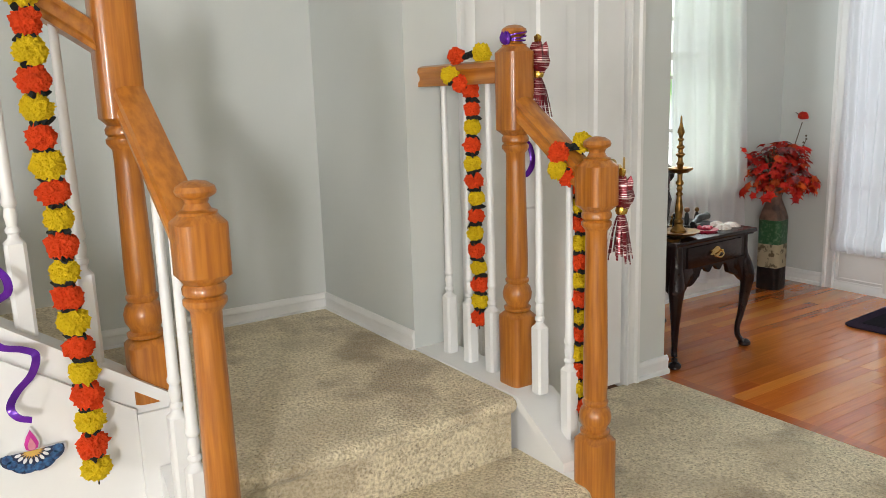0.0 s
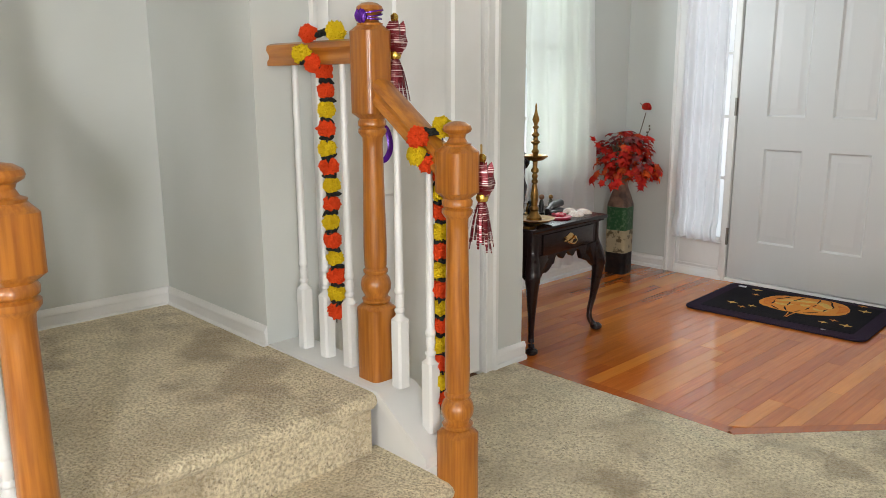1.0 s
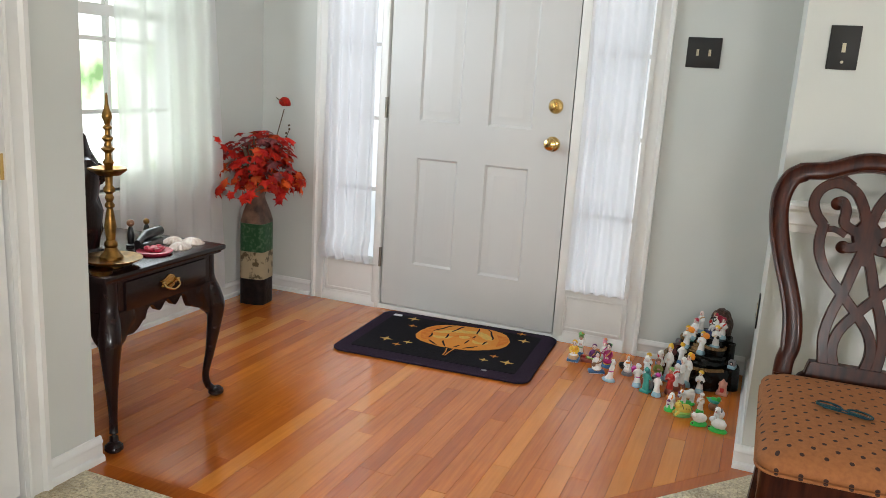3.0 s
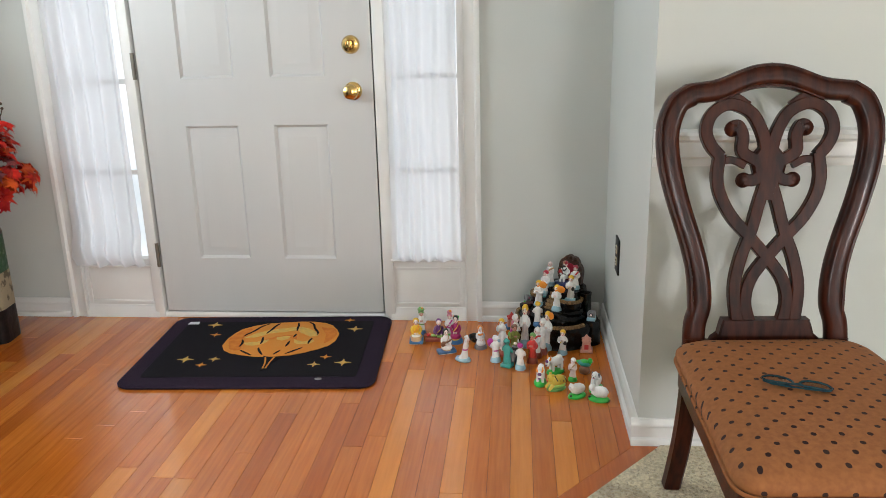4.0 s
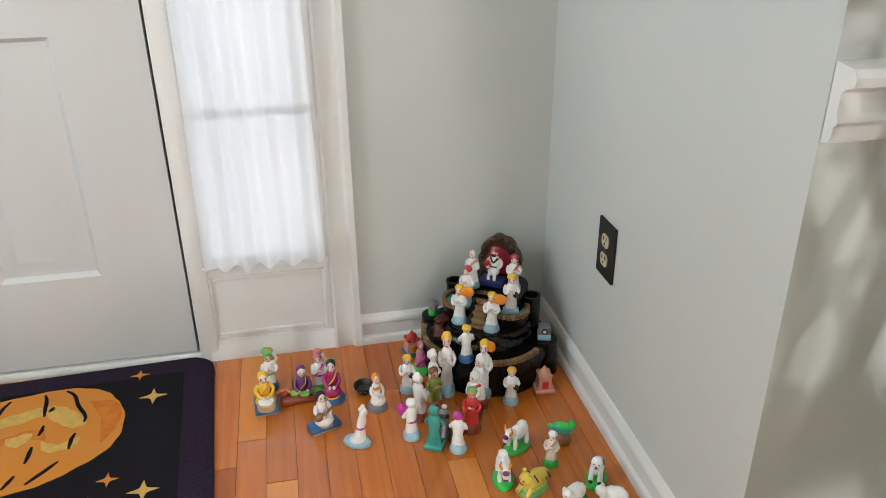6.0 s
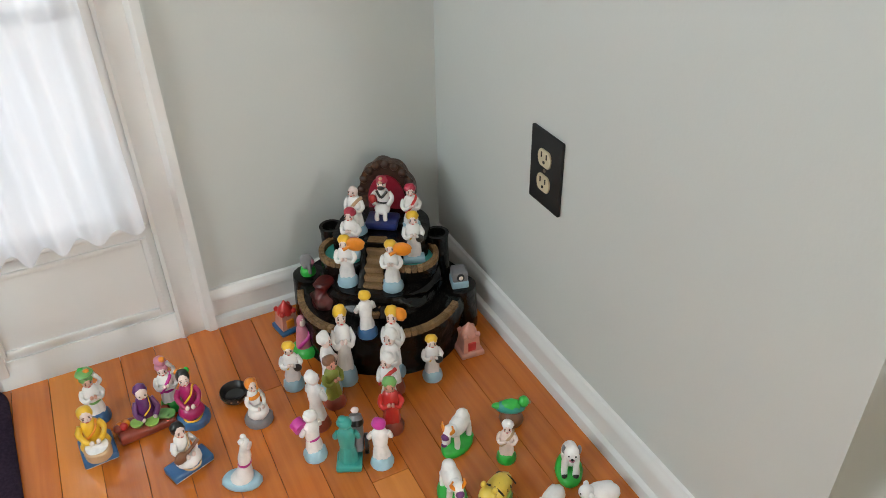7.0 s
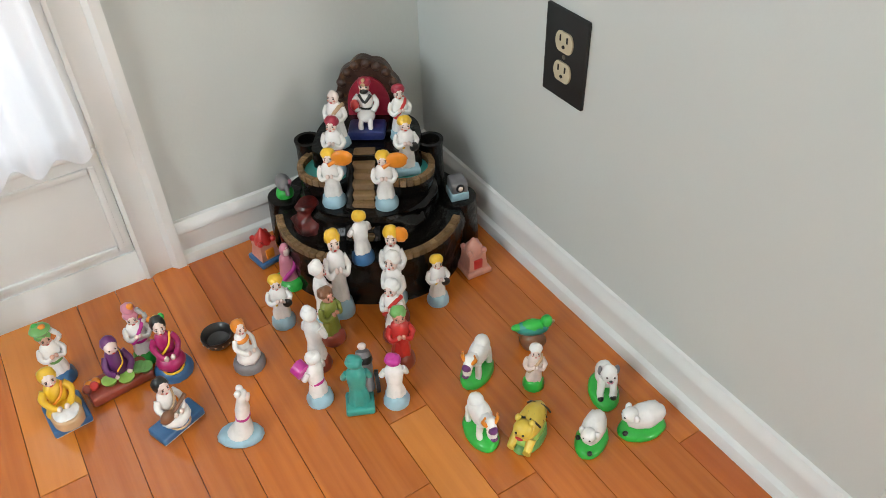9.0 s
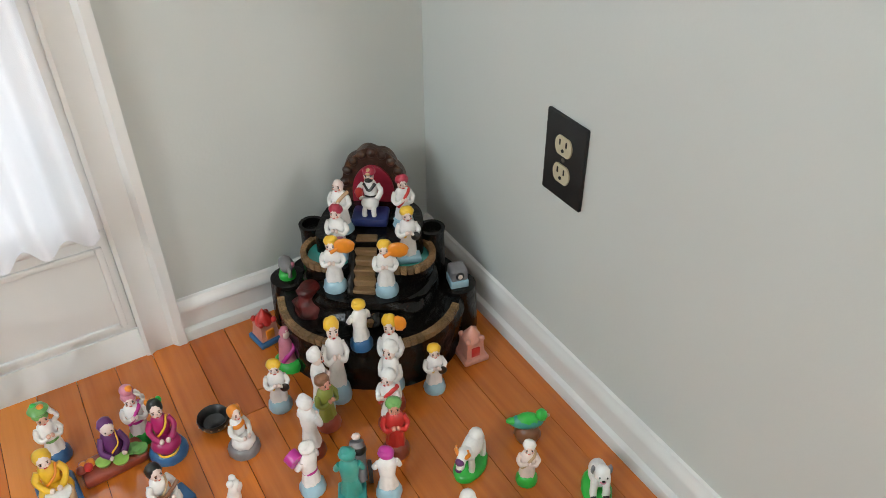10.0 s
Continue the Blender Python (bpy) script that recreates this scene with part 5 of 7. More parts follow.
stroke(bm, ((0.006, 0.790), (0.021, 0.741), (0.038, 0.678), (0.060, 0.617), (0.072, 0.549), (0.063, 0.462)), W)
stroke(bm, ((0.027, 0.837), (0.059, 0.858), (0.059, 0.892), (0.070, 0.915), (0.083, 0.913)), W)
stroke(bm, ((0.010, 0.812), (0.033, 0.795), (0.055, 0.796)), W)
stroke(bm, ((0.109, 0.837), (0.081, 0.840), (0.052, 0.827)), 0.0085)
rows = []
for z, half in ((0.752, 0.008), (0.775, 0.015), (0.795, 0.026), (0.812, 0.035), (0.832, 0.040), (0.850, 0.036), (0.866, 0.022), (0.882, 0.014)):
    rows.append([Vector((back_x(z) + dx, dy * half, z)) for dx, dy in ((-0.0105, -0.82), (-0.006, -1), (0.009, -1), (0.009, 1), (-0.006, 1), (-0.0105, 0.82))])
rings(bm, rows)
for sy in (-1, 1):
    for u, z, r in ((0.081, 0.909, 0.0185), (0.055, 0.795, 0.0180)):
        ball(bm, (back_x(z), sy * u, z), (0.0112, r, r), n=14)
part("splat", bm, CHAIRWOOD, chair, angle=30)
bm = bmesh.new()
rows = []
for wide, z in ((0.128, 0.425), (0.122, 0.438), (0.108, 0.448), (0.102, 0.470), (0.098, 0.482)):
    rows.append([Vector((back_x(z) + dx, dy * wide, z)) for dx, dy in ((-0.016, -0.96), (-0.012, -1), (0.012, -1), (0.012, 1), (-0.012, 1), (-0.016, 0.96))])
rings(bm, rows)
box(bm, back_x(0.45) - 0.014, back_x(0.45) + 0.014, -0.15, 0.15, 0.365, 0.430, bevel=0.004)
part("shoe", bm, CHAIRWOOD, chair)


def seat_outline(x0, x1, w_back, w_front, r, n=6):
    base = [(x1, -w_back), (x1, w_back), (x0, w_front), (x0, -w_front)]
    out = []
    for k in range(4):
        p, a, c = Vector(base[k]), Vector(base[k - 1]), Vector(base[(k + 1) % 4])
        s, e = p + (a - p).normalized() * r, p + (c - p).normalized() * r
        for j in range(n + 1):
            t = j / n
            out.append(((1 - t) ** 2 * s + 2 * t * (1 - t) * p + t * t * e))
    return out


bm = bmesh.new()
rw = []
for inset, z in ((0.0, 0.405), (-0.006, 0.412), (-0.006, 0.424), (0.0, 0.434), (0.02, 0.446), (0.06, 0.455), (0.12, 0.459)):
    rw.append([Vector((p.x, p.y, z)) for p in seat_outline(-0.288 + inset, 0.282 - inset * 0.8, 0.208 - inset, 0.240 - inset, 0.055)])
rings(bm, rw)
cushion = part("seat", bm, SEATCLOTH, chair, "rust cloth cushion with dark dots", angle=180)
bm = bmesh.new()
outl = [Vector((p.x, p.y, 0.406)) for p in seat_outline(-0.295, 0.285, 0.214, 0.246, 0.055)]
tube(bm, outl + [outl[0]], 0.004, n=6)
part("piping", bm, SEATCLOTH, cushion)
bm = bmesh.new()
rings(bm, [[Vector((p.x, p.y, z)) for p in seat_outline(-0.280, 0.287, 0.20, 0.233, 0.03)] for z in (0.335, 0.404)])
part("seat_rail", bm, CHAIRWOOD, chair)
for s in (-1, 1):
    bm = bmesh.new()
    tube(bm, smooth_line([(-0.253, s * 0.205, 0.40), (-0.258, s * 0.208, 0.33), (-0.264, s * 0.218, 0.26), (-0.258, s * 0.214, 0.15), (-0.252, s * 0.208, 0.06), (-0.260, s * 0.215, 0.018)], 5), [0.026] * 6 + [0.024] * 5 + [0.019] * 5 + [0.015] * 5 + [0.018] * 5, n=10)
    ball(bm, (-0.264, s * 0.218, 0.014), (0.026, 0.024, 0.014), n=12)
    part("leg", bm, CHAIRWOOD, chair)

specs = thing("spectacles", "folded teal-framed spectacles lying on the chair seat", "spectacles", pose(3.598, 0.372, 0.4625, 0, 0, 70))
for s in (-1, 1):
    pts = [Vector((0.034 * s + 0.028 * math.cos(a), 0.017 * math.sin(a) * (1.1 if math.sin(a) < 0 else 0.9), 0.005 + 0.001 * math.cos(a))) for a in [2 * math.pi * k / 28 for k in range(28)]]
    bm = bmesh.new()
    tube(bm, pts + [pts[0]], 0.0026, n=8)
    rim = part("rim", bm, FRAMEBLUE, specs)
    bm = bmesh.new()
    rings(bm, [[p + Vector((0, 0, dz)) for p in pts] for dz in (-0.0006, 0.0006)])
    part("lens", bm, LENS, rim)
    bm = bmesh.new()
    tube(bm, smooth_line([(0.064 * s, 0.004, 0.007), (0.05 * s, 0.022, 0.010 + 0.002 * s), (-0.03 * s, 0.025, 0.010 + 0.003 * s), (-0.06 * s, 0.014, 0.006)]), 0.0019, n=6)
    part("temple", bm, FRAMEBLUE, specs)
bm = bmesh.new()
tube(bm, smooth_line([(-0.008, 0.004, 0.006), (0, 0.008, 0.007), (0.008, 0.004, 0.006)]), 0.002, n=6)
part("bridge", bm, FRAMEBLUE, specs)

# ---- garlands, tassels and paper ornaments ----


def pom_mesh(name, m, seed):
    """A crepe pompom: a lumpy core whose surface breaks into many short frayed tufts."""
    bm = bmesh.new()
    bmesh.ops.create_icosphere(bm, subdivisions=4, radius=1.0)
    rnd = random.Random(seed)
    for v in bm.verts:
        d = v.co.normalized()
        lump = 0.86 + 0.20 * noise.noise(d * 1.7 + Vector((seed, 0, 0))) + 0.16 * noise.noise(d * 6 + Vector((0, seed, 0)))
        v.co = d * (lump + (rnd.uniform(0.04, 0.17) if rnd.random() < 0.3 else rnd.uniform(-0.02, 0.03)))
        v.co += 0.03 * Vector((rnd.uniform(-1, 1), rnd.uniform(-1, 1), rnd.uniform(-1, 1)))
    me = bpy.data.meshes.new(name)
    bm.to_mesh(me), bm.free()
    me.materials.append(m)
    return me


POMS = {"r": [pom_mesh("pompom", POM_RED, k) for k in range(5)], "y": [pom_mesh("pompom", POM_YELLOW, k + 10) for k in range(5)]}


def felt_mesh(name, seed):
    """A ragged crinkled disc of black crepe with drooping points."""
    rnd = random.Random(seed)
    bm = bmesh.new()
    pts = []
    for k in range(18):
        a = 2 * math.pi * k / 18
        r = rnd.uniform(0.013, 0.021) + (rnd.uniform(0.004, 0.013) if k % 6 == seed % 6 else 0)
        pts.append((r * math.cos(a), r * math.sin(a), rnd.uniform(-0.006, 0.006) - 0.10 * max(0, r - 0.020)))
    rw = [[Vector((x * f, y * f, z * f + dz)) for x, y, z in pts] for f, dz in ((0.15, -0.008), (0.7, -0.007), (1.0, -0.0012), (1.0, 0.0012), (0.7, 0.007), (0.15, 0.008))]
    rings(bm, rw)
    me = bpy.data.meshes.new(name)
    bm.to_mesh(me), bm.free()
    me.materials.append(BLACKLEAF)
    return me


FELTS = [felt_mesh("felt_leaf", k) for k in range(5)]


def garland(points, pattern, r, label, seed):
    rnd = random.Random(seed)
    g = thing("garland", label, "garland", pose(*points[0]), group="pompom garlands")
    origin = Vector(points[0])
    for k, p in enumerate(points):
        p = Vector(p) - origin
        ob = new("pompom", rnd.choice(POMS[pattern[k % len(pattern)]]))
        ob.parent = g
        s = r * rnd.uniform(0.98, 1.14)
        ob.matrix_basis = Matrix.Translation(p) @ Euler((rnd.uniform(0, 6), rnd.uniform(0, 6), 0)).to_matrix().to_4x4() @ Matrix.Diagonal((s, s, s * 0.95, 1))
        if k + 1 < len(points):
            mid = (p + Vector(points[k + 1]) - origin) / 2
            ob = new("felt_leaf", rnd.choice(FELTS))
            ob.parent = g
            ob.matrix_basis = Matrix.Translation(mid) @ Euler((rnd.uniform(-0.4, 0.4), rnd.uniform(-0.4, 0.4), rnd.uniform(0, 6))).to_matrix().to_4x4()
    bm = bmesh.new()
    tube(bm, [Vector(p) - origin for p in points] + [Vector(points[-1]) - origin - Vector((0, 0, r * 1.3))], 0.0016, n=5)
    part("string", bm, BLACKLEAF, g)
    return g


left = [(0.885 + 0.0018 * k + 0.003 * math.sin(k), 1.815, 1.398 - 0.0512 * k) for k in range(19)]
garland(left, "yr", 0.0295, "orange and yellow pompom garland hanging beside the upper flight", 1)
hang = [(2.058 + 0.004 * math.sin(k * 1.3), 2.088 - 0.002 * k, 1.205 - 0.0525 * k) for k in range(14)]
garland([(2.045, 2.135, 1.305), (2.10, 2.085, 1.31)], "ry", 0.027, "pair of pompoms resting on the level handrail", 2)
garland([(2.012, 2.125, 1.25), (2.03, 2.10, 1.225)] + hang, "yrrryryryryryryr", 0.0265, "orange and yellow pompom garland hanging from the level handrail", 3)
garland([(2.022, 1.665, 1.045), (2.085, 1.645, 1.068)], "ry", 0.027, "pair of pompoms resting on the sloping handrail", 4)
hang = [(2.098 + 0.003 * math.sin(k), 1.668, 0.955 - 0.0495 * k) for k in range(13)]
garland([(2.020, 1.668, 1.004), (2.05, 1.66, 0.985)] + hang, "yrryryryryryryr", 0.0265, "orange and yellow pompom garland hanging behind the newel post", 5)


def tassel(x, y, z, label, seed):
    """A foil tassel: a gold knot, a crinkled head and loose strips."""
    rnd = random.Random(seed)
    t = thing("tassel", label, "tassel", pose(x, y, z), group="foil tassels")
    bm = bmesh.new()
    ball(bm, (0, 0, 0.0), (0.010, 0.010, 0.012), n=8, lumps=0.4)
    part("knot", bm, GOLDFOIL, t)
    bm = bmesh.new()
    ball(bm, (0.004, 0, -0.05), (0.026, 0.026, 0.046), n=14, lumps=0.5)
    part("head", bm, FOIL, t)
    bm = bmesh.new()
    lathe(bm, [(0.013, -0.102), (0.016, -0.094), (0.013, -0.084)], n=12)
    part("band", bm, GOLDFOIL, t)
    for k in range(22):
        a = 2 * math.pi * k / 22 + rnd.uniform(-0.2, 0.2)
        d = rnd.uniform(0.016, 0.042)
        L = rnd.uniform(0.085, 0.135)
        bm = bmesh.new()
        pts = smooth_line([(0.006 * math.cos(a), 0.006 * math.sin(a), -0.095), (d * 0.6 * math.cos(a), d * 0.6 * math.sin(a), -0.095 - L * 0.4), (d * math.cos(a) + rnd.uniform(-0.006, 0.006), d * math.sin(a), -0.095 - L)], 4)
        tube(bm, pts, 0.0032, n=6, side=(math.cos(a), math.sin(a), 0), flat=0.12)
        part("strip", bm, FOIL, t)


tassel(2.122, 1.858, 1.335, "red and silver foil tassel tied to the landing newel", 1)
tassel(2.124, 1.548, 0.995, "red and silver foil tassel tied to the lower newel", 2)


def ribbon(pts, width, label, side, name="ribbon"):
    bm = bmesh.new()
    tube(bm, smooth_line(pts, 6), width, n=8, side=side, flat=0.06)
    return tagged(part(name, bm, PLASTIC_RIBBON), label, "ribbon")


bm = bmesh.new()
for k in range(3):
    ring = [Vector((NX + (0.027 + 0.002 * k) * math.cos(a), NY2 + (0.027 + 0.002 * k) * math.sin(a), 1.336 + 0.006 * k + 0.006 * math.sin(a + k))) for a in [2 * math.pi * j / 30 for j in range(31)]]
    tube(bm, ring, 0.005, n=6, flat=0.4)
for k in range(4):
    ball(bm, (NX - 0.032, NY2 - 0.012 + 0.006 * k, 1.336 + 0.004 * (k % 2)), (0.008, 0.012, 0.017), n=10, lumps=0.4)
tagged(part("ribbon_bow", bm, PLASTIC_RIBBON), "shiny purple ribbon tied round the newel neck", "ribbon")
ribbon([(2.10, 1.905, 1.07), (2.125, 1.90, 1.045), (2.13, 1.895, 1.0), (2.11, 1.895, 0.97), (2.085, 1.90, 0.975)], 0.008, "purple ribbon loop hanging behind the newel", (0.6, 0.8, 0))
spiral = [(0.788, 1.84, 0.905), (0.802, 1.815, 0.885), (0.80, 1.80, 0.862), (0.775, 1.815, 0.842), (0.752, 1.84, 0.80), (0.775, 1.83, 0.757), (0.812, 1.81, 0.748), (0.832, 1.80, 0.735), (0.822, 1.815, 0.695), (0.795, 1.83, 0.662), (0.780, 1.835, 0.632), (0.790, 1.825, 0.612), (0.812, 1.815, 0.605)]
ribbon(spiral, 0.0078, "curled shiny purple ribbon hanging on the stair side", (0.0, 1, 0.35))

diya = thing("paper_diya", "flat paper oil-lamp cutout with blue petals", "paper ornament", pose(0.808, 1.859, 0.508))
DBLUE = material("diya_blue", (0.035, 0.13, 0.30), 0.5, grain=120, second=(0.01, 0.03, 0.10))


def paper(name, pts, y, m):
    bm = bmesh.new()
    rings(bm, [[Vector((x, q, z)) for x, z in pts] for q in (y, y - 0.0012)])
    return part(name, bm, m, diya)


fan = []
for k in range(49):
    a = math.pi + math.pi * k / 48
    r = 0.056 + 0.004 * abs(math.sin(4 * (a - math.pi)))
    fan.append((r * math.cos(a), r * math.sin(a) * 0.78 + 0.018))
paper("bowl", [(x * 1.06, (z - 0.018) * 1.06 + 0.019) for x, z in fan], 0.004, WHITETAG)
paper("bowl", fan, 0.002, material("diya_navy", (0.012, 0.025, 0.07), 0.5))
for k in range(8):
    a = math.pi + math.pi * (k + 0.5) / 8
    c = (0.046 * math.cos(a), 0.046 * math.sin(a) * 0.78 + 0.018)
    paper("petal", [(c[0] + 0.0095 * math.cos(t), c[1] + 0.0095 * math.sin(t)) for t in [2 * math.pi * j / 18 for j in range(18)]], 0.0, DBLUE)
    c = (0.027 * math.cos(a), 0.027 * math.sin(a) * 0.78 + 0.018)
    paper("leaf", [(c[0] + 0.006 * math.cos(t) * math.cos(a) - 0.003 * math.sin(t) * math.sin(a), c[1] + 0.006 * math.cos(t) * math.sin(a) + 0.003 * math.sin(t) * math.cos(a)) for t in [2 * math.pi * j / 12 for j in range(12)]], 0.0, WHITETAG)
paper("sun", [((0.013 if j % 2 else 0.022) * math.cos(math.pi + math.pi * j / 22), (0.013 if j % 2 else 0.022) * math.sin(math.pi + math.pi * j / 22) * 0.8 + 0.019) for j in range(23)], -0.001, MATYELLOW)
flame = [(0.0, 0.062), (0.008, 0.046), (0.013, 0.032), (0.010, 0.022), (0.0, 0.017), (-0.011, 0.022), (-0.013, 0.034), (-0.008, 0.048)]
paper("flame", [(x * 1.25, (z - 0.035) * 1.2 + 0.036) for x, z in flame], 0.003, WHITETAG)
paper("flame", flame, 0.001, PAINT["magenta"])
paper("flame", [(x * 0.55, (z - 0.022) * 0.6 + 0.022) for x, z in flame], -0.001, PAINT["rose"])

# ---- toy fort in the corner ----
FO, FYAW = Vector((4.967, 0.756, 0)), math.degrees(math.atan2(0.57, -0.82))
fort = thing("toy_fort", "black plaster toy fort with brown steps and throne", "toy fort", pose(FO.x, FO.y, 0, 0, 0, FYAW))
# own frame: x towards the front of the fort, y to its left as seen from the throne


def rocky(outline, z0, z1, seed, lump=0.009, taper=0.92, rows=12):
    bm = bmesh.new()
    rw = []
    for j in range(rows + 1):
        t = j / rows
        k = 1 + (taper - 1) * t
        rw.append([Vector((x * k, y * k, z0 + (z1 - z0) * t)) + lump * Vector((noise.noise(Vector((x * 30, y * 30, seed + t * 3))), noise.noise(Vector((y * 30, x * 30, seed + 9 + t * 3))), 0)) * (0 < t < 1) for x, y in outline])
    rings(bm, rw)
    return bm


def drop(front, back, half, n=72, p=0.85):
    out = []
    for k in range(n):
        a = 2 * math.pi * k / n
        c, s = math.cos(a), math.sin(a)
        c, s = math.copysign(abs(c) ** p, c), math.copysign(abs(s) ** p, s)
        out.append(((front if c > 0 else back) * c, half * s))
    return out


part("lower_tier", rocky(drop(0.164, 0.105, 0.154), 0.0, 0.084, 1, taper=0.97), SOIL, fort)
part("middle_tier", rocky(drop(0.112, 0.10, 0.112), 0.080, 0.126, 2, taper=0.93), SOIL, fort)
bm = rocky(drop(0.030, 0.105, 0.088, p=0.6), 0.122, 0.186, 3, taper=0.96, lump=0.004)
part("upper_tier", bm, SOIL, fort)
for s in (-1, 1):
    bm = bmesh.new()
    lathe(bm, [(0.034, 0.0), (0.032, 0.05), (0.030, 0.088), (0.026, 0.090), (0.001, 0.089)], at=(0.0, s * 0.142, 0), n=18)
    part("tower", bm, SOIL, fort)
    bm = bmesh.new()
    lathe(bm, [(0.022, 0.08), (0.020, 0.165), (0.022, 0.178), (0.016, 0.178), (0.014, 0.168), (0.001, 0.167)], at=(-0.03, s * 0.098, 0), n=18)
    part("tower", bm, SOIL, fort)
    bm = bmesh.new()
    lathe(bm, [(0.040, 0.118), (0.046, 0.140), (0.047, 0.154), (0.001, 0.155)], at=(0.018, s * 0.060, 0), n=24)
    part("balcony", bm, SOIL, fort)
    bm = bmesh.new()
    lathe(bm, [(0.038, 0.154), (0.036, 0.1565), (0.001, 0.157)], at=(0.018, s * 0.060, 0), n=24)
    part("balcony_floor", bm, PAINT["teal"], fort, "dark teal painted balcony floor")
bm = rocky([(0.030 * math.cos(a), 0.028 * math.sin(a)) for a in [2 * math.pi * k / 16 for k in range(16)]], 0.0, 0.046, 7, lump=0.012, taper=0.55)
ob = part("red_rock", bm, FORTRED, fort, "dark red painted rock")
ob.location = (0.070, -0.088, 0.083)
bm = bmesh.new()
box(bm, -0.5, 0.5, -0.5, 0.5, -0.5, 0.5, bevel=0.12)
for v in bm.verts:
    v.co *= 1 + 0.08 * noise.noise(v.co * 3)
brick_mesh = bpy.data.meshes.new("brick")
bm.to_mesh(brick_mesh), bm.free()
brick_mesh.materials.append(FORTBRICK)


def fort_brick(x, y, z, turn, sx, sy, sz, name="brick"):
    ob = new(name, brick_mesh)
    ob.parent = fort
    ob.matrix_basis = pose(x, y, z, 0, 0, turn) @ Matrix.Diagonal((sx, sy, sz, 1))


for k in range(9):
    fort_brick(0.106 - 0.0112 * k, 0.0015 * math.sin(2.3 * k), 0.092 + 0.0113 * k, 3 * math.sin(1.7 * k), 0.018, 0.035 - 0.001 * (k % 3), 0.0115, "step")
for s in (-1, 1):
    bm = bmesh.new()
    tube(bm, smooth_line([(0.115, s * 0.0225, 0.088), (0.075, s * 0.0215, 0.124), (0.040, s * 0.0215, 0.158), (0.012, s * 0.0225, 0.186)], 6), 0.0065, n=10)
    for v in bm.verts:
        v.co += 0.0022 * Vector((noise.noise(v.co * 120), noise.noise(v.co * 120 + Vector((3, 0, 0))), noise.noise(v.co * 120 + Vector((0, 7, 0)))))
    part("stair_cheek", bm, SOIL, fort)
for s in (-1, 1):
    for k in range(15):
        a = radians(-25 + 13.5 * k) * s
        fort_brick(0.018 + 0.043 * math.cos(a), s * 0.060 + 0.043 * math.sin(a), 0.159, math.degrees(a), 0.010, 0.0095, 0.012)
    for k in range(13):
        a = radians(16 + 4.6 * k) * s
        fort_brick(0.156 * math.cos(a) ** 0.85, 0.147 * s * abs(math.sin(a)) ** 0.85, 0.086, math.degrees(a), 0.012, 0.0105, 0.012)

throne = thing("toy_throne", "dark toy throne with scalloped back and red panel", "toy throne", pose(FO.x, FO.y, 0.186, 0, 0, FYAW) @ Matrix.Diagonal((1, 0.95, 0.92, 1)))
bm = bmesh.new()
pts = [(0.050, 0.0)] + [(0.054 * math.cos(a) * (1 + 0.07 * abs(math.sin(4.5 * a))), 0.035 + 0.078 * math.sin(a) * (1 + 0.07 * abs(math.sin(4.5 * a)))) for a in [math.pi * k / 40 for k in range(41)]] + [(-0.050, 0.0)]
rings(bm, [[Vector((x, y, z)) for y, z in pts] for x in (-0.094, -0.076)])
for k in range(9):
    a = math.pi * (k + 0.5) / 9
    ball(bm, (-0.078, 0.050 * math.cos(a), 0.036 + 0.072 * math.sin(a)), (0.007, 0.009, 0.009), n=8)
part("back", bm, [material("throne_bronze", (0.045, 0.02, 0.012), 0.35, grain=60, second=(0.16, 0.07, 0.03), contrast=(0.55, 0.7), bump=0.8, bump_scale=150)], throne)
bm = bmesh.new()
pts = [(0.036, 0.0)] + [(0.036 * math.cos(a), 0.03 + 0.055 * math.sin(a)) for a in [math.pi * k / 24 for k in range(25)]] + [(-0.036, 0.0)]
rings(bm, [[Vector((x, y, z)) for y, z in pts] for x in (-0.077, -0.071)])
part("panel", bm, PAINT["crimson"], throne, "crimson back panel")
bm = bmesh.new()
box(bm, -0.075, -0.022, -0.045, 0.045, 0.0, 0.012, bevel=0.003)
part("seat", bm, SOIL, throne)
bm = bmesh.new()
box(bm, -0.052, -0.010, -0.031, 0.031, 0.0005, 0.019, bevel=0.006)
part("cushion", bm, PAINT["navy"], throne, "navy blue block")

# ---- painted plaster figurines ----


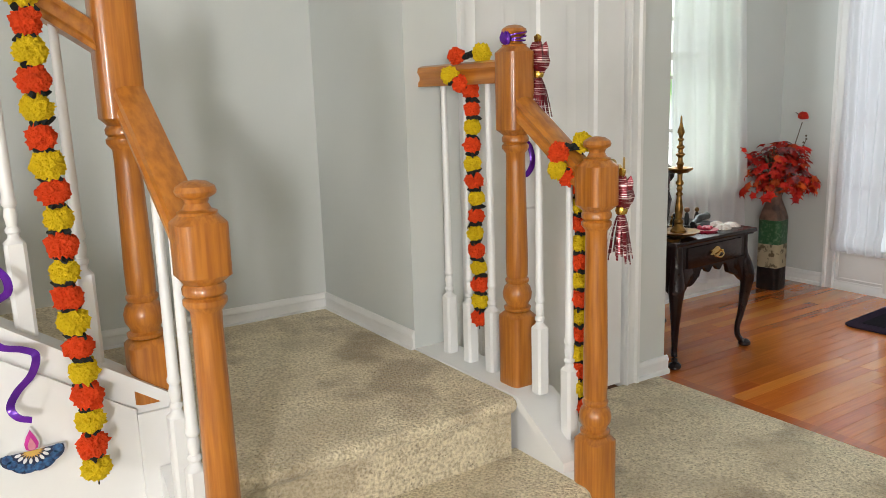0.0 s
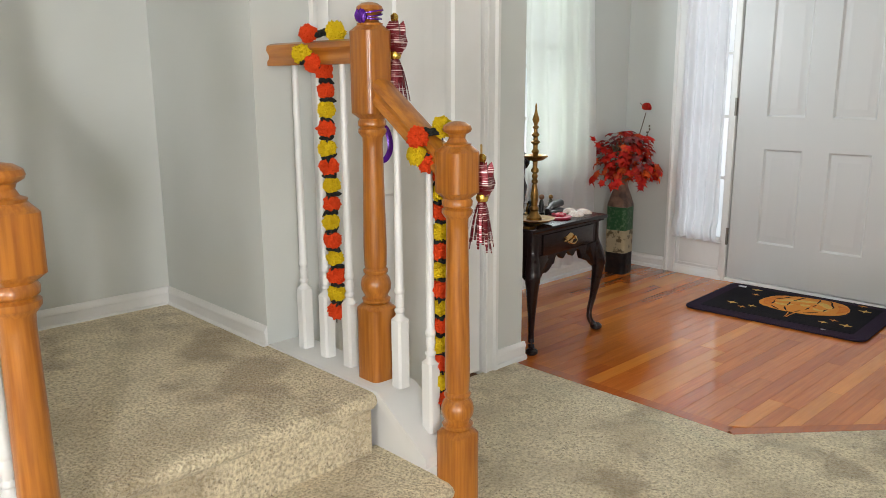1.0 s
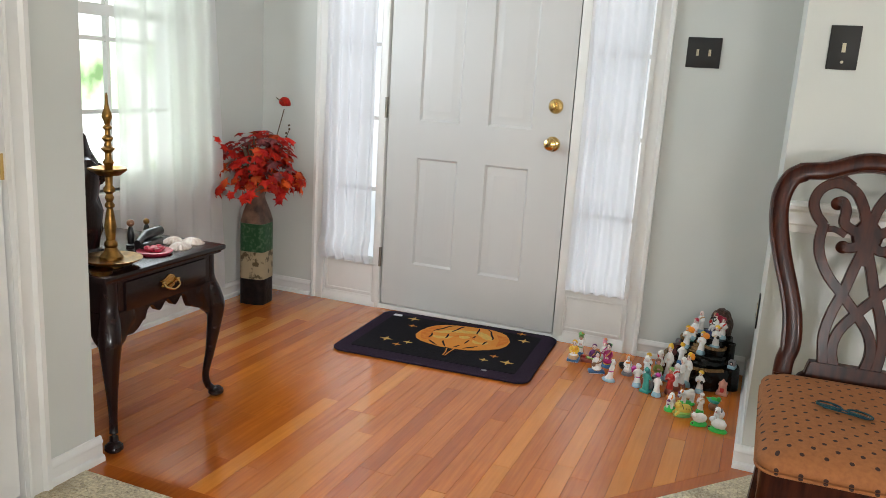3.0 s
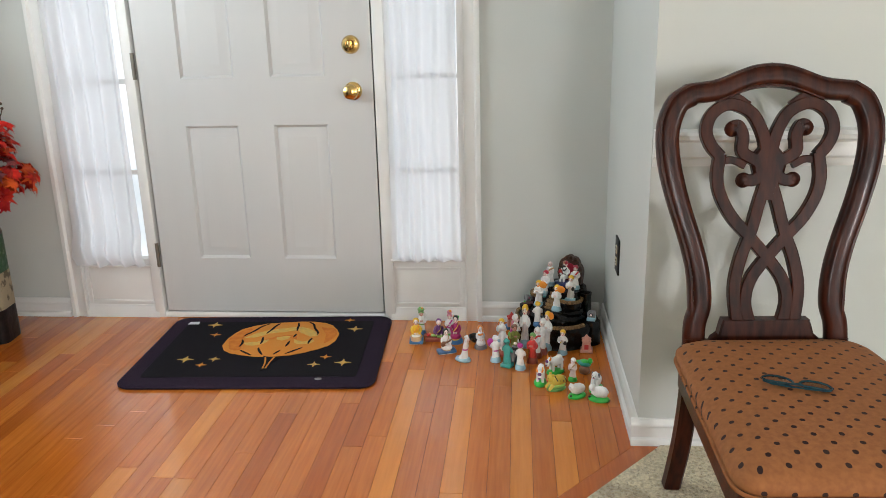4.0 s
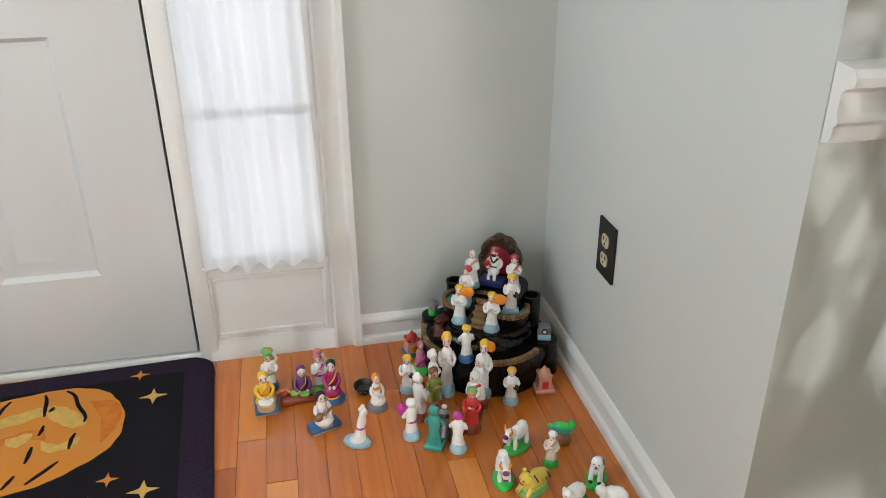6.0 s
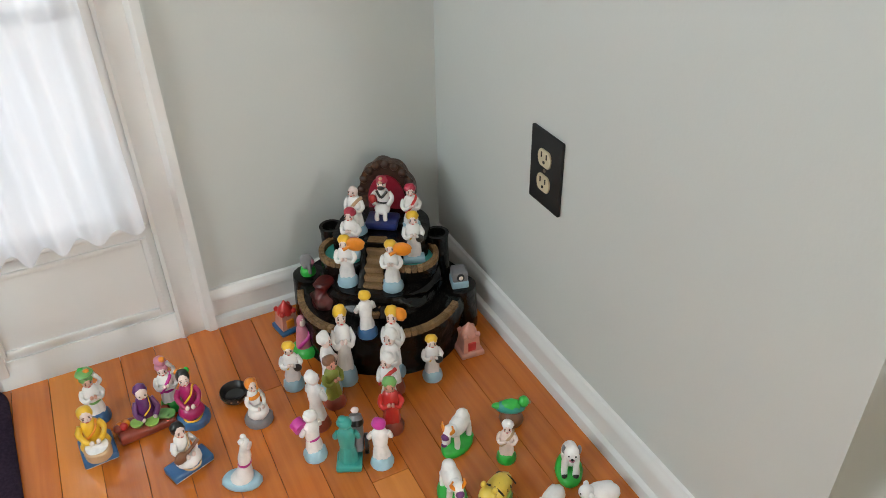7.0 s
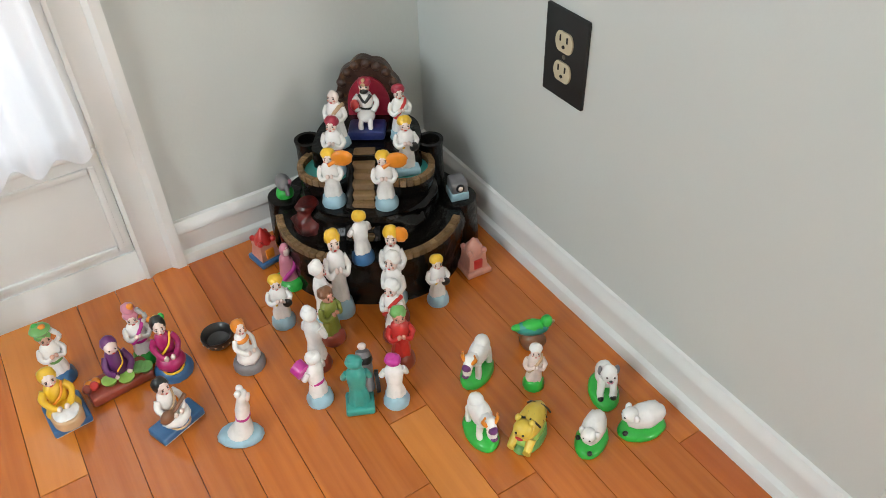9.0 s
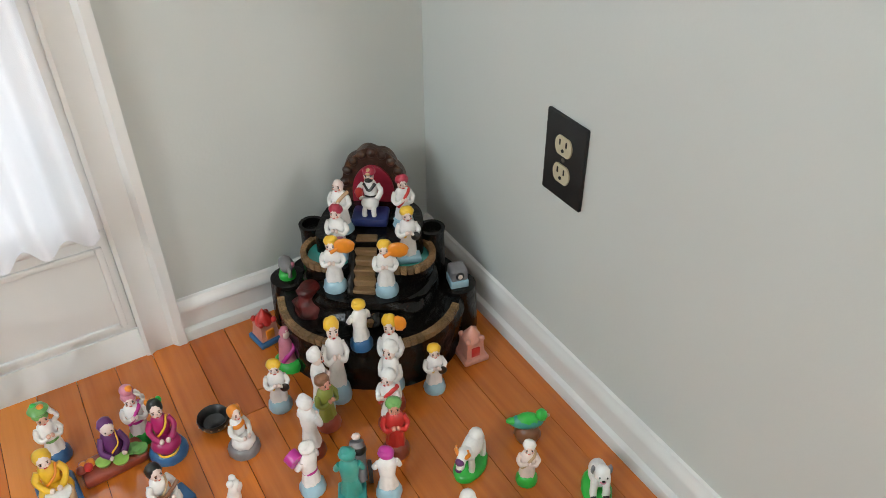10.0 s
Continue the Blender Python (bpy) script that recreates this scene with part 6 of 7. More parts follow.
class Doll:
    """One glazed figurine, gathered as a single mesh with its own colours. It faces its own +x."""

    def __init__(self):
        self.bm, self.names = bmesh.new(), []

    def c(self, colour):
        if colour not in self.names:
            self.names.append(colour)
        return self.names.index(colour)

    def lathe(self, colour, prof, at=(0, 0, 0), n=14, sx=1.0, sy=1.0, m=None):
        before = set(self.bm.verts)
        lathe(self.bm, prof, n=n, mi=self.c(colour), m=m)
        for v in set(self.bm.verts) - before:
            v.co = Vector((v.co.x * sx, v.co.y * sy, v.co.z)) + Vector(at)

    def folds(self, count, depth, z0, z1):
        """Presses upright pleats into everything between two heights."""
        for v in self.bm.verts:
            if z0 < v.co.z < z1:
                f = 1 + depth * math.cos(count * math.atan2(v.co.y, v.co.x))
                v.co.x, v.co.y = v.co.x * f, v.co.y * f

    def face(self, x, z, r, brows="brown"):
        """Painted eyes, brows, mouth and cheeks on the front of a head."""
        for k in (-1, 1):
            self.ball("black", (x + r * 0.84, k * r * 0.40, z + r * 0.14), (r * 0.10, r * 0.15, r * 0.12), n=6)
            self.ball(brows, (x + r * 0.86, k * r * 0.40, z + r * 0.40), (r * 0.08, r * 0.22, r * 0.06), n=6)
            self.ball("peach", (x + r * 0.76, k * r * 0.52, z - r * 0.24), (r * 0.12, r * 0.20, r * 0.16), n=6)
        self.ball("red", (x + r * 0.92, 0, z - r * 0.46), (r * 0.10, r * 0.24, r * 0.09), n=6)

    def ball(self, colour, at, r, n=10, lumps=0.0):
        ball(self.bm, at, r, mi=self.c(colour), n=n, lumps=lumps)

    def tube(self, colour, pts, r, n=8):
        tube(self.bm, smooth_line(pts, 4), r, mi=self.c(colour), n=n)

    def box(self, colour, x0, x1, y0, y1, z0, z1, bevel=0.002):
        box(self.bm, x0, x1, y0, y1, z0, z1, mi=self.c(colour), bevel=bevel)

    def put(self, x, y, z, yaw, label, scale=1.0, category="figurine", group="painted plaster figurines", wide=None):
        rnd = random.Random(int(x * 1e4) + int(y * 1e4))
        for v in self.bm.verts:
            v.co += 0.0011 * Vector((noise.noise(v.co * 110), noise.noise(v.co * 110 + Vector((5, 0, 0))), 0))
        ob = part("figurine", self.bm, [PAINT[k] for k in self.names], angle=70)
        wide = wide or min(scale, 1.0) * 0.93
        ob.matrix_world = pose(x, y, z, 0, 0, yaw) @ Matrix.Diagonal((wide, wide, scale, 1))
        return tagged(ob, label, category, group)


CAMWARD = 158


def standing(x, y, z, h, yaw, label, robe="white", base="skyblue", hat="yellow", sash=None, skin="pale", extra=None, base_square=False, stole=None, skirt=None):
    """A standing figurine of height h on its little base."""
    d = Doll()
    if base_square:
        d.box(base, -0.019, 0.019, -0.021, 0.021, 0, 0.012, 0.003)
    else:
        d.lathe(base, [(0.001, 0), (0.0205, 0), (0.021, 0.004), (0.018, 0.014), (0.013, 0.020), (0.001, 0.021)], sx=1.0, sy=1.0)
    d.lathe(skirt or robe, [(0.001, 0.010), (0.0155, 0.012), (0.0145, 0.026), (0.0115, 0.040), (0.0110, 0.046), (0.001, 0.047)], sx=0.86, sy=1.0, n=28)
    d.folds(7, 0.07, 0.0115, 0.041)
    d.lathe(robe, [(0.001, 0.040), (0.0112, 0.041), (0.0130, 0.056), (0.0138, 0.066), (0.0115, 0.074), (0.006, 0.079), (0.001, 0.081)], sx=0.84, sy=1.08, n=18)
    d.face(0.0015, 0.0875, 0.0104)
    d.ball(skin, (0.0015, 0, 0.0875), (0.0102, 0.0098, 0.0112))
    d.ball(skin, (0.0112, 0, 0.0865), (0.0018, 0.0018, 0.0026), n=6)
    if hat:
        d.ball(hat, (-0.0022, 0, 0.0925), (0.0118, 0.0125, 0.0088), n=12, lumps=0.15)
        d.ball(hat, (-0.001, 0.002, 0.097), (0.008, 0.009, 0.006), n=10)
    for s in (-1, 1):
        d.tube(robe, [(0, s * 0.013, 0.070), (0.003, s * 0.0185, 0.058), (0.011, s * 0.013, 0.053), (0.0145, s * 0.004, 0.060)], [0.0048] * 5 + [0.0042] * 5 + [0.0035] * 3)
        d.ball(skin, (0.0150, s * 0.0035, 0.0605), 0.0038, n=8)
    if sash:
        d.lathe(sash, [(0.0116, 0.0415), (0.0122, 0.044), (0.0116, 0.0465)], sx=0.9, sy=1.04)
    if stole:
        d.tube(stole, [(-0.008, 0.011, 0.072), (0.006, 0.009, 0.072), (0.0125, -0.002, 0.058), (0.011, -0.011, 0.046)], 0.0034)
    if extra == "trumpet":
        d.ball("orange", (0.007, 0.0225, 0.089), (0.0055, 0.0185, 0.0140), n=14, lumps=0.08)
        d.tube("orange", [(0.012, 0.0, 0.080), (0.010, 0.010, 0.085), (0.007, 0.018, 0.089)], 0.003)
    if extra == "wing":
        d.ball("orange", (0.002, 0.016, 0.092), (0.005, 0.011, 0.010), n=10, lumps=0.3)
    if extra == "shield":
        d.ball("black", (0.013, 0.012, 0.052), (0.004, 0.0085, 0.0085), n=12)
        d.ball("yellow", (0.0145, -0.006, 0.054), 0.0028, n=6)
    if extra == "drum":
        d.lathe("magenta", [(0.001, -0.009), (0.0125, -0.008), (0.0125, 0.008), (0.001, 0.009)], at=(0.012, 0.016, 0.072), m=Matrix.Rotation(1.3, 4, "Y"))
    if extra == "basket":
        d.lathe("leaf", [(0.001, 0), (0.010, 0.001), (0.016, 0.008), (0.012, 0.013), (0.001, 0.016)], at=(0, 0, 0.098))
        d.ball("orange", (0.004, 0.004, 0.110), 0.006, n=8), d.ball("green", (-0.005, -0.003, 0.110), 0.006, n=8)
        d.tube("white", [(0, 0.013, 0.072), (0.002, 0.021, 0.082), (0.003, 0.013, 0.100)], 0.0042)
    if extra == "pot":
        d.ball("rose", (0, 0, 0.107), (0.011, 0.011, 0.010)), d.ball("orange", (0.004, 0.004, 0.112), 0.006, n=8)
        d.tube("white", [(0, 0.013, 0.072), (0.002, 0.020, 0.085), (0.003, 0.011, 0.103)], 0.0040)
    return d.put(x, y, z, yaw, label, h / 0.103)


def seated(x, y, yaw, label, cloth, base, hat, skin="pale", base_square=False, extra=None, scale=1.0, slim=1.0, slab=(0.030, 0.026), trim=None):
    d = Doll()
    if base_square:
        d.box(base, -slab[0], slab[0], -slab[1], slab[1], 0, 0.012, 0.003)
        d.box("white", -slab[0] * 0.96, slab[0] * 0.96, -slab[1] * 0.96, slab[1] * 0.96, -0.0008, 0.0016, 0.0005)
    else:
        d.lathe(base, [(0.001, 0), (0.030, 0), (0.031, 0.006), (0.026, 0.014), (0.001, 0.015)])
    d.ball(cloth, (0.004, 0, 0.022), (0.022, 0.023, 0.013), n=14, lumps=0.12)
    d.lathe(cloth, [(0.001, 0.016), (0.0165, 0.017), (0.0125, 0.036), (0.0140, 0.048), (0.0115, 0.058), (0.006, 0.063), (0.001, 0.065)], at=(-0.006, 0, 0), sx=0.85)
    d.ball(skin, (-0.003, 0, 0.0725), (0.0105, 0.0100, 0.0118))
    d.ball(skin, (0.0072, 0, 0.0715), (0.0018, 0.0018, 0.0026), n=6)
    d.face(-0.003, 0.0725, 0.0106)
    if trim:
        d.tube(trim, [(-0.004, 0.012, 0.060), (0.0075, 0.006, 0.050), (0.008, -0.006, 0.040), (0.002, -0.014, 0.030)], 0.0017)
        d.tube(trim, [(0.006, 0.020, 0.016), (0.024, 0.009, 0.015), (0.024, -0.009, 0.015), (0.006, -0.020, 0.016)], 0.0016)
    d.ball(hat, (-0.0072, 0, 0.0755), (0.0118, 0.0122, 0.0115), n=12, lumps=0.1)
    for s in (-1, 1):
        d.tube(cloth, [(-0.006, s * 0.013, 0.055), (0, s * 0.019, 0.044), (0.012, s * 0.012, 0.036), (0.018, s * 0.005, 0.036)], [0.005] * 5 + [0.0045] * 5 + [0.0036] * 3)
        d.ball(skin, (0.019, s * 0.005, 0.036), 0.004, n=8)
    if extra == "drum":
        d.lathe("tan", [(0.001, 0), (0.020, 0.0), (0.021, 0.012), (0.019, 0.016), (0.001, 0.016)], at=(0.022, 0, 0.014), n=18)
        d.lathe("white", [(0.001, 0), (0.0175, 0.0), (0.017, 0.002), (0.001, 0.003)], at=(0.022, 0, 0.0295), n=18)
    if extra == "veil":
        d.lathe(hat, [(0.0135, 0.050), (0.0125, 0.064), (0.0132, 0.074), (0.009, 0.085), (0.001, 0.088)], at=(-0.008, 0, 0), sx=0.8)
    if extra == "flowers":
        for k, c in enumerate(("orange", "yellow", "green")):
            d.ball(c, (-0.014, -0.008 + 0.008 * k, 0.080), 0.0052, n=8)
    if extra == "scarf":
        d.tube(hat, [(-0.010, 0.011, 0.078), (-0.012, 0.013, 0.066), (-0.008, 0.013, 0.056)], 0.0048)
        d.lathe("orange", [(0.0128, 0.049), (0.0150, 0.052), (0.0120, 0.056)], at=(-0.004, 0, 0), sx=0.86)
    if extra == "lute":
        d.ball("brown", (0.012, -0.014, 0.036), (0.008, 0.013, 0.010), lumps=0.1)
        d.tube("brown", [(0.012, -0.014, 0.036), (0.014, 0.005, 0.044), (0.012, 0.022, 0.052)], 0.003)
    return d.put(x, y, 0, yaw, label, 1.14 * scale, wide=1.06 * scale * slim)


# village scene on the left of the fort
standing(4.946, 1.279, 0, 0.098, 190, "white plaster figurine carrying a basket on its head", base="blue", hat="leaf", sash="leaf", extra="basket", skin="skin")
seated(4.872, 1.290, 185, "yellow plaster figurine seated with a drum", "yellow", "blue", "yellow", base_square=True, extra="drum", scale=0.93, trim="orange")
standing(4.917, 1.167, 0, 0.098, 175, "white plaster figurine with magenta shawl and head load", base="green", hat="rose", sash="magenta", extra="pot", stole="magenta")
seated(4.870, 1.141, 175, "plum plaster figurine seated on a blue base", "plum", "blue", "black", extra="flowers", skin="pale", scale=1.06, slim=0.80, trim="yellow")
seated(4.775, 1.168, 200, "white plaster figurine seated with a brown lute", "white", "blue", "black", base_square=True, extra="lute", skin="pale", scale=0.92, slim=0.92, slab=(0.019, 0.038), trim="tan")
seated(4.819, 1.046, 200, "white plaster figurine with orange turban on grey base", "white", "grey", "orange", scale=0.90, slim=0.80, extra="scarf")
d = Doll()
d.box("terracotta", -0.022, 0.022, -0.045, 0.045, 0, 0.016, 0.004)
d.lathe("purple", [(0.001, 0.012), (0.018, 0.013), (0.015, 0.035), (0.011, 0.052), (0.005, 0.058), (0.001, 0.059)], at=(-0.012, 0.008, 0))
d.ball("pale", (-0.006, 0.008, 0.066), (0.0098, 0.0095, 0.0108))
for k in (-1, 1):
    d.ball("black", (0.0030, 0.008 + k * 0.004, 0.0675), 0.0012, n=6)
    d.tube("purple", [(-0.012, 0.008 + k * 0.012, 0.048), (-0.002, 0.008 + k * 0.018, 0.034), (0.008, 0.008 + k * 0.010, 0.026)], 0.0046)
    d.ball("pale", (0.010, 0.008 + k * 0.009, 0.025), 0.0036, n=8)
d.ball("red", (0.0036, 0.008, 0.0618), (0.001, 0.0024, 0.001), n=6)
d.tube("yellow", [(-0.010, 0.016, 0.056), (0.0045, 0.014, 0.044), (0.006, 0.002, 0.030)], 0.0012)
d.ball("purple", (-0.013, 0.008, 0.069), (0.0112, 0.0118, 0.0118))
for px, py, c in ((0.006, 0.030, "leaf"), (0.014, 0.010, "lime"), (0.004, -0.012, "lime"), (0.012, 0.038, "leaf")):
    d.lathe(c, [(0.001, 0), (0.009, 0.0), (0.0115, 0.006), (0.009, 0.006), (0.001, 0.004)], at=(px, py, 0.016))
for k in range(4):
    d.ball(("orange", "red", "orange", "terracotta")[k], (-0.004 + 0.006 * (k % 2), -0.028 - 0.005 * k, 0.022), 0.007, n=8)
d.put(4.888, 1.214, 0, 185, "purple plaster figurine behind a brown vegetable stall", 1.02, wide=0.98)
d = Doll()
d.lathe("skyblue", [(0.001, 0), (0.021, 0), (0.0225, 0.004), (0.019, 0.012), (0.001, 0.014)], sx=1.15, sy=0.95)
d.lathe("white", [(0.001, 0.008), (0.018, 0.010), (0.014, 0.028), (0.0105, 0.046), (0.012, 0.060), (0.010, 0.072), (0.008, 0.085), (0.0085, 0.093), (0.005, 0.099), (0.001, 0.1)], sx=0.85)
d.lathe("magenta", [(0.0108, 0.045), (0.0118, 0.048), (0.0112, 0.051)], sx=0.9)
d.ball("pale", (0.007, 0, 0.086), (0.004, 0.0065, 0.0085)), d.ball("white", (-0.004, 0.005, 0.099), 0.005, n=8), d.ball("white", (-0.004, -0.005, 0.099), 0.005, n=8)
for v in d.bm.verts:
    v.co.x += 0.16 * max(0.0, v.co.z - 0.02)
    if v.co.z < 0.016:
        v.co.x = v.co.x * 1.25 - 0.006
d.put(4.705, 1.098, 0, 240, "white plaster figurine with pink sash on pale base", 0.95, wide=0.98)
bm = bmesh.new()
lathe(bm, [(0.001, 0.0), (0.012, 0.0), (0.021, 0.010), (0.0245, 0.020), (0.0235, 0.024), (0.0205, 0.022), (0.016, 0.012), (0.001, 0.007)], n=24)
for k in range(14):
    a = 2 * math.pi * k / 14
    ball(bm, (0.0235 * math.cos(a), 0.0235 * math.sin(a), 0.018), 0.0018, mi=1, n=6)
ob = tagged(part("toy_well", bm, [PAINT["black"], PAINT["tan"]]), "small black toy well or bowl on the floor", "toy bowl")
ob.matrix_world = pose(4.880, 1.069, 0)

# the two lines leading up to the fort
standing(4.705, 0.988, 0, 0.100, 20, "white plaster figurine blowing a magenta horn", hat="white", sash="magenta", extra="drum")
standing(4.664, 0.947, 0, 0.105, -25, "teal plaster figurine in a long cloak", robe="teal", base="teal", hat="teal", skin="teal", base_square=True)
standing(4.644, 0.901, 0, 0.098, -22, "white plaster figurine with a magenta turban", hat="magenta")
standing(4.762, 0.962, 0, 0.120, -60, "tall white plaster figurine with white turban", base="terracotta", hat="white")
standing(4.700, 0.859, 0, 0.112, 160, "red plaster figurine with a green turban", robe="red", base="terracotta", hat="leaf", skin="peach")
standing(4.797, 0.922, 0, 0.104, 200, "olive plaster figurine with brown turban on red base", robe="olive", base="terracotta", hat="brown", skin="peach")
standing(4.748, 0.842, 0, 0.116, 120, "white plaster figurine with red jacket trim", base="terracotta", hat="white", stole="red")
standing(4.778, 0.822, 0, 0.138, 120, "white plaster figurine with pale turban", base="terracotta", hat="white")
standing(4.826, 0.918, 0, 0.132, 240, "white plaster figurine with pale turban", base="skyblue", hat="white")
standing(4.815, 0.803, 0, 0.150, 150, "tall white plaster figurine with yellow turban", extra="wing")
standing(4.838, 0.884, 0, 0.166, 170, "tall white plaster figurine with yellow turban", extra=None)
standing(4.776, 0.750, 0, 0.094, 165, "white plaster guard figurine with a black shield", extra="shield")
standing(4.868, 0.970, 0, 0.098, 165, "white plaster guard figurine with a black shield", extra="shield")
d = Doll()
d.lathe("grey", [(0.001, 0.0), (0.012, 0.0), (0.0125, 0.05), (0.010, 0.058), (0.001, 0.058)], m=Matrix.Rotation(0.5, 4, "Y"), at=(-0.02, 0, 0.012))
d.lathe("black", [(0.0128, 0.04), (0.014, 0.044), (0.0128, 0.05)], m=Matrix.Rotation(0.5, 4, "Y"), at=(-0.02, 0, 0.012))
d.ball("pale", (0.010, 0, 0.070), (0.006, 0.007, 0.005), n=8)
for s in (-1, 1):
    d.lathe("black", [(0.001, -0.003), (0.017, -0.003), (0.017, 0.003), (0.001, 0.003)], at=(-0.012, s * 0.016, 0.017), m=Matrix.Rotation(math.pi / 2, 4, "X"))
d.put(4.692, 0.922, 0, -22, "grey and black plaster toy cannon", category="toy cannon")
d = Doll()
d.lathe("green", [(0.001, 0), (0.024, 0), (0.024, 0.006), (0.018, 0.014), (0.001, 0.016)], sx=1.2)
d.lathe("rose", [(0.001, 0.010), (0.017, 0.012), (0.014, 0.034), (0.012, 0.052), (0.006, 0.060), (0.001, 0.062)])
d.ball("rose", (0.002, 0, 0.071), (0.0095, 0.0095, 0.012)), d.ball("pale", (0.006, 0, 0.070), (0.006, 0.007, 0.010))
d.tube("magenta", [(0.004, 0.013, 0.055), (0.013, 0.008, 0.040), (0.013, -0.008, 0.028), (0.008, -0.014, 0.018)], 0.004)
d.put(4.945, 0.925, 0, 190, "pink robed plaster figurine seated on green base")


def hut(x, y, yaw, body, trim, roof, base, label):
    d = Doll()
    d.box(base, -0.024, 0.024, -0.024, 0.024, 0, 0.010, 0.003)
    d.lathe(body, [(0.026, 0.008), (0.022, 0.030), (0.022, 0.040), (0.001, 0.041)], n=4, m=Matrix.Rotation(math.pi / 4, 4, "Z"))
    d.box(trim, 0.012, 0.0185, -0.008, 0.008, 0.012, 0.030, 0.001)
    d.lathe(roof, [(0.017, 0.038), (0.015, 0.048), (0.008, 0.056), (0.004, 0.062), (0.001, 0.066)], n=12)
    for sx in (-1, 1):
        for sy in (-1, 1):
            d.ball(roof, (sx * 0.013, sy * 0.013, 0.044), 0.0055, n=8)
    d.put(x, y, 0, yaw, label, category="toy house")


hut(5.020, 0.934, 190, "peach", "orange", "red", "blue", "small peach toy temple with red roof")
hut(4.806, 0.663, 175, "peach", "red", "peach", "peach", "small peach toy temple with red doorway")

# figures on the fort
standing(4.842, 0.838, 0.083, 0.094, 0, "white plaster figurine with yellow turban facing the fort", base="blue")
standing(4.939, 0.832, 0.125, 0.100, 150, "white plaster trumpeter figurine with orange horn", extra="trumpet")
standing(4.888, 0.768, 0.125, 0.100, 150, "white plaster trumpeter figurine with orange horn", extra="trumpet")
standing(4.910, 0.716, 0.156, 0.098, 160, "white plaster figurine with yellow turban and black shield", extra="shield", base_square=True)
standing(4.972, 0.806, 0.156, 0.098, 140, "white plaster figurine with red turban", hat="crimson", sash="rose", base="skyblue")
standing(4.958, 0.697, 0.184, 0.094, 165, "white plaster figurine with crimson turban and sash", hat="crimson", stole="red")
standing(4.996, 0.787, 0.184, 0.100, 130, "white plaster figurine with bare head and tan stole", hat=None, stole="tan")
d = Doll()
d.ball("white", (0.006, 0, 0.012), (0.015, 0.016, 0.010), n=12)
d.lathe("white", [(0.001, 0.004), (0.013, 0.005), (0.011, 0.022), (0.0135, 0.036), (0.010, 0.046), (0.005, 0.050), (0.001, 0.051)], at=(-0.004, 0, 0), sx=0.85)
d.lathe("black", [(0.0108, 0.020), (0.0118, 0.0225), (0.0108, 0.025)], at=(-0.004, 0, 0), sx=0.9)
d.tube("black", [(0.003, 0.010, 0.047), (0.008, 0.0, 0.036), (0.003, -0.010, 0.047)], 0.0026)
for s in (-1, 1):
    d.tube("white", [(-0.004, s * 0.012, 0.042), (0, s * 0.019, 0.032), (0.010, s * 0.013, 0.022)], 0.0046)
    d.tube("white", [(0.012, s * 0.007, 0.012), (0.020, s * 0.008, 0.004), (0.021, s * 0.008, -0.006)], 0.0045)
    d.ball("magenta" if s > 0 else "black", (0.024, s * 0.008, -0.010), (0.007, 0.0045, 0.004), n=8)
d.ball("pale", (-0.002, 0, 0.059), (0.0095, 0.009, 0.011)), d.ball("black", (0.004, 0, 0.054), (0.006, 0.0075, 0.005), n=8)
d.ball("crimson", (-0.003, 0, 0.066), (0.0112, 0.0115, 0.0085), lumps=0.1), d.ball("tan", (0.004, 0, 0.072), 0.0035, n=8)
d.ball("red", (0.006, -0.018, 0.030), (0.007, 0.008, 0.010), n=8)
d.face(-0.002, 0.0595, 0.0102, "black")
d.ball("tan", (0.0085, 0, 0.0665), (0.002, 0.004, 0.003), n=6)
king = FO + (pose(0, 0, 0, 0, 0, FYAW) @ Vector((-0.040, 0, 0)))
d.put(king.x, king.y, 0.207, FYAW, "white plaster king figurine seated on the throne")
d = Doll()
d.lathe("green", [(0.001, 0), (0.016, 0), (0.016, 0.006), (0.013, 0.014), (0.001, 0.015)])
d.ball("grey", (0, 0, 0.026), (0.019, 0.014, 0.014), lumps=0.12), d.tube("grey", [(0.014, 0, 0.028), (0.021, 0, 0.022), (0.020, 0, 0.012)], 0.004), d.ball("rose", (0.012, 0.008, 0.030), 0.005, n=8)
d.put(5.048, 0.873, 0.089, 175, "grey plaster elephant figurine on green base", category="animal figurine")
d = Doll()
d.box("skyblue", -0.018, 0.018, -0.016, 0.016, 0, 0.014, 0.002)
d.box("grey", -0.016, 0.016, -0.015, 0.015, 0.012, 0.034, 0.004)
d.lathe("black", [(0.001, 0), (0.008, 0.0), (0.007, 0.002), (0.001, 0.002)], at=(0.016, 0, 0.024), m=Matrix.Rotation(1.57, 4, "Y")), d.ball("pale", (0.0175, 0, 0.024), 0.0045, n=8)
d.put(4.886, 0.640, 0.089, 165, "grey and blue plaster box ornament", category="ornament")


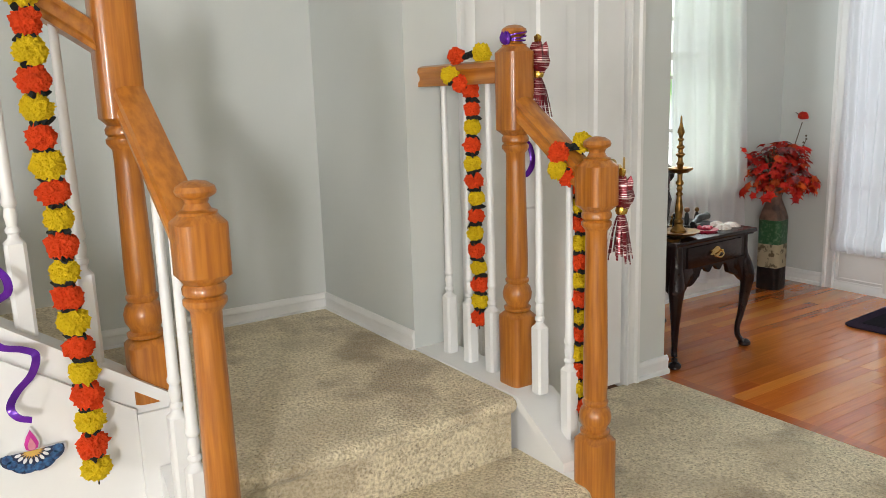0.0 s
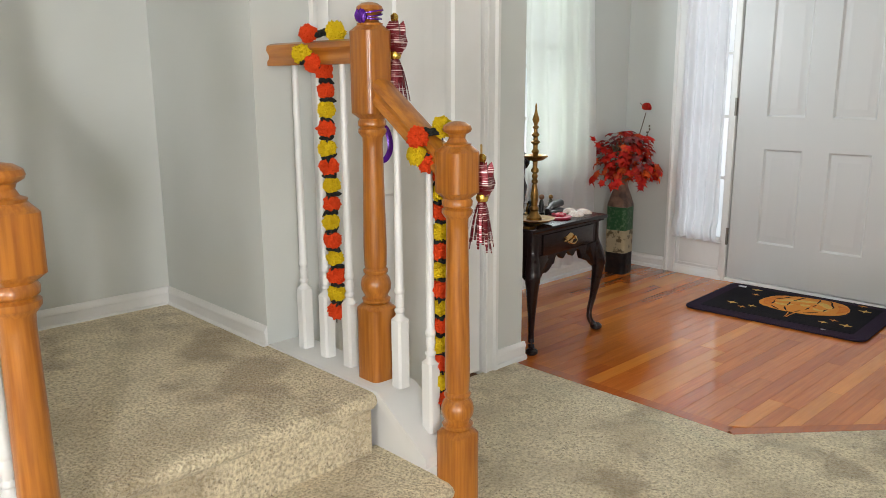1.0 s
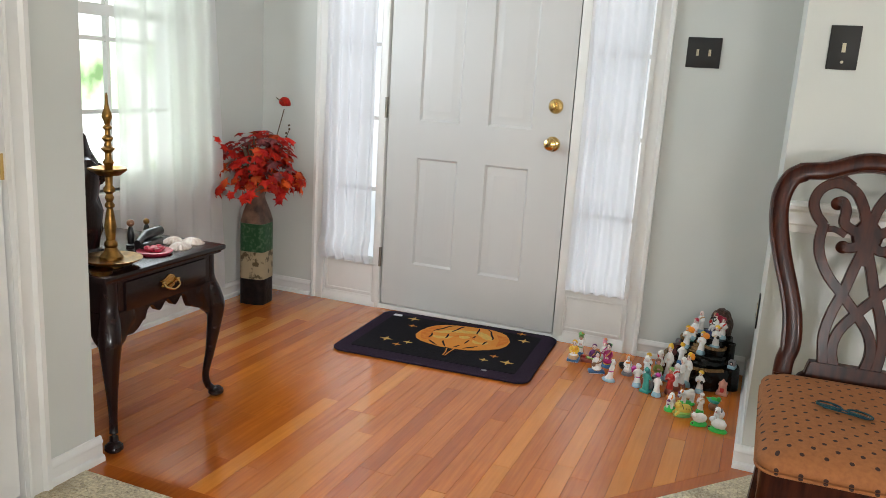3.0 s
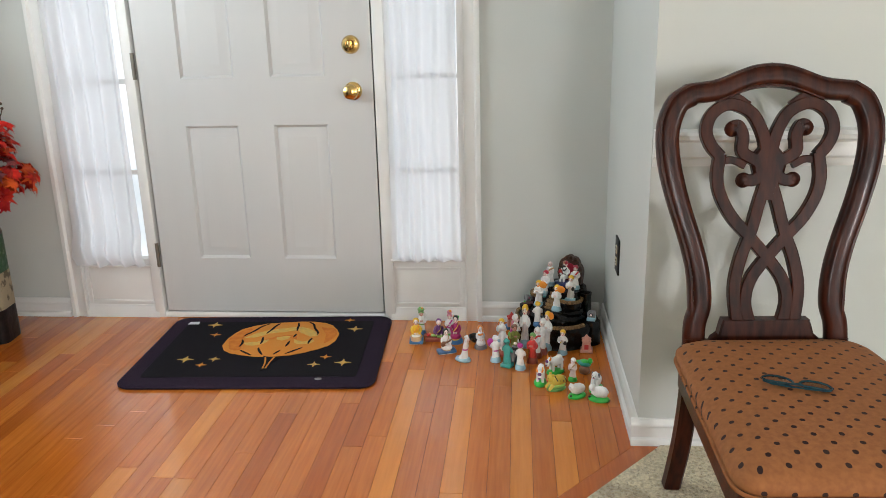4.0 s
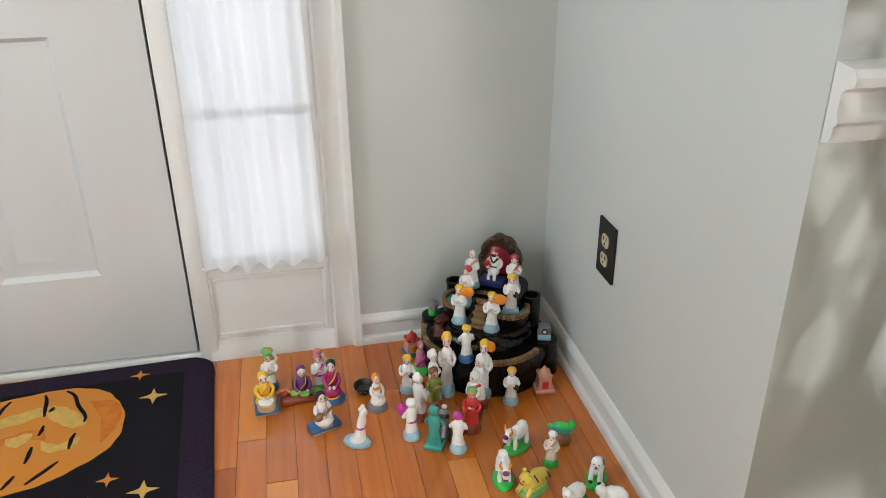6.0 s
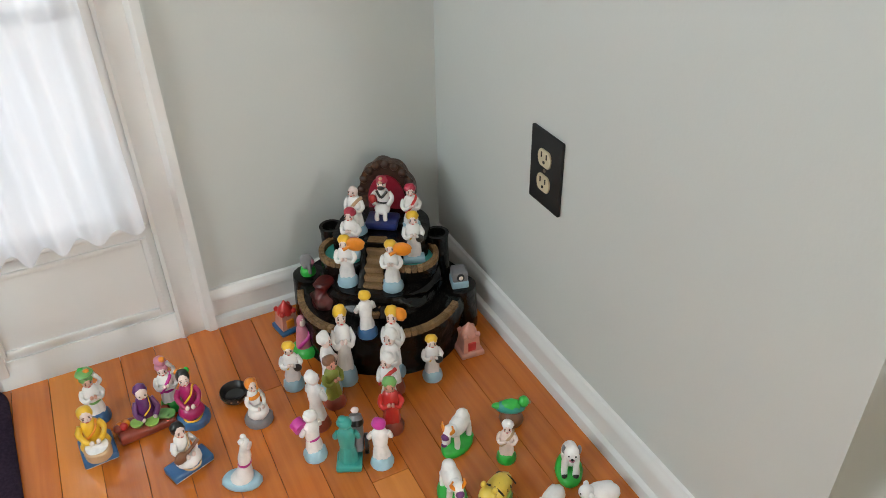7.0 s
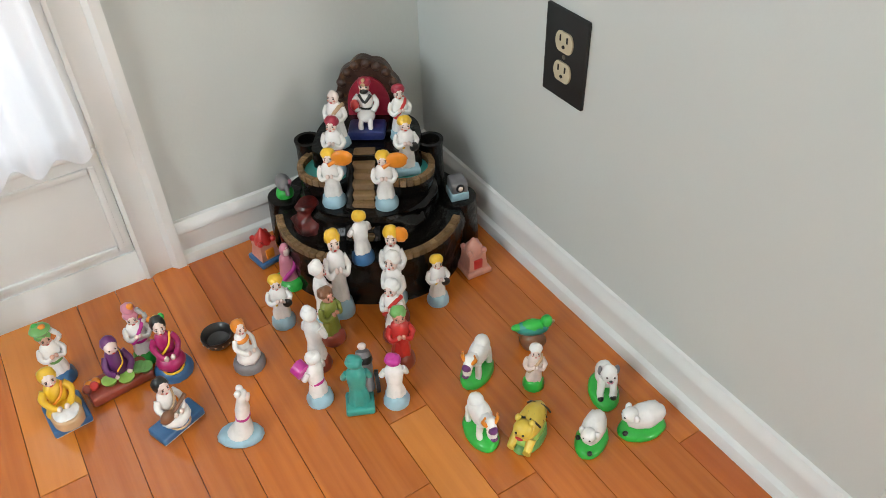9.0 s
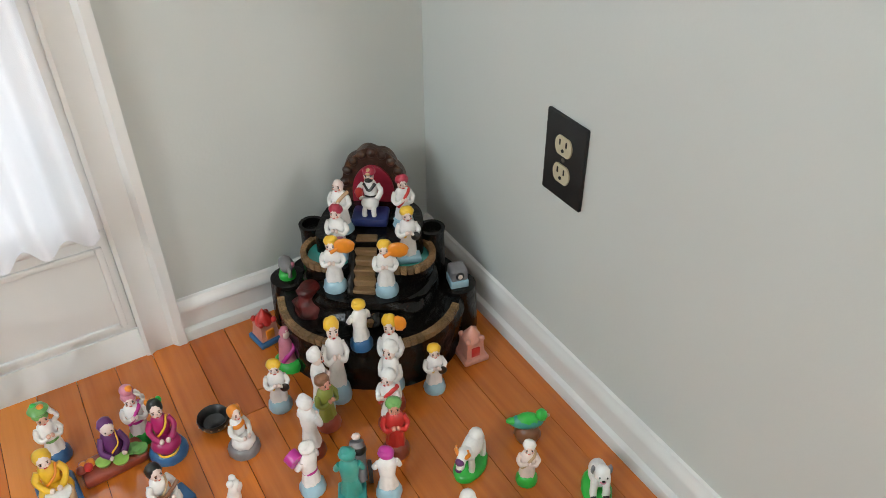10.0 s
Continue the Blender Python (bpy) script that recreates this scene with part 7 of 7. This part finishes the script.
def beast(x, y, yaw, label, coat, base, kind="cow", scale=1.0):
    """A glazed animal on an oval base, facing its own +x."""
    d = Doll()
    d.lathe(base, [(0.001, 0), (0.026, 0), (0.027, 0.004), (0.023, 0.010), (0.001, 0.011)], sx=1.15, sy=0.72, n=20)
    if kind == "cow":
        d.ball(coat, (-0.004, 0, 0.038), (0.024, 0.0125, 0.0155), n=14), d.ball(coat, (-0.012, 0, 0.048), (0.012, 0.010, 0.010))
        for sx in (-0.018, 0.012):
            for s in (-1, 1):
                d.tube(coat, [(sx, s * 0.007, 0.034), (sx, s * 0.008, 0.018), (sx + 0.001, s * 0.008, 0.008)], 0.0042)
        d.tube(coat, [(0.012, 0, 0.042), (0.022, 0, 0.046), (0.029, 0, 0.040)], [0.009] * 5 + [0.0065] * 4)
        d.ball(coat, (0.029, 0, 0.036), (0.0075, 0.0062, 0.011)), d.ball("purple", (0.031, 0, 0.043), (0.0055, 0.0066, 0.005), n=8), d.ball("purple", (0.034, 0, 0.031), (0.0042, 0.0048, 0.003), n=8)
        for s in (-1, 1):
            d.tube("orange", [(0.024, s * 0.005, 0.047), (0.023, s * 0.009, 0.055), (0.025, s * 0.008, 0.064)], [0.0026] * 5 + [0.0014] * 4)
    elif kind == "sheep":
        d.ball(coat, (-0.002, 0, 0.026), (0.025, 0.0145, 0.0175), n=16, lumps=0.14), d.ball(coat, (0.020, 0, 0.036), (0.0105, 0.0095, 0.0105), n=12, lumps=0.12)
        d.ball("black", (0.026, 0.006, 0.010), 0.0035, n=6), d.ball("black", (0.010, -0.015, 0.010), 0.0035, n=6), d.ball("black", (-0.014, -0.014, 0.009), 0.0035, n=6)
        for s in (-1, 1):
            d.ball(coat, (0.017, s * 0.010, 0.038), (0.004, 0.004, 0.006), n=8)
        d.ball("black", (0.0285, 0.004, 0.039), 0.0014, n=6), d.ball("black", (0.0285, -0.004, 0.039), 0.0014, n=6)
    elif kind == "dog":
        d.ball(coat, (-0.006, 0, 0.030), (0.019, 0.0125, 0.017), n=14), d.ball(coat, (0.010, 0, 0.050), (0.0115, 0.0105, 0.0125))
        for s in (-1, 1):
            d.tube(coat, [(0.008, s * 0.007, 0.042), (0.013, s * 0.008, 0.022), (0.015, s * 0.008, 0.010)], 0.0048), d.ball("black", (0.018, s * 0.008, 0.011), 0.0042, n=8)
            d.ball("grey", (0.006, s * 0.0105, 0.052), (0.004, 0.003, 0.008), n=8), d.ball("black", (0.0195, s * 0.004, 0.053), 0.0014, n=6)
        d.ball("black", (0.0215, 0, 0.048), 0.0022, n=6)
        d.ball("rose", (0.0200, 0, 0.0445), (0.003, 0.004, 0.002), n=6)
    elif kind == "tiger":
        d.ball(coat, (-0.004, 0, 0.026), (0.029, 0.0155, 0.018), n=16), d.ball(coat, (0.020, 0, 0.038), (0.0125, 0.0125, 0.0125))
        d.ball("lime", (-0.002, 0, 0.013), (0.029, 0.0165, 0.009))
        for s in (-1, 1):
            d.ball(coat, (0.016, s * 0.0085, 0.050), 0.0042, n=8), d.ball("black", (0.0305, s * 0.0045, 0.041), 0.0016, n=6)
            d.tube(coat, [(0.016, s * 0.010, 0.020), (0.027, s * 0.010, 0.010), (0.031, s * 0.010, 0.009)], 0.005)
            for k in range(4):
                d.tube("black", [(0.008 - 0.010 * k, s * 0.003, 0.0445 - 0.002 * k), (0.006 - 0.010 * k, s * 0.010, 0.039 - 0.002 * k), (0.004 - 0.010 * k, s * 0.0145, 0.031 - 0.002 * k)], 0.0013)
        d.ball("red", (0.0315, 0, 0.033), (0.0022, 0.0055, 0.0018), n=8)
    return d.put(x, y, 0, yaw, label, 1.1 * scale, category="animal figurine", group="plaster animals", wide=1.1 * scale)


beast(4.622, 0.782, 120, "white plaster cow figurine with orange horns", "white", "green")
beast(4.536, 0.835, 172, "white plaster cow figurine with orange horns", "white", "green")
beast(4.497, 0.785, 118, "yellow striped plaster tiger figurine", "tigeryellow", "leaf", "tiger")
beast(4.446, 0.722, 120, "white plaster sheep figurine on green base", "white", "green", "sheep", 0.95)
beast(4.424, 0.655, 75, "white plaster sheep figurine on green base", "white", "green", "sheep")
beast(4.497, 0.657, 150, "white plaster dog figurine on green base", "white", "green", "dog", 0.98)
standing(4.562, 0.728, 0, 0.082, 146, "pale plaster figurine with tan shawl on green base", robe="pale", base="green", hat="white", stole="tan")
d = Doll()
d.lathe("brown", [(0.001, 0), (0.016, 0), (0.020, 0.010), (0.014, 0.022), (0.001, 0.026)], sx=1.1)
d.ball("teal", (-0.002, 0, 0.032), (0.027, 0.0125, 0.011), n=14), d.ball("green", (-0.020, 0, 0.034), (0.015, 0.007, 0.005)), d.ball("green", (0.020, 0, 0.043), 0.0095), d.ball("green", (0.0, 0, 0.036), (0.021, 0.0115, 0.0095))
d.ball("tan", (0.0295, 0, 0.042), (0.004, 0.003, 0.003), n=8)
d.put(4.622, 0.684, 0, 242, "green plaster parrot figurine on brown base", 1.1, category="animal figurine", group="plaster animals")

# ---- hardwood planks of the foyer ----
wood = thing("floor_wood", "glossy honey-coloured oak strip floor", "hardwood floor", kind="structure")
E0, E1 = Vector((3.165, 1.357)), Vector((4.165, 0.497))
ALONG = (E1 - E0).normalized()
NORMAL = Vector((-ALONG.y, ALONG.x))
BORDER, WIDE, GAP = 0.058, 0.0600, 0.0004


def edge_x(y):
    """Where a strip at this y meets the inner side of the border boards."""
    p = E0 + NORMAL * BORDER
    slant = p.x + (y - p.y) * ALONG.x / ALONG.y
    return max(3.165 + BORDER, slant)


def board(corners, name="plank", surface=None):
    bm = bmesh.new()
    top = [Vector((x, y, 0.0)) for x, y in corners]
    mid = sum(top, Vector()) / len(top)
    inner = [p + (mid - p).normalized() * 0.0009 for p in top]
    rings(bm, [[Vector((p.x, p.y, -0.013)) for p in top], [Vector((p.x, p.y, -0.0007)) for p in top], inner])
    me = bpy.data.meshes.new(name)
    bmesh.ops.recalc_face_normals(bm, faces=bm.faces)
    bm.to_mesh(me), bm.free()
    me.materials.append(surface or PLANK)
    ob = new(name, me)
    ob.parent = wood


rnd = random.Random(5)
# strips whose joint shows plainly: number of the strip, its joint, surface of the near and the far piece
KNOWN = {1: (4.380, PLANK_DARK, PLANK), 4: (4.283, PLANK_PALE, PLANK), 5: (4.449, PLANK, PLANK), 6: (4.615, PLANK_PALE, PLANK), 10: (4.505, PLANK, PLANK), 14: (4.684, PLANK_DARK, PLANK)}
strip, y = 0, 0.510
while y < YW:
    y2 = min(y + WIDE, YW + 0.002)
    a, b = edge_x(y + GAP), edge_x(y2 - GAP)
    ends = [min(a, b) - 0.001]
    known = KNOWN.get(strip)
    x = max(a, b) + rnd.uniform(0.15, 0.95)
    while x < XD - 0.15:
        if known is None or abs(x - known[0]) > 0.5:
            ends.append(x)
        x += rnd.uniform(0.35, 1.15)
    if known:
        ends = sorted(ends + [known[0]])
    ends.append(XD + 0.02)
    for k in range(len(ends) - 1):
        x0, x1 = ends[k] + GAP, ends[k + 1] - GAP
        surface = rnd.choice((PLANK, PLANK, PLANK, PLANK, PLANK, PLANK_PALE, PLANK_DARK))
        if known and ends[k + 1] == known[0]:
            surface = known[1]
        elif known and ends[k] == known[0]:
            surface = known[2]
        near = ((a + GAP, y + GAP), (b + GAP, y2 - GAP)) if k == 0 else ((x0, y + GAP), (x0, y2 - GAP))
        board([near[0], (x1, y + GAP), (x1, y2 - GAP), near[1]], surface=surface)
    strip, y = strip + 1, y2
for x0, x1 in ((0.0, 0.62), (0.62, 1.319)):
    p, q = E0 + ALONG * (x0 + GAP), E0 + ALONG * (x1 - GAP)
    i, j = p + NORMAL * (BORDER - GAP), q + NORMAL * (BORDER - GAP)
    board([(p.x, p.y), (q.x, q.y), (j.x, j.y), (i.x, i.y)], "border_plank", PLANK_DARK)
for y0, y1 in ((1.385, 2.0), (2.0, YC - 0.002)):
    board([(3.166, y0 + GAP), (3.166 + BORDER - GAP, y0 + GAP), (3.166 + BORDER - GAP, y1 - GAP), (3.166, y1 - GAP)], "border_plank", PLANK_DARK)
